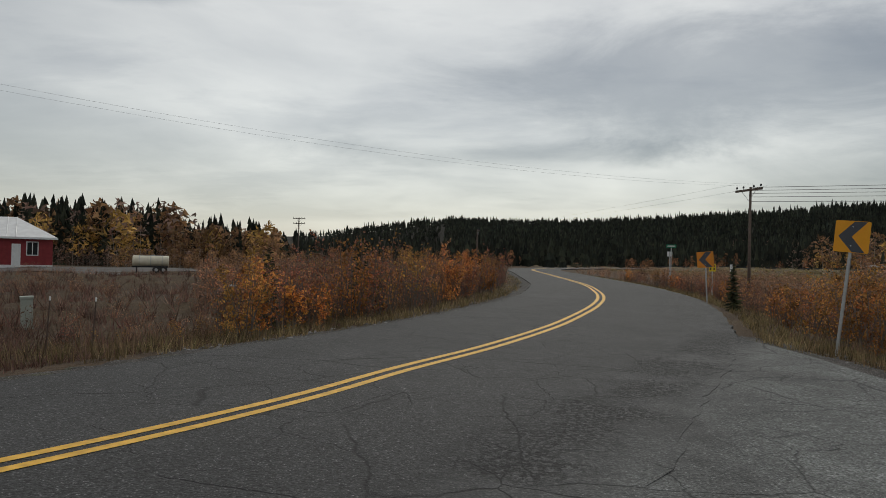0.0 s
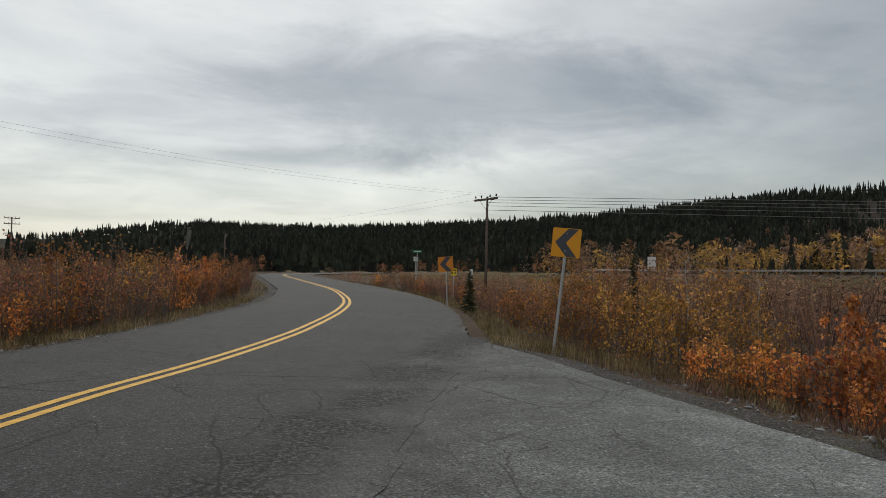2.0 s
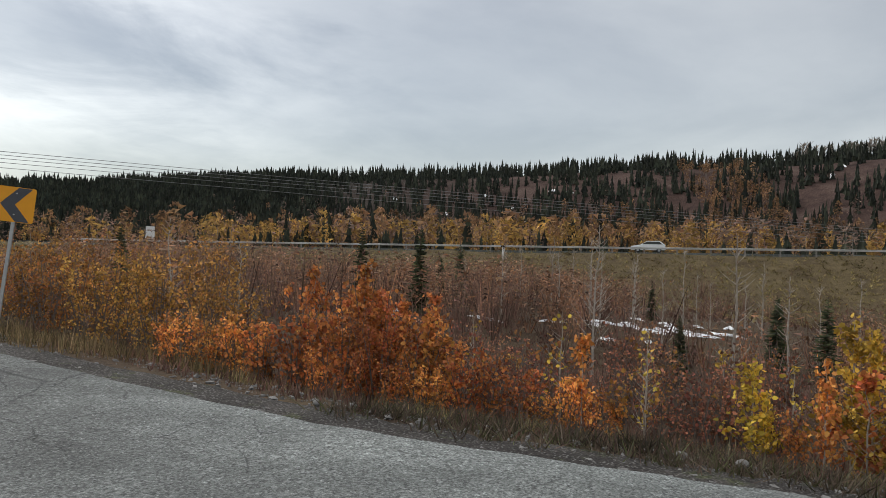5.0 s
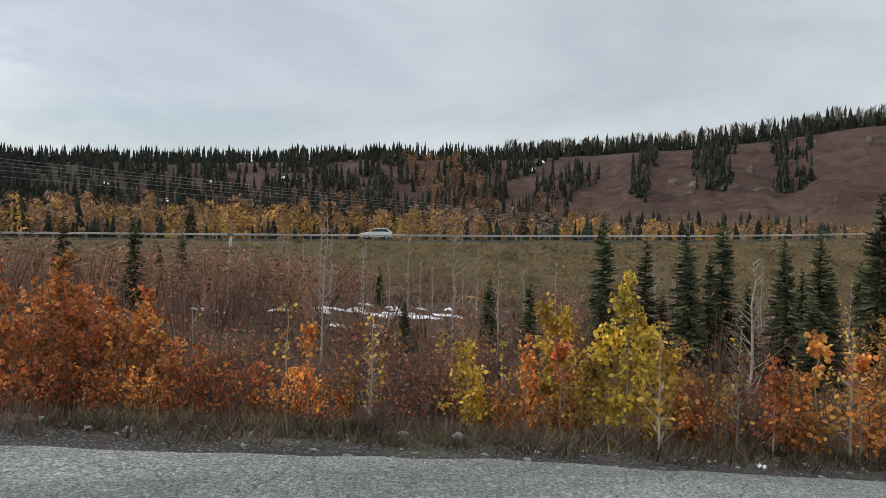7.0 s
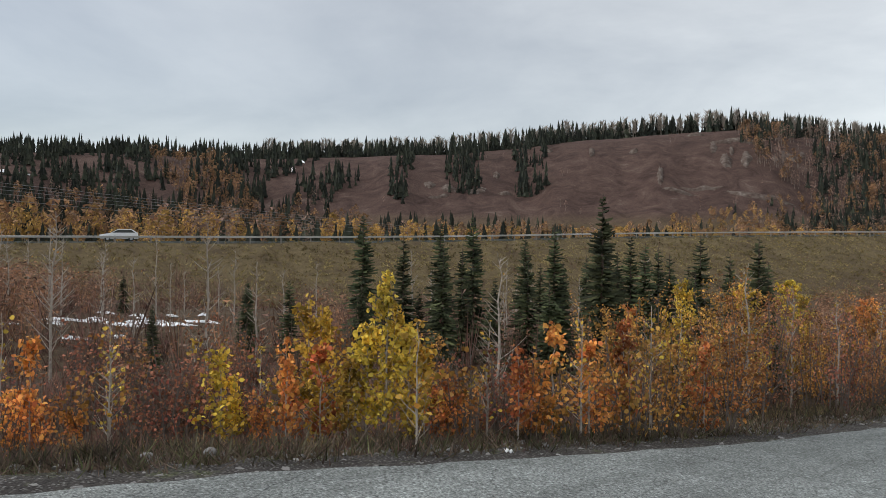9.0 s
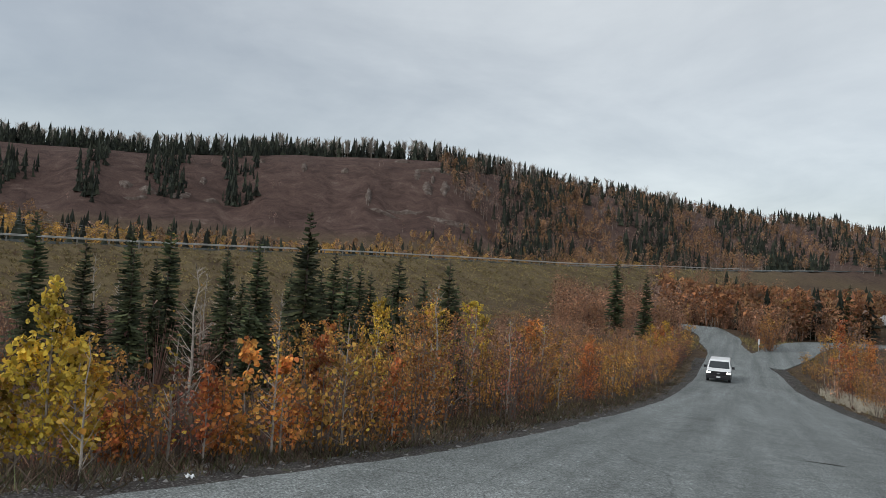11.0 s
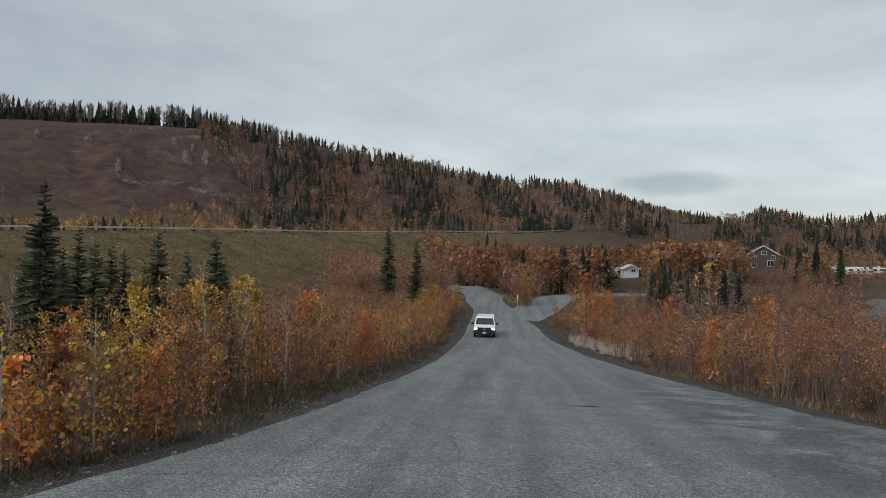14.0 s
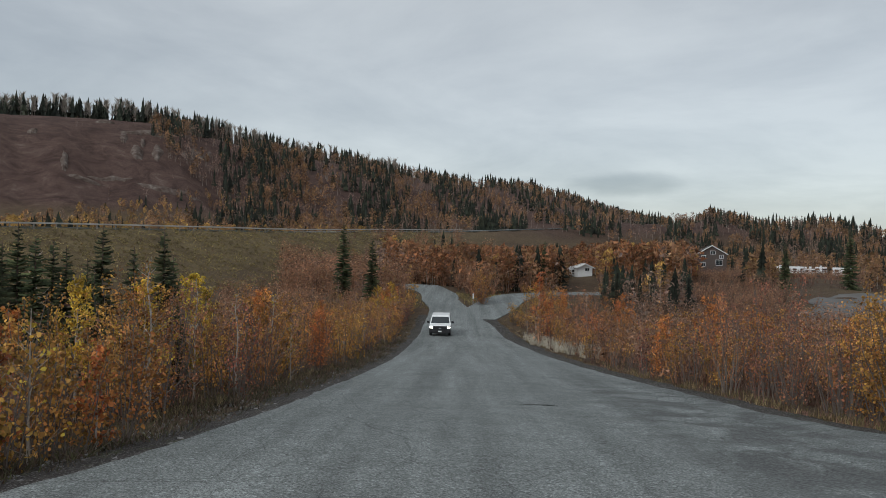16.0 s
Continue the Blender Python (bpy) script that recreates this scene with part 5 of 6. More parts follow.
# spruces in the hollow, told apart one by one
SPRUCE = [spruce_arrays(prng, 4.0, 36, 11) for _ in range(4)]
SPRUCE = [(mesh_np("trunk", *t, M_BARK), mesh_np("crown", *b, M_NEEDLE)) for t, b in SPRUCE]
for x, y, top in ((25.5, 16.8, 2.75), (24.3, 19.0, 2.65), (23.0, -8.9, 2.9), (24.0, -2.4, 2.2), (17.8, -10.4, 1.7), (18.4, -11.6, 2.2), (19.2, -12.4, 1.5), (17.0, -9.0, 1.2), (20.4, -10.0, 1.7), (34.3, 29.2, 0.1), (41.3, 16.1, 0.8), (26.3, 2.9, 0.6), (24.4, 1.3, 0.7), (27.4, -1.2, 3.1), (27.2, -4.1, 2.9), (28.9, -5.7, 3.2), (24.5, -6.8, 1.5), (26.1, -8.6, 1.3), (20.9, -8.1, 3.5),
                  (21.6, -9.3, 2.3), (20.8, -11.2, 2.3), (64.9, -66.0, 5.6), (54.2, -59.6, 3.4), (8.5, 22.4, 1.75), (-3.4, 20.0, 2.3), (-5.5, 17.6, 1.9), (53.1, -97.7, 4.2), (14.8, -119.9, 6.6), (26.0, 6.0, -0.2), (30.5, -9.0, 1.2), (22.6, -5.2, 0.9), (25.8, -10.6, 1.8), (23.0, -1.0, 0.6), (19.4, -6.0, 0.9), (18.9, -9.8, 1.4), (29.5, -2.2, 0.8), (31.8, 3.5, 0.3), (33.0, -12.0, 1.6), (24.6, -3.0, 0.4), (44, 12, 0.2), (18.6, 4.2, 0.1), (17.6, 26.0, 2.4), (22, -112, 4.2), (21.8, -3.4, 1.9), (23.4, -7.4, 2.6), (22.4, -10.6, 1.9), (19.9, -9.0, 2.0), (27.9, -7.6, 2.4), (25.2, -4.6, 1.8), (31.5, 19.5, 1.4), (36.0, 21.0, 2.2), (29.0, 22.0, 0.8)):
    z = zat(x, y) - 0.05
    t, b = SPRUCE[prng.randint(4)]
    k = max(top - z, 0.8) / 4.0
    w = k * (0.98 if k > 0.7 else 1.15)
    e = thing("spruce_tree", Matrix.Translation((x, y, z)) @ Matrix.Rotation(prng.uniform(0, 6.28), 4, "Z") @ Matrix.Diagonal((w, w, k, 1)), "dark green young spruce standing in the hollow", "spruce", "young spruces")
    for n, me in (("trunk", t), ("crown", b)):
        o = new(n, me)
        o.parent = e


# ---- grass, low brush and loose stones ----
def tufts(xs, ys, hs, blades, rng, width=0.012, lean=0.35):
    zs = ground_z(xs, ys)
    n = len(xs) * blades
    X, Y, Z, Hh = [np.repeat(v, blades) for v in (xs, ys, zs, hs)]
    X, Y = X + rng.normal(0, 0.07, n), Y + rng.normal(0, 0.07, n)
    Hh = Hh * rng.uniform(0.5, 1.15, n)
    a = rng.uniform(0, 6.28, n)
    w = width * rng.uniform(0.6, 1.4, n) * (0.6 + Hh)
    dx, dy = rng.normal(0, lean, n) * Hh, rng.normal(0, lean, n) * Hh
    b0 = np.stack([X - np.cos(a) * w, Y - np.sin(a) * w, Z - 0.03], 1)
    b1 = np.stack([X + np.cos(a) * w, Y + np.sin(a) * w, Z - 0.03], 1)
    t = np.stack([X + dx, Y + dy, Z + Hh], 1)
    V = np.stack([b0, b1, t], 1).reshape(-1, 3)
    return V, np.arange(3 * n).reshape(-1, 3)


grng = np.random.RandomState(5)


def beside(line, sgn, i0, i1, n, o0, o1, power=1.6):
    i = grng.randint(i0, i1, n)
    o = o0 + (o1 - o0) * grng.uniform(0, 1, n) ** power
    d = offsets(line, 1.0)[i] - line[i]
    return line[i] + d * (sgn * o)[:, None]


P = np.concatenate([beside(se, 1, 0, 230, 1700, 1.7, 5.0), beside(offsets(main_dense, 3.08), 1, 130, 360, 2400, 0.35, 6.0), beside(sw, -1, 110, 240, 900, 1.4, 5.0), beside(offsets(main_dense, -3.5), -1, 175, 330, 1800, 0.6, 4.0)])
P = P[off_road(P[:, 0], P[:, 1]) > 0.3]
stuff("verge_grass", tufts(P[:, 0], P[:, 1], grng.uniform(0.08, 0.26, len(P)), 8, grng), M_GRASS, "dry yellow-green grass along the road edges", "grass")
q, w = grng.uniform(0, 6.28, 1100), 11 * np.sqrt(grng.uniform(0, 1, 1100))
fx, fy = 49 + w * np.cos(q), -75 + w * np.sin(q)
okf = off_road(fx, fy) > 0.15
stuff("island_grass", tufts(fx[okf], fy[okf], grng.uniform(0.15, 0.45, okf.sum()), 12, grng, 0.02, 0.5), M_BANK, "olive grass on the small island at the fork", "grass")
# tall straw before the sign, and in the field to the west
P = np.concatenate([np.stack([np.array(at(a, r)) for a, r in zip(grng.uniform(24, 44, 200), grng.uniform(10.8, 13.8, 200))]), beside(offsets(main_dense, 3.08), 1, 120, 230, 520, 0.8, 6.0, 1.0)])
P = P[off_road(P[:, 0], P[:, 1]) > 0.7]
stuff("straw", tufts(P[:, 0], P[:, 1], grng.uniform(0.2, 0.5, len(P)), 9, grng, 0.007, 0.22), M_GRASS, "tall pale straw grass beside the road", "grass")
# brown heath twigs everywhere on the verges
a, r = grng.uniform(-44, 186, 15000), 6 + 60 * grng.uniform(0, 1, 15000) ** 1.5
x, y = r * np.sin(np.radians(a)), r * np.cos(np.radians(a))
d = off_road(x, y)
ok = (d > 1.1) & (grng.uniform(0, 1, len(x)) < np.where(np.hypot((x - 40) / 14, (y - 7) / 6) < 1, 0.25, 1.0))
stuff("heath_brush", tufts(x[ok], y[ok], grng.uniform(0.22, 0.6, ok.sum()) * np.clip(d[ok] / 5, 0.25, 1), 9, grng, 0.016, 0.45), M_LEAF_BR, "low brown heath and bare twigs on the ground", "brush")
P = beside(se, 1, 30, 225, 3600, 0.45, 2.8, 0.8)
stuff("verge_brush", tufts(P[:, 0], P[:, 1], grng.uniform(0.05, 0.24, len(P)), 9, grng, 0.014, 0.8), M_WEED, "grey-brown dead brush along the road edge", "brush")
# bank grass
nb = 26000
kx, off = grng.uniform(20, 92, nb), grng.uniform(6.2, 34, nb)
ix = kx.astype(int)
bx, by = hw_fine[ix, 0] + hn[ix, 0] * off + hd[ix, 0] * grng.uniform(-4, 4, nb), hw_fine[ix, 1] + hn[ix, 1] * off + hd[ix, 1] * grng.uniform(-4, 4, nb)
stuff("bank_grass", tufts(bx, by, grng.uniform(0.12, 0.34, nb), 5, grng, 0.07, 0.9), M_BANK, "olive and straw grass on the highway bank", "grass")
# pale fireweed fluff by the lower road
q = grng.uniform(0, 1, 420)
fx, fy = 18.5 + 10.5 * q + grng.normal(0, 0.5, 420), -39.5 - 12.5 * q + grng.normal(0, 0.5, 420)
okf = off_road(fx, fy) > 0.8
stuff("fireweed_fluff", tufts(fx[okf], fy[okf], grng.uniform(0.4, 0.85, okf.sum()), 34, grng, 0.011, 0.4), plain("pale_seed_fluff", (0.46, 0.42, 0.34), 0.95, 0, 0.2), "pale dried fireweed gone to seed", "weeds")


def stone_arrays(rng, flat=0.6):
    bm = bmesh.new()
    bmesh.ops.create_icosphere(bm, subdivisions=2, radius=1.0)
    V = np.array([v.co[:] for v in bm.verts])
    F = np.array([[v.index for v in f.verts] for f in bm.faces])
    bm.free()
    for _ in range(5):
        n = rng.normal(size=3)
        n /= np.linalg.norm(n)
        d = V @ n
        V = V - np.clip(d - rng.uniform(0.55, 0.8), 0, None)[:, None] * n
    return V * (1, rng.uniform(0.65, 0.9), flat), F


srng = np.random.RandomState(9)
low_stone = []
for _ in range(4):
    V = srng.normal(size=(8, 3)) * 0.3 + np.array([(i & 1, i >> 1 & 1, i >> 2 & 1) for i in range(8)]) - 0.5
    low_stone.append((V * (1, 0.8, 0.6), np.array([(0, 1, 3, 2), (4, 6, 7, 5), (0, 4, 5, 1), (2, 3, 7, 6), (0, 2, 6, 4), (1, 5, 7, 3)])))
P = np.concatenate([beside(se, 1, 0, 230, 6500, -0.25, 2.0, 1.0), beside(offsets(main_dense, 3.05), 1, 130, 300, 2200, 0.0, 0.9, 1.0)])
keep = off_road(P[:, 0], P[:, 1]) > -0.3
P = P[keep]
sz = 0.013 + 0.05 * srng.uniform(0, 1, len(P)) ** 6
VF = scatter(low_stone, P[:, 0], P[:, 1], sz, srng, -0.012, 0.0, 1.0)
stuff("shoulder_stones", VF, M_ROCK, "loose grey gravel along the road shoulder", "gravel")
for x, y, s, lab in ((6.0, 5.0, 0.075, "round grey stone on the gravel shoulder"), (6.3, 4.75, 0.06, "pale grey stone on the gravel shoulder"), (7.4, 0.95, 0.085, "round grey stone on the gravel shoulder"), (7.15, 1.45, 0.07, "flat pale stone on the gravel shoulder"), (6.5, 4.4, 0.045, "small grey stone on the gravel shoulder"),
                     (8.4, -2.6, 0.04, "small pale stone on the gravel shoulder"), (9.2, -4.4, 0.04, "small pale stone on the gravel shoulder"), (7.9, -1.4, 0.04, "small pale stone on the gravel shoulder"), (-9.9, 29.0, 0.62, "pale grey boulder lying in the brown field"), (-10.6, 28.2, 0.25, "small boulder lying in the brown field")):
    V, F = stone_arrays(srng)
    o = new("stone", mesh_np("stone", V * s, F, M_ROCK, True))
    o.matrix_world = Matrix.Translation((x, y, zat(x, y) + s * 0.32 + 0.03)) @ Matrix.Rotation(srng.uniform(0, 6), 4, "Z")
    tagged(o, lab, "stone", "loose stones")


def drape(name, cx, cy, rx, ry, turn, lift, mat, label, category, seed, rings=5, spokes=26, rough=0.45, height=None, star=1.0, sink=0.75):
    """An uneven patch that lies on the ground."""
    r = np.random.RandomState(seed)
    a = np.linspace(0, 2 * np.pi, spokes, endpoint=False)
    rim = 1 + star * rough * (0.6 * np.sin(3 * a + r.uniform(0, 6)) + 0.5 * np.sin(5 * a + r.uniform(0, 6))) * 0.6 + r.uniform(-rough, rough, spokes) * 0.5
    q = np.linspace(0, 1, rings + 1)[1:]
    U = np.concatenate([[0], (q[:, None] * rim * np.cos(a)).ravel()]) * rx
    W = np.concatenate([[0], (q[:, None] * rim * np.sin(a)).ravel()]) * ry
    c, s = math.cos(radians(turn)), math.sin(radians(turn))
    X, Y = cx + c * U - s * W, cy + s * U + c * W
    edge = np.concatenate([[0], np.repeat(q, spokes)])
    Z = (height or ground_z)(X, Y) + lift * (1 - sink * edge ** 3)
    F = [(0, 1 + j, 1 + (j + 1) % spokes) for j in range(spokes)]
    for k in range(rings - 1):
        for j in range(spokes):
            p, n = 1 + k * spokes, 1 + (k + 1) * spokes
            F += [(p + j, n + j, n + (j + 1) % spokes), (p + j, n + (j + 1) % spokes, p + (j + 1) % spokes)]
    return tagged(new(name, mesh_np(name, np.stack([X, Y, Z], 1), np.array(F), mat, True)), label, category, kind="structure")


# old snow in the hollow
for k, (x, y, rx, ry, t) in enumerate(((34, 9.6, 1.3, 0.35, 100), (35.5, 7.6, 1.4, 0.5, 95), (37, 8.6, 0.8, 0.5, 80), (40, 6.6, 0.8, 0.35, 95), (33, 11.4, 1.0, 0.25, 100), (27, 14.5, 0.8, 0.25, 110), (24, 17, 0.6, 0.2, 120), (30, 12.5, 0.6, 0.2, 120), (42, 12.2, 0.6, 0.3, 60), (36.5, 11, 0.5, 0.3, 60), (26, 18.5, 0.5, 0.25, 100), (39, 9.6, 0.45, 0.3, 60), (28, 9.2, 0.5, 0.15, 100), (34.6, 10.6, 0.35, 0.3, 20), (36.2, 9.4, 0.4, 0.25, 70), (38.2, 7.2, 0.5, 0.3, 30), (41.2, 10.4, 0.35, 0.4, 0), (42.6, 9.0, 0.4, 0.3, 50), (31.4, 11.0, 0.4, 0.3, 10), (29.2, 8.0, 0.3, 0.2, 10), (43.5, 7.4, 0.45, 0.3, 0))):
    drape("snow_%d" % (k + 1), x, y, rx * 0.8, ry * 0.8, t, 0.16, M_SNOW, "thin patch of old snow on brown ground", "snow", 40 + k, rough=0.9)
# snow in the gullies of the hill, and pale slides on its face
m = Mat("bare_clay", 0.95, spec=0.15).world()
M_CLAY = m.color(m.ramp(m.noise(0.5, 6, 0.65), (0.35, (0.060, 0.040, 0.034)), (0.55, (0.12, 0.095, 0.082)), (0.72, (0.21, 0.185, 0.165)))).m
for k, (az, r, rx, ry) in enumerate(((61.2, 318, 4, 2), (66.7, 318, 4.5, 2), (68, 312, 4, 2), (58.2, 285, 2, 3.5), (87.2, 345, 3.0, 9), (86.6, 325, 2, 6), (50.5, 300, 2, 4), (54, 320, 3, 2), (63.5, 300, 2.5, 1.5), (45, 330, 2.5, 2))):
    x, y = polar(az, r)
    drape("snow_%d" % (k + 20), x, y, rx * 0.42, ry * 0.6, -az, 0.8, M_SNOW, "streak of old snow in a gully of the hill", "snow", 60 + k, rough=1.1, sink=1.8)
for k, (az, r, rx, ry) in enumerate(((120.2, 300, 3.0, 8), (121.6, 303, 2.5, 9), (121, 326, 7, 2.5), (124.4, 318, 4, 6), (122.5, 268, 13, 2.2), (118.5, 273, 9, 1.5), (119.3, 315, 2, 7), (99, 285, 4, 5), (101.2, 282, 5, 4), (102.8, 300, 2, 5), (97.4, 290, 3, 4), (110.3, 308, 1.6, 7), (113.5, 312, 2, 3), (115.5, 280, 1.5, 10), (107, 326, 2.2, 3), (41, 330, 7, 5), (46.5, 300, 5, 6), (118, 335, 5, 1.5), (123.6, 306, 2, 3), (120.6, 312, 1.2, 6), (122.3, 314, 1.0, 5), (119.8, 322, 5, 1.0), (121.8, 322, 4, 0.9), (125.3, 325, 1.5, 5), (124.0, 310, 1.2, 5), (116.8, 268, 7, 0.9), (98.2, 275, 5, 1.2), (103.5, 276, 4, 1.0))):
    x, y = polar(az, r)
    drape("scar_%d" % (k + 1), x, y, rx * 0.9, ry, -az, 1.1, M_CLAY, "pale bare clay where the slope has slid", "bare ground", 80 + k, rough=0.5, star=0.35, sink=1.7, spokes=34)
m = Mat("grey_lot_gravel", 0.95, spec=0.2).world()
M_LOT = m.color(m.ramp(m.noise(0.35, 7, 0.7), (0.3, (0.085, 0.08, 0.078)), (0.7, (0.15, 0.145, 0.14)))).m
drape("lot_1", 4, -90, 12.5, 26, 0, 0.12, M_LOT, "bare grey gravel lot below the road", "ground", 3, rings=9, spokes=40, rough=0.25)
drape("lot_2", -38, 58, 20, 5, 28, 0.06, M_LOT, "bare gravel yard before the red building", "ground", 4, rings=6, spokes=40, rough=0.25)
pave_top = lambda x, y: paving(x, y) + 0.006
M_PIT = plain("dark_wet_grit", (0.022, 0.021, 0.02), 0.9, 0, 0.4, 30)
for k, (x, y, rx, ry, t) in enumerate(((2.5, 3.65, 0.12, 0.05, -30), (2.0, 3.1, 0.08, 0.02, -20), (7.9, -13.2, 0.34, 0.05, 35))):
    drape("pothole_%d" % (k + 1), x, y, rx, ry, t, 0.004, M_PIT, "shallow broken hole in the asphalt", "pothole", 120 + k, rings=3, spokes=40, rough=0.95, height=pave_top)
V, F = stone_arrays(srng)
o = new("stone", mesh_np("stone", V * 0.035, F, M_ROCK, True))
o.matrix_world = Matrix.Translation((2.5, 3.66, float(paving(2.5, 3.66)) + 0.02))
tagged(o, "pale pebble lying in a shallow pothole", "stone", "loose stones")


# ---- signs ----
def facing(x, y, z, az, lean_x=0, lean_y=0):
    """A pose whose front, -y, looks towards the azimuth."""
    return Matrix.Translation((x, y, z)) @ Matrix.Rotation(radians(180 - az), 4, "Z") @ Euler((radians(lean_x), radians(lean_y), 0)).to_matrix().to_4x4()


def rounded_panel(w, h, t=0.004, r=0.03):
    bm = bmesh.new()
    pts = []
    for cx, cz, a0 in ((w / 2 - r, h / 2 - r, 0), (-w / 2 + r, h / 2 - r, 90), (-w / 2 + r, -h / 2 + r, 180), (w / 2 - r, -h / 2 + r, 270)):
        pts += [(cx + r * math.cos(radians(a0 + k * 22.5)), cz + r * math.sin(radians(a0 + k * 22.5))) for k in range(5)]
    return prism(bm, pts, -t, 0)


def chevron_sign(x, y, az, size, foot, lean, twist, sheet, label):
    z = zat(x, y)
    e = thing("chevron_sign", facing(x, y, z, az, 0, lean), label, "road sign", "chevron signs at the bend")
    bm = bmesh.new()
    box(bm, -0.026, 0.026, 0.0, 0.05, -0.3, foot + size * 0.9, 0.006)
    part("post", bm, M_METAL, e, "galvanised square steel post")
    bm = rounded_panel(size, size)
    bmesh.ops.rotate(bm, verts=bm.verts, cent=(0, 0, 0), matrix=Matrix.Rotation(radians(twist), 3, "Y"))
    bmesh.ops.translate(bm, verts=bm.verts, vec=(0, -0.003, foot + size / 2))
    p = part("panel", bm, sheet, e, "square yellow-orange sign face")
    k = size / 2
    bm = prism(bmesh.new(), [(-0.78 * k, 0), (0.08 * k, 0.97 * k), (0.80 * k, 0.97 * k), (-0.02 * k, 0), (0.80 * k, -0.97 * k), (0.08 * k, -0.97 * k)], -0.009, -0.005)
    bmesh.ops.rotate(bm, verts=bm.verts, cent=(0, 0, 0), matrix=Matrix.Rotation(radians(twist), 3, "Y"))
    bmesh.ops.translate(bm, verts=bm.verts, vec=(0, -0.001, foot + size / 2))
    part("chevron", bm, M_SIGNB, p, "dark chevron arrow")
    for dz in (0.12, size - 0.1):
        bm = rod(bmesh.new(), (0, -0.022, foot + dz), (0, 0.0, foot + dz), 0.012, 0.012, 8)
        part("bolt", bm, M_METAL, p)
    return e


chevron_sign(6.05, 11.85, 222, 0.56, 1.86, 6, -1.0, M_SIGNY, "amber chevron sign leaning on a steel post")
chevron_sign(9.0, 26.0, 205, 0.60, 1.34, -3, -2, M_SIGNY2, "faded orange chevron sign standing in brush")


def small_sign(name, x, y, az, w, h, top, mat, label, bars=(), posts=1, barmat=None):
    z = zat(x, y)
    e = thing(name, facing(x, y, z, az), label, "road sign")
    for k in range(posts):
        px = 0 if posts == 1 else (k - 0.5) * w * 0.6
        part("post", box(bmesh.new(), px - 0.03, px + 0.03, 0.002, 0.06, -0.3, top - z, 0.005), M_METAL, e)
    bm = rounded_panel(w, h, 0.005, min(w, h) * 0.08)
    bmesh.ops.translate(bm, verts=bm.verts, vec=(0, 0, top - z - h / 2))
    p = part("panel", bm, mat, e)
    for bx0, bx1, bz0, bz1 in bars:
        part("bar", box(bmesh.new(), bx0 * w, bx1 * w, -0.012, -0.007, top - z - h + bz0 * h, top - z - h + bz1 * h), barmat or M_WHITE, p)
    return e


small_sign("street_name_sign", 13.8, 45.3, 200, 0.62, 0.2, 2.8, M_GREEN, "green street name blade on a steel post", ((-0.38, 0.38, 0.35, 0.65),))
small_sign("stop_sign", 13.9, 45.9, 20, 0.32, 0.32, 2.35, M_WHITE, "pale back of a sign on a post")
small_sign("arrow_sign", 13.05, 36.2, 200, 0.32, 0.4, 1.62, plain("lemon_sign_sheeting", (0.75, 0.55, 0.03), 0.5), "small lemon-yellow sign with black bars", ((-0.36, 0.36, 0.62, 0.82), (-0.36, -0.16, 0.18, 0.5), (0.16, 0.36, 0.18, 0.5)), 1, M_BLACK)
small_sign("information_sign", 45.5, 63.2, 216, 0.85, 1.3, 3.25, M_WHITE, "pale blank information sign by the highway", (), 2)
small_sign("marker_sign", 15.6, 40.0, 205, 0.2, 0.4, 1.6, M_WHITE, "small white marker sign near the pole")
small_sign("marker_sign", 48.3, -71.0, 326, 0.13, 0.6, -2.9, M_WHITE, "slim white marker at the tip of the island")


# ---- poles and cables ----
def utility_pole(x, y, top, arms=1, r=0.13, label="weathered wooden utility pole with a cross-arm", az=100):
    z = zat(x, y)
    h = top - z
    e = thing("utility_pole", facing(x, y, z, az), label, "utility pole", "utility poles")
    part("mast", rod(bmesh.new(), (0, 0, -0.5), (0, 0, h), r, r * 0.62, 12), M_WOODPOLE, e, "", True)
    for k in range(arms):
        za = h - 0.18 - k * 0.9
        arm = part("crossarm", box(bmesh.new(), -1.15, 1.15, -0.17, -0.07, za - 0.06, za + 0.06, 0.01), M_WOODPOLE, e)
        for px in (-1.05, -0.45, 0.45, 1.05):
            bm = rod(bmesh.new(), (px, -0.12, za + 0.06), (px, -0.12, za + 0.14), 0.012, 0.012, 6)
            bmesh.ops.create_cone(bm, cap_ends=True, segments=10, radius1=0.055, radius2=0.035, depth=0.12, matrix=Matrix.Translation((px, -0.12, za + 0.2)))
            part("insulator", bm, M_BLACK, arm)
        for s in (-1, 1):
            part("brace", rod(bmesh.new(), (s * 0.62, -0.11, za - 0.04), (0, -0.11, za - 0.6), 0.014, 0.014, 6), M_METAL, e)
    return e


utility_pole(16.25, 39.2, 6.0, 1, 0.10, az=257)
utility_pole(3.5, 94.6, 5.5, 1, 0.12, az=100)
utility_pole(-27.4, 128.3, 8.2, 2, 0.15, az=150)
utility_pole(-27.0, 96, 5.2, 0, 0.1, "bare wooden pole at the edge of the wood")
utility_pole(-46, 80, 5.6, 0, 0.1, "bare wooden pole at the edge of the wood")


def cable(name, a, b, sag, r=0.012, label="thin dark overhead cable", mat=M_WIRE):
    a, b = np.array(a, float), np.array(b, float)
    q = np.linspace(0, 1, 26)[:, None]
    P = a * (1 - q) + b * q - np.array((0, 0, sag)) * 4 * q * (1 - q)
    tagged(new(name, mesh_np(name, *tube(P, np.full(26, r), 4), mat)), label, "cable", "overhead cables")


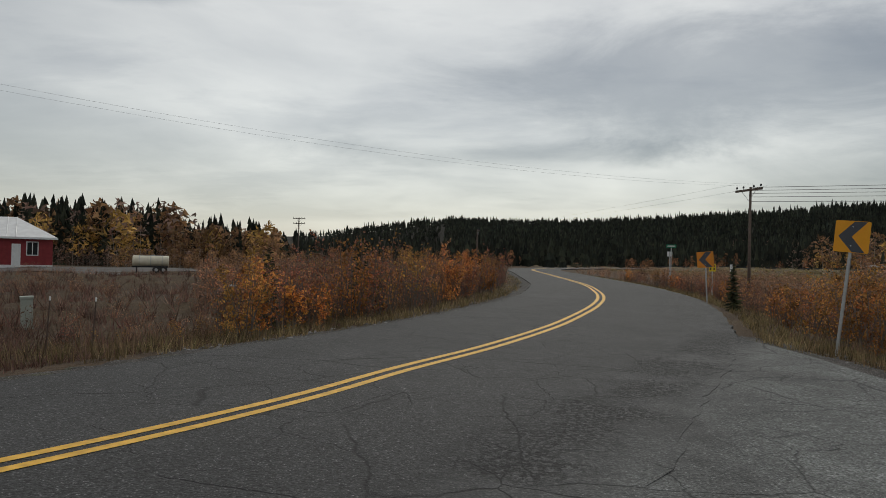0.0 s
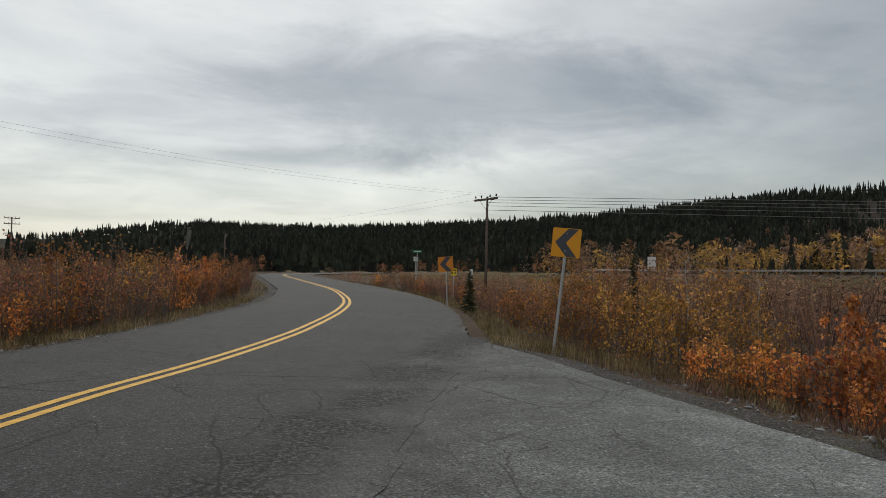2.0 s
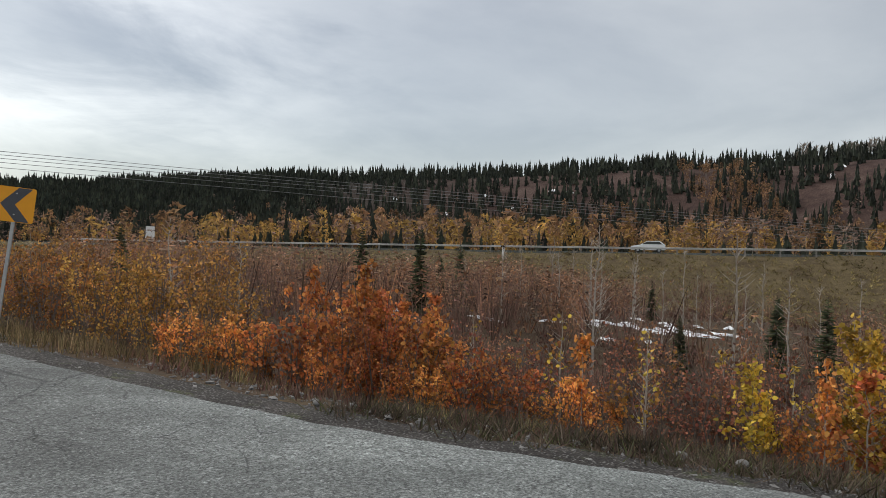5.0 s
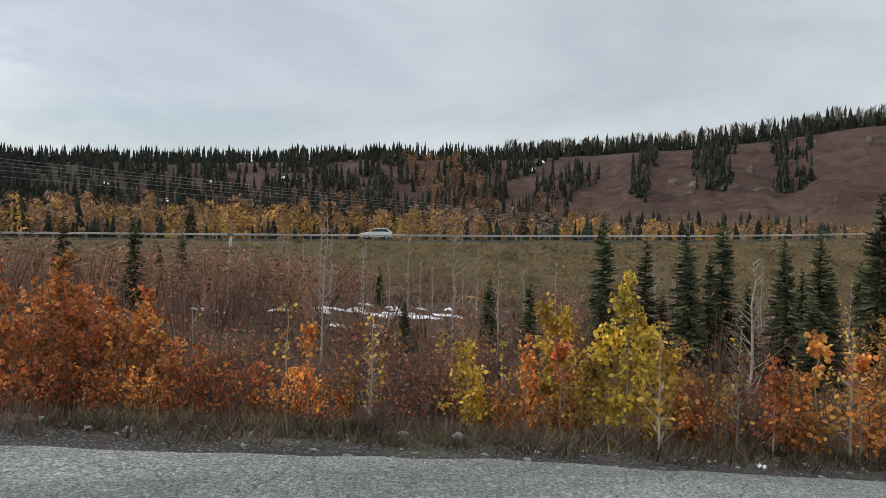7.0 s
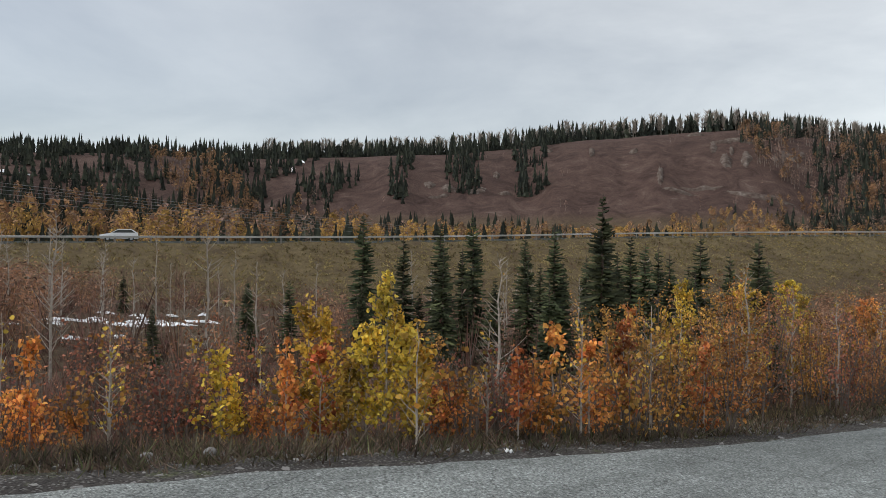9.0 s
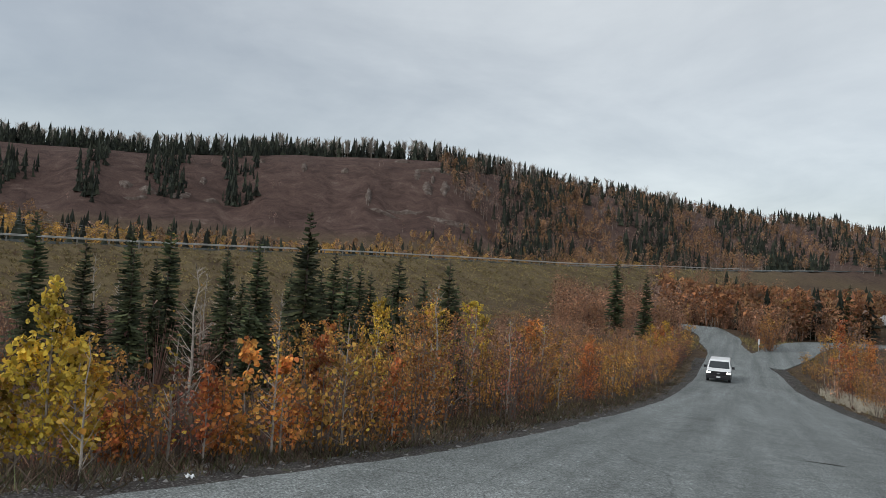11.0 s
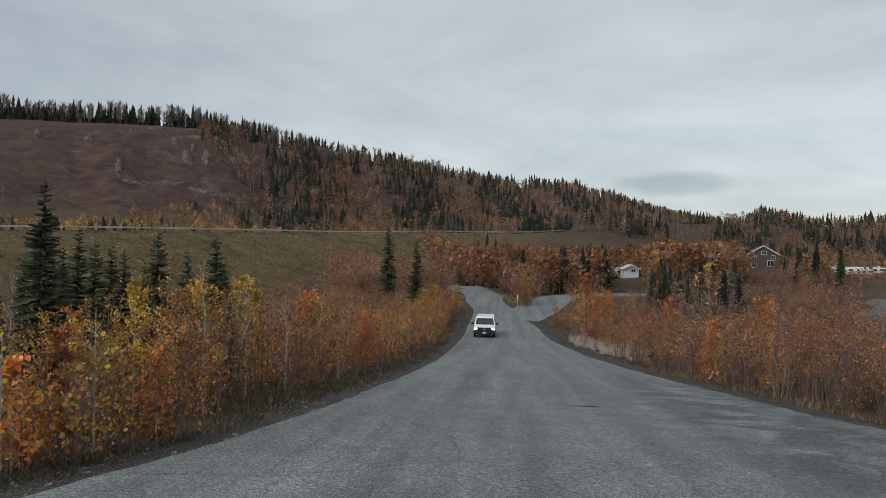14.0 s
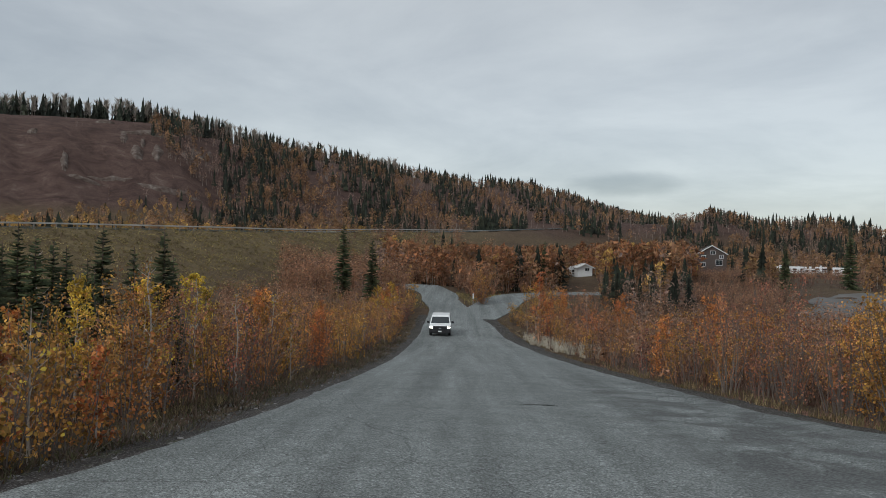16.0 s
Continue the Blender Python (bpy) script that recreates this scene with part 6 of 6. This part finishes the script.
for dx, dz in ((-0.25, 0.0), (0.2, 0.12)):
    cable("cable", (-30 + dx, 12, 8.5 + dz), (16.25 + dx, 39.2, 6.05 + dz), 1.35, 0.0025)
for dx, dz in ((-1.0, 0), (1.0, 0)):
    cable("cable", (3.5 + dx * 0.5, 94.6, 5.5 + dz), (16.25 + dx, 39.2, 6.1 + dz), 0.25, 0.004)
for k, (dx, dz) in enumerate(((-1.2, 0.3), (-0.3, 0.15), (0.4, -0.05), (1.2, -0.3), (0.2, -1.0))):
    cable("cable", (16.25 + dx * 0.4, 39.2 + dx, 5.7 + dz * 0.5), (257 + dx, -83 + dx * 2, 6.0 + dz * 2.0), 0.5, 0.013, "grey overhead cable crossing the hollow", M_WIREG)

# ---- guard rail of the highway ----
rail = thing("guardrail", Matrix.Identity(4), "pale steel guardrail on short posts along the highway", "guardrail")
prof = [(0.0, 0.40), (0.05, 0.445), (0.0, 0.49), (0.0, 0.55), (0.05, 0.595), (0.0, 0.64)]
k0, k1 = 24, 96
seg = []
for o, z in prof:
    seg.append(along_highway(5.55 + o, z)[k0:k1])
V = np.stack(seg, 1).reshape(-1, 3)
F = np.array([(a * 6 + b, a * 6 + b + 1, a * 6 + b + 7, a * 6 + b + 6) for a in range(k1 - k0 - 1) for b in range(5)])
part_np("beam", (V, F), plain("pale_guardrail_steel", (0.44, 0.44, 0.43), 0.65, 0.2, 0.1, 3), rail, "pale corrugated steel beam")
arc = np.concatenate([[0], np.cumsum(np.linalg.norm(np.diff(hw_fine[:, :2], axis=0), axis=1))])
M_POST = plain("bleached_timber_post", (0.24, 0.225, 0.21), 0.9)
bm = bmesh.new()
box(bm, -0.07, 0.07, -0.08, 0.08, -0.6, 0.66, 0.01)
post_me = bpy.data.meshes.new("post")
bm.to_mesh(post_me)
bm.free()
post_me.materials.append(M_POST)
for s in np.arange(arc[k0], arc[k1 - 1], 3.8):
    c = [np.interp(s, arc, along_highway(5.42, 0)[:, i]) for i in range(3)]
    o = new("post", post_me)
    o.location = c
    o.parent = rail


# ---- vehicles ----
def side_prism(outline, x0, x1):
    """An outline in length (y) and height drawn out across the width."""
    bm = prism(bmesh.new(), outline, x0, x1)
    bmesh.ops.rotate(bm, verts=bm.verts, cent=(0, 0, 0), matrix=Matrix.Rotation(radians(90), 3, "Z"))
    return bm


def bevelled(bm, w, seg=2):
    bmesh.ops.bevel(bm, geom=[e for e in bm.edges if len(e.link_faces) == 2 and e.calc_face_angle(0) > 0.3], offset=w, segments=seg, affect="EDGES", profile=0.6)
    return bm


def wheel(parent, x, y, r, w=0.22):
    t = part("wheel", bevelled(rod(bmesh.new(), (x - w / 2, y, r), (x + w / 2, y, r), r, r, 24), 0.03), M_BLACK, parent)
    s = 1 if x > 0 else -1
    part("rim", rod(bmesh.new(), (x + s * (w / 2 - 0.02), y, r), (x + s * (w / 2 + 0.012), y, r), r * 0.6, r * 0.5, 16), M_METAL, t)
    return t


m = Mat("lit_headlamp", 0.2)
m.color((0.9, 0.9, 0.85))
m.b.inputs["Emission Color"].default_value = (1.0, 0.93, 0.75, 1)
m.b.inputs["Emission Strength"].default_value = 6.0
M_LAMP = m.m
m = Mat("white_car_paint", 0.25, 0.0, 0.5)
M_PAINT = m.color(m.ramp(m.noise(3, 4), (0.3, (0.70, 0.71, 0.72)), (0.7, (0.80, 0.81, 0.82)))).m


def taper(me):
    """Narrows the upper body towards the roof."""
    for v in me.vertices:
        v.co.x *= 1 - 0.16 * max(0.0, v.co.z - 1.2) / 0.88


def van(x, y, az):
    z = float(paving(x, y)) + 0.005
    e = thing("van", facing(x, y, z, az) @ Matrix.Diagonal((0.89, 0.9, 0.76, 1)), "white passenger van with lit headlamps on the road", "van")
    body = part("body", bevelled(side_prism([(-2.62, 0.62), (-2.66, 0.98), (-2.5, 1.14), (-1.75, 1.26), (-1.05, 1.98), (-0.72, 2.08), (2.5, 2.08), (2.72, 1.92), (2.76, 0.5), (-2.4, 0.5)], -0.98, 0.98), 0.06), M_PAINT, e)
    taper(body.data)
    shield = part("windshield", side_prism([(-1.715, 1.325), (-1.10, 1.955), (-1.07, 1.94), (-1.69, 1.305)], -0.88, 0.88), M_GLASS, body)
    taper(shield.data)
    part("grille", box(bmesh.new(), -0.97, 0.97, -2.70, -2.58, 0.60, 1.10, 0.02), M_BLACK, body, "black front grille")
    part("badge", box(bmesh.new(), -0.12, 0.12, -2.715, -2.69, 0.85, 0.91, 0.01), M_CHROME, body)
    part("bumper", bevelled(box(bmesh.new(), -0.98, 0.98, -2.78, -2.5, 0.36, 0.68), 0.05), M_BLACK, e, "dark front bumper")
    part("number_plate", box(bmesh.new(), -0.16, 0.16, -2.795, -2.775, 0.48, 0.62), M_WHITE, e)
    for s in (-1, 1):
        part("headlight", box(bmesh.new(), s * 0.80 - 0.15, s * 0.80 + 0.15, -2.72, -2.58, 0.86, 1.06, 0.03), M_LAMP, body, "lit square headlamp")
        part("mirror", box(bmesh.new(), s * 1.14 - 0.12, s * 1.14 + 0.12, -1.42, -1.30, 1.28, 1.52, 0.03), M_BLACK, e, "black door mirror")
        for y0, y1 in ((-1.15, -0.35), (-0.15, 2.4)):
            taper(part("side_window", box(bmesh.new(), s * 0.985 - 0.008, s * 0.985 + 0.008, y0, y1, 1.36, 1.86), M_GLASS, body).data)
        for wy in (-1.75, 1.7):
            wheel(e, s * 0.88, wy, 0.37)
    part("wiper", rod(bmesh.new(), (-0.5, -1.735, 1.33), (0.05, -1.63, 1.44), 0.012, 0.012, 6), M_BLACK, body)
    return e


van(37.0, -49.3, 325)


def car(x, y, z, az):
    e = thing("car", facing(x, y, z, az), "white hatchback car on the highway", "car")
    body = part("body", bevelled(side_prism([(-2.15, 0.3), (-2.2, 0.62), (-1.95, 0.82), (-1.0, 0.98), (-0.2, 1.46), (1.35, 1.5), (2.05, 1.05), (2.12, 0.35)], -0.88, 0.88), 0.07), M_PAINT, e)
    for s in (-1, 1):
        bm = side_prism([(-0.82, 1.03), (-0.16, 1.40), (1.28, 1.43), (1.72, 1.08)], s * 0.885 - 0.01, s * 0.885 + 0.01)
        part("side_window", bm, M_GLASS, body)
        part("headlight", box(bmesh.new(), s * 0.66 - 0.16, s * 0.66 + 0.16, -2.19, -2.0, 0.62, 0.78, 0.02), M_CHROME, body)
        for wy in (-1.3, 1.3):
            wheel(e, s * 0.80, wy, 0.32, 0.2)
    part("windshield", side_prism([(-1.0, 1.0), (-0.22, 1.475), (-0.2, 1.455), (-0.97, 0.985)], -0.72, 0.72), M_GLASS, body)
    part("rear_window", side_prism([(1.4, 1.495), (2.0, 1.11), (1.97, 1.09), (1.38, 1.47)], -0.7, 0.7), M_GLASS, body)
    return e


car(91.7, 25.9, 2.52, 343)


# ---- buildings and yard things ----
def window(parent, x, z, w, h, y, mat=None):
    f = part("window", box(bmesh.new(), x - w / 2 - 0.08, x + w / 2 + 0.08, y - 0.06, y + 0.02, z - h / 2 - 0.08, z + h / 2 + 0.08), M_WHITE, parent, "white window frame")
    part("pane", box(bmesh.new(), x - w / 2, x + w / 2, y - 0.075, y - 0.05, z - h / 2, z + h / 2), M_GLASS, f)
    part("mullion", box(bmesh.new(), x - 0.03, x + 0.03, y - 0.085, y - 0.05, z - h / 2, z + h / 2), M_WHITE, f)
    return f


def gable_house(x, y, z, az, w, d, eave, ridge, wallmat, roofmat, label, wins, category="house", board=0.22):
    e = thing("house" if category == "house" else "shed", facing(x, y, z, az), label, category)
    wall = part("wall", prism(bmesh.new(), [(-w / 2, -0.6), (w / 2, -0.6), (w / 2, eave), (0, ridge), (-w / 2, eave)], 0, d), wallmat, e)
    if board:
        k = -0.4
        while k < ridge - 0.3:
            half = w / 2 if k < eave else w / 2 * (ridge - k) / (ridge - eave)
            part("board", box(bmesh.new(), -half + 0.02, half - 0.02, -0.025, 0.0, k, k + board - 0.02), wallmat, wall)
            k += board * 1.6
    for s in (-1, 1):
        t = 0.16
        dx, dz = w / 2 + 0.35, (ridge - eave) * (w / 2 + 0.35) / (w / 2)
        bm = prism(bmesh.new(), [(0, ridge + 0.02), (s * dx, ridge - dz + 0.02), (s * dx, ridge - dz + t), (0, ridge + t)], -0.45, d + 0.45)
        part("roof", bm, roofmat, e)
        part("bargeboard", prism(bmesh.new(), [(0, ridge - 0.05), (s * dx, ridge - dz - 0.05), (s * dx, ridge - dz + t + 0.01), (0, ridge + t + 0.01)], -0.50, -0.455), M_WHITE, e)
    for wx, wz, ww, wh in wins:
        window(wall, wx, wz, ww, wh, -0.03)
    return e


M_ROOFW = plain("white_metal_roof", (0.66, 0.67, 0.68), 0.45, 0.1, 0.1, 2)
M_ROOFD = plain("dark_shingles", (0.09, 0.085, 0.085), 0.9, 0, 0.2, 4)
hx, hy = polar(164.4, 204)
gable_house(hx + 1, hy, zat(hx, hy) + 0.2, 338, 7.4, 9, 4.5, 6.7, M_GREYWOOD, M_ROOFD, "weathered grey two-storey house among the trees", ((0.2, 4.9, 1.2, 0.8), (-2.1, 3.6, 1.0, 0.9), (1.8, 2.2, 1.5, 1.4), (-2.2, 1.7, 1.0, 1.0), (2.4, 3.8, 0.9, 0.8)))


def small_camper(x, y, az, L, h, label):
    """A parked travel trailer."""
    e = thing("camper_trailer", facing(x, y, zat(x, y), az), label, "camper", "parked trailers in the yard")
    body = part("body", bevelled(box(bmesh.new(), -L / 2, L / 2, 0, 2.3, 0.5, h), 0.15), M_WHITE, e)
    for wx in (-L * 0.28, L * 0.1, L * 0.33):
        part("window", box(bmesh.new(), wx - 0.4, wx + 0.4, -0.02, 0.01, h * 0.55, h * 0.55 + 0.5), M_GLASS, body)
    part("stripe", box(bmesh.new(), -L / 2 + 0.15, L / 2 - 0.15, -0.012, 0.01, h * 0.38, h * 0.38 + 0.16), M_GREYWOOD, body)
    part("door", box(bmesh.new(), -0.35, 0.25, -0.03, 0.01, 0.65, 2.3), M_WHITE, body)
    for wx in (-0.5, 0.5):
        t = part("wheel", rod(bmesh.new(), (wx, 0.02, 0.34), (wx, 0.24, 0.34), 0.34, 0.34, 16), M_BLACK, e)
        part("rim", rod(bmesh.new(), (wx, -0.005, 0.34), (wx, 0.03, 0.34), 0.18, 0.18, 12), M_METAL, t)
    return e


for az, r, L, h, turn in ((168.8, 206, 3.2, 2.1, 330), (170.0, 200, 4.6, 2.4, 338), (171.4, 208, 3.4, 2.1, 350), (172.7, 196, 5.2, 2.6, 352), (170.7, 190, 3.0, 1.9, 335), (153.6, 150, 2.6, 2.1, 330)):
    x, y = polar(az, r)
    small_camper(x, y, turn, L * 0.8, h * 0.92, "old white camper trailer parked in a yard")
sx, sy = polar(154.7, 148)
gable_house(sx, sy, zat(sx, sy), 318, 3.0, 4.0, 1.9, 2.6, M_WHITE, M_ROOFW, "small white shed among orange shrubs", ((0.4, 1.5, 0.8, 0.6),), "shed", 0)


def junk_pile(x, y, seed, label):
    r = np.random.RandomState(seed)
    e = thing("lumber_stack", Matrix.Translation((x, y, zat(x, y))), label, "lumber")
    for k in range(9):
        part("plank", box(bmesh.new(), -2.2 + r.uniform(-0.3, 0.3), 2.2 + r.uniform(-0.3, 0.3), (k % 3) * 0.42 - 0.6, (k % 3) * 0.42 - 0.22, (k // 3) * 0.26, (k // 3) * 0.26 + 0.23), M_BARK if k % 2 else M_WOODPOLE, e)
    return e


for k, (az, r) in enumerate(((169.4, 180), (171.8, 176), (173.6, 182))):
    junk_pile(*polar(az, r), k, "low stack of brown lumber in the yard")


def red_building(x, y, az, w, d, eave, ridge):
    z = zat(x, y)
    e = thing("barn", facing(x, y, z, az), "barn-red building under a white hipped metal roof", "barn")
    wall = part("wall", box(bmesh.new(), -w / 2, w / 2, 0, d, -0.5, eave), M_RED, e)
    for k in range(int(w / 0.6)):
        part("batten", box(bmesh.new(), -w / 2 + 0.3 + k * 0.6, -w / 2 + 0.34 + k * 0.6, -0.03, 0.0, 0.25, eave), M_RED, wall)
    part("skirting", box(bmesh.new(), -w / 2 - 0.02, w / 2 + 0.02, -0.05, 0.0, -0.4, 0.22), M_WHITE, wall, "pale concrete base strip")
    bm = bmesh.new()
    o = 0.4
    c = [bm.verts.new(p) for p in ((-w / 2 - o, -o, eave), (w / 2 + o, -o, eave), (w / 2 + o, d + o, eave), (-w / 2 - o, d + o, eave))]
    t0, t1 = bm.verts.new((-w / 2 + 2.9, d / 2, ridge)), bm.verts.new((w / 2 - 2.9, d / 2, ridge))
    for f in ((c[0], c[1], t1, t0), (c[1], c[2], t1), (c[2], c[3], t0, t1), (c[3], c[0], t0), (c[3], c[2], c[1], c[0])):
        bm.faces.new(f)
    roof = part("roof", bm, M_ROOFW, e, "white sheet-metal roof")
    for k in range(11):
        px = -w / 2 + 2.9 + k * (w - 5.8) / 10
        part("seam", rod(bmesh.new(), (px, -o, eave + 0.03), (px, d / 2, ridge + 0.03), 0.03, 0.03, 5), M_ROOFW, roof)
    part("fascia", box(bmesh.new(), -w / 2 - o, w / 2 + o, -o - 0.03, -o, eave - 0.16, eave + 0.02), M_WHITE, e)
    window(wall, w / 2 - 1.6, 1.7, 0.8, 1.1, -0.03)
    part("door", box(bmesh.new(), w / 2 - 3.2, w / 2 - 2.5, -0.05, 0, 0.2, 2.1), M_WHITE, wall)
    part("chimney", rod(bmesh.new(), (w / 2 - 5, d / 2, ridge - 0.2), (w / 2 - 5, d / 2, ridge + 0.9), 0.1, 0.1, 10), M_METAL, e)
    return e


red_building(-42.1, 60.4, 150, 13, 8, 2.7, 4.6)


def tank_trailer(x, y, az):
    e = thing("tank_trailer", facing(x, y, zat(x, y) + 0.03, az) @ Matrix.Scale(0.82, 4), "ivory steel tank trailer parked in the yard", "tank trailer")
    bm = rod(bmesh.new(), (-1.75, 0, 1.25), (1.75, 0, 1.25), 0.56, 0.56, 28)
    tank = part("tank", bevelled(bm, 0.14, 3), M_TANK, e, "ivory cylindrical tank", True)
    for px in (-1.1, 0.0, 1.1):
        part("band", rod(bmesh.new(), (px - 0.03, 0, 1.25), (px + 0.03, 0, 1.25), 0.572, 0.572, 28), M_METAL, tank)
    part("hatch", rod(bmesh.new(), (0.2, 0, 1.78), (0.2, 0, 1.9), 0.22, 0.2, 14), M_METAL, tank)
    part("walkway", box(bmesh.new(), -1.2, 1.2, -0.12, 0.12, 1.83, 1.86), M_METAL, tank)
    for s in (-0.35, 0.35):
        part("frame", box(bmesh.new(), -1.8, 1.7, s - 0.05, s + 0.05, 0.58, 0.74), M_BLACK, e)
    for px in (0.55, 1.25):
        for s in (-0.62, 0.62):
            t = part("wheel", rod(bmesh.new(), (px, s - 0.12, 0.36), (px, s + 0.12, 0.36), 0.36, 0.36, 18), M_BLACK, e)
            part("rim", rod(bmesh.new(), (px, s - 0.135, 0.36), (px, s + 0.135, 0.36), 0.17, 0.17, 12), M_METAL, t)
    for s in (-0.4, 0.4):
        part("leg", rod(bmesh.new(), (-1.35, s, 0.0), (-1.35, s, 0.62), 0.05, 0.05, 8), M_BLACK, e)
    return e


tank_trailer(-25.9, 59.7, 160)

# pedestal, stakes and scraps in the near field
px, py = -11.8, 17.7
e = thing("utility_pedestal", facing(px, py, zat(px, py), 148, 0, -2), "grey-green utility pedestal standing in dry grass", "utility box")
M_PED = plain("grey_green_pedestal", (0.33, 0.36, 0.32), 0.6)
box_o = part("housing", bevelled(box(bmesh.new(), -0.14, 0.14, -0.12, 0.12, 0, 0.78), 0.015), M_PED, e)
part("cap", bevelled(box(bmesh.new(), -0.16, 0.16, -0.14, 0.14, 0.78, 0.86), 0.02), M_PED, e)
part("latch", box(bmesh.new(), 0.05, 0.09, -0.13, -0.115, 0.42, 0.5), M_METAL, box_o)
for sx, sy, h in ((-8.7, 11.0, 1.15), (-7.8, 11.4, 1.0), (-7.1, 11.6, 0.95)):
    e = thing("marker_stake", Matrix.Translation((sx, sy, zat(sx, sy))) @ Matrix.Rotation(radians(3), 4, "Y"), "thin dark stake with a pale tip in grass", "stake", "stakes in the field")
    part("shaft", rod(bmesh.new(), (0, 0, -0.2), (0, 0, h), 0.014, 0.01, 6), M_BARK, e)
    part("tip", rod(bmesh.new(), (0, 0, h), (0, 0, h + 0.07), 0.016, 0.016, 6), M_WHITE, e)
# litter on the shoulder
lx, ly = 7.75, -2.0
bm = bmesh.new()
bmesh.ops.create_grid(bm, x_segments=6, y_segments=4, size=0.5)
for v in bm.verts:
    v.co = Vector((v.co.x * 0.09, v.co.y * 0.05, 0.015 + 0.02 * math.sin(v.co.x * 9) * math.cos(v.co.y * 7)))
me = bpy.data.meshes.new("litter")
bm.to_mesh(me)
bm.free()
me.materials.append(M_WHITE)
o = new("litter", me)
o.matrix_world = Matrix.Translation((lx, ly, zat(lx, ly) + 0.06)) @ Matrix.Rotation(0.7, 4, "Z")
sol = o.modifiers.new("thickness", "SOLIDIFY")
sol.thickness = 0.003
tagged(o, "crumpled white scrap on the gravel shoulder", "litter")
# a dead grey post on the bank
px, py = polar(63, 88)
e = thing("delineator_post", Matrix.Translation((px, py, zat(px, py))), "pale forked post standing on the bank", "post")
for s in (-0.18, 0.18):
    part("leg", box(bmesh.new(), s - 0.05, s + 0.05, -0.05, 0.05, -0.3, 1.3), M_WHITE, e)
part("top", box(bmesh.new(), -0.55, 0.55, -0.06, 0.06, 1.3, 1.55), M_BLACK, e)
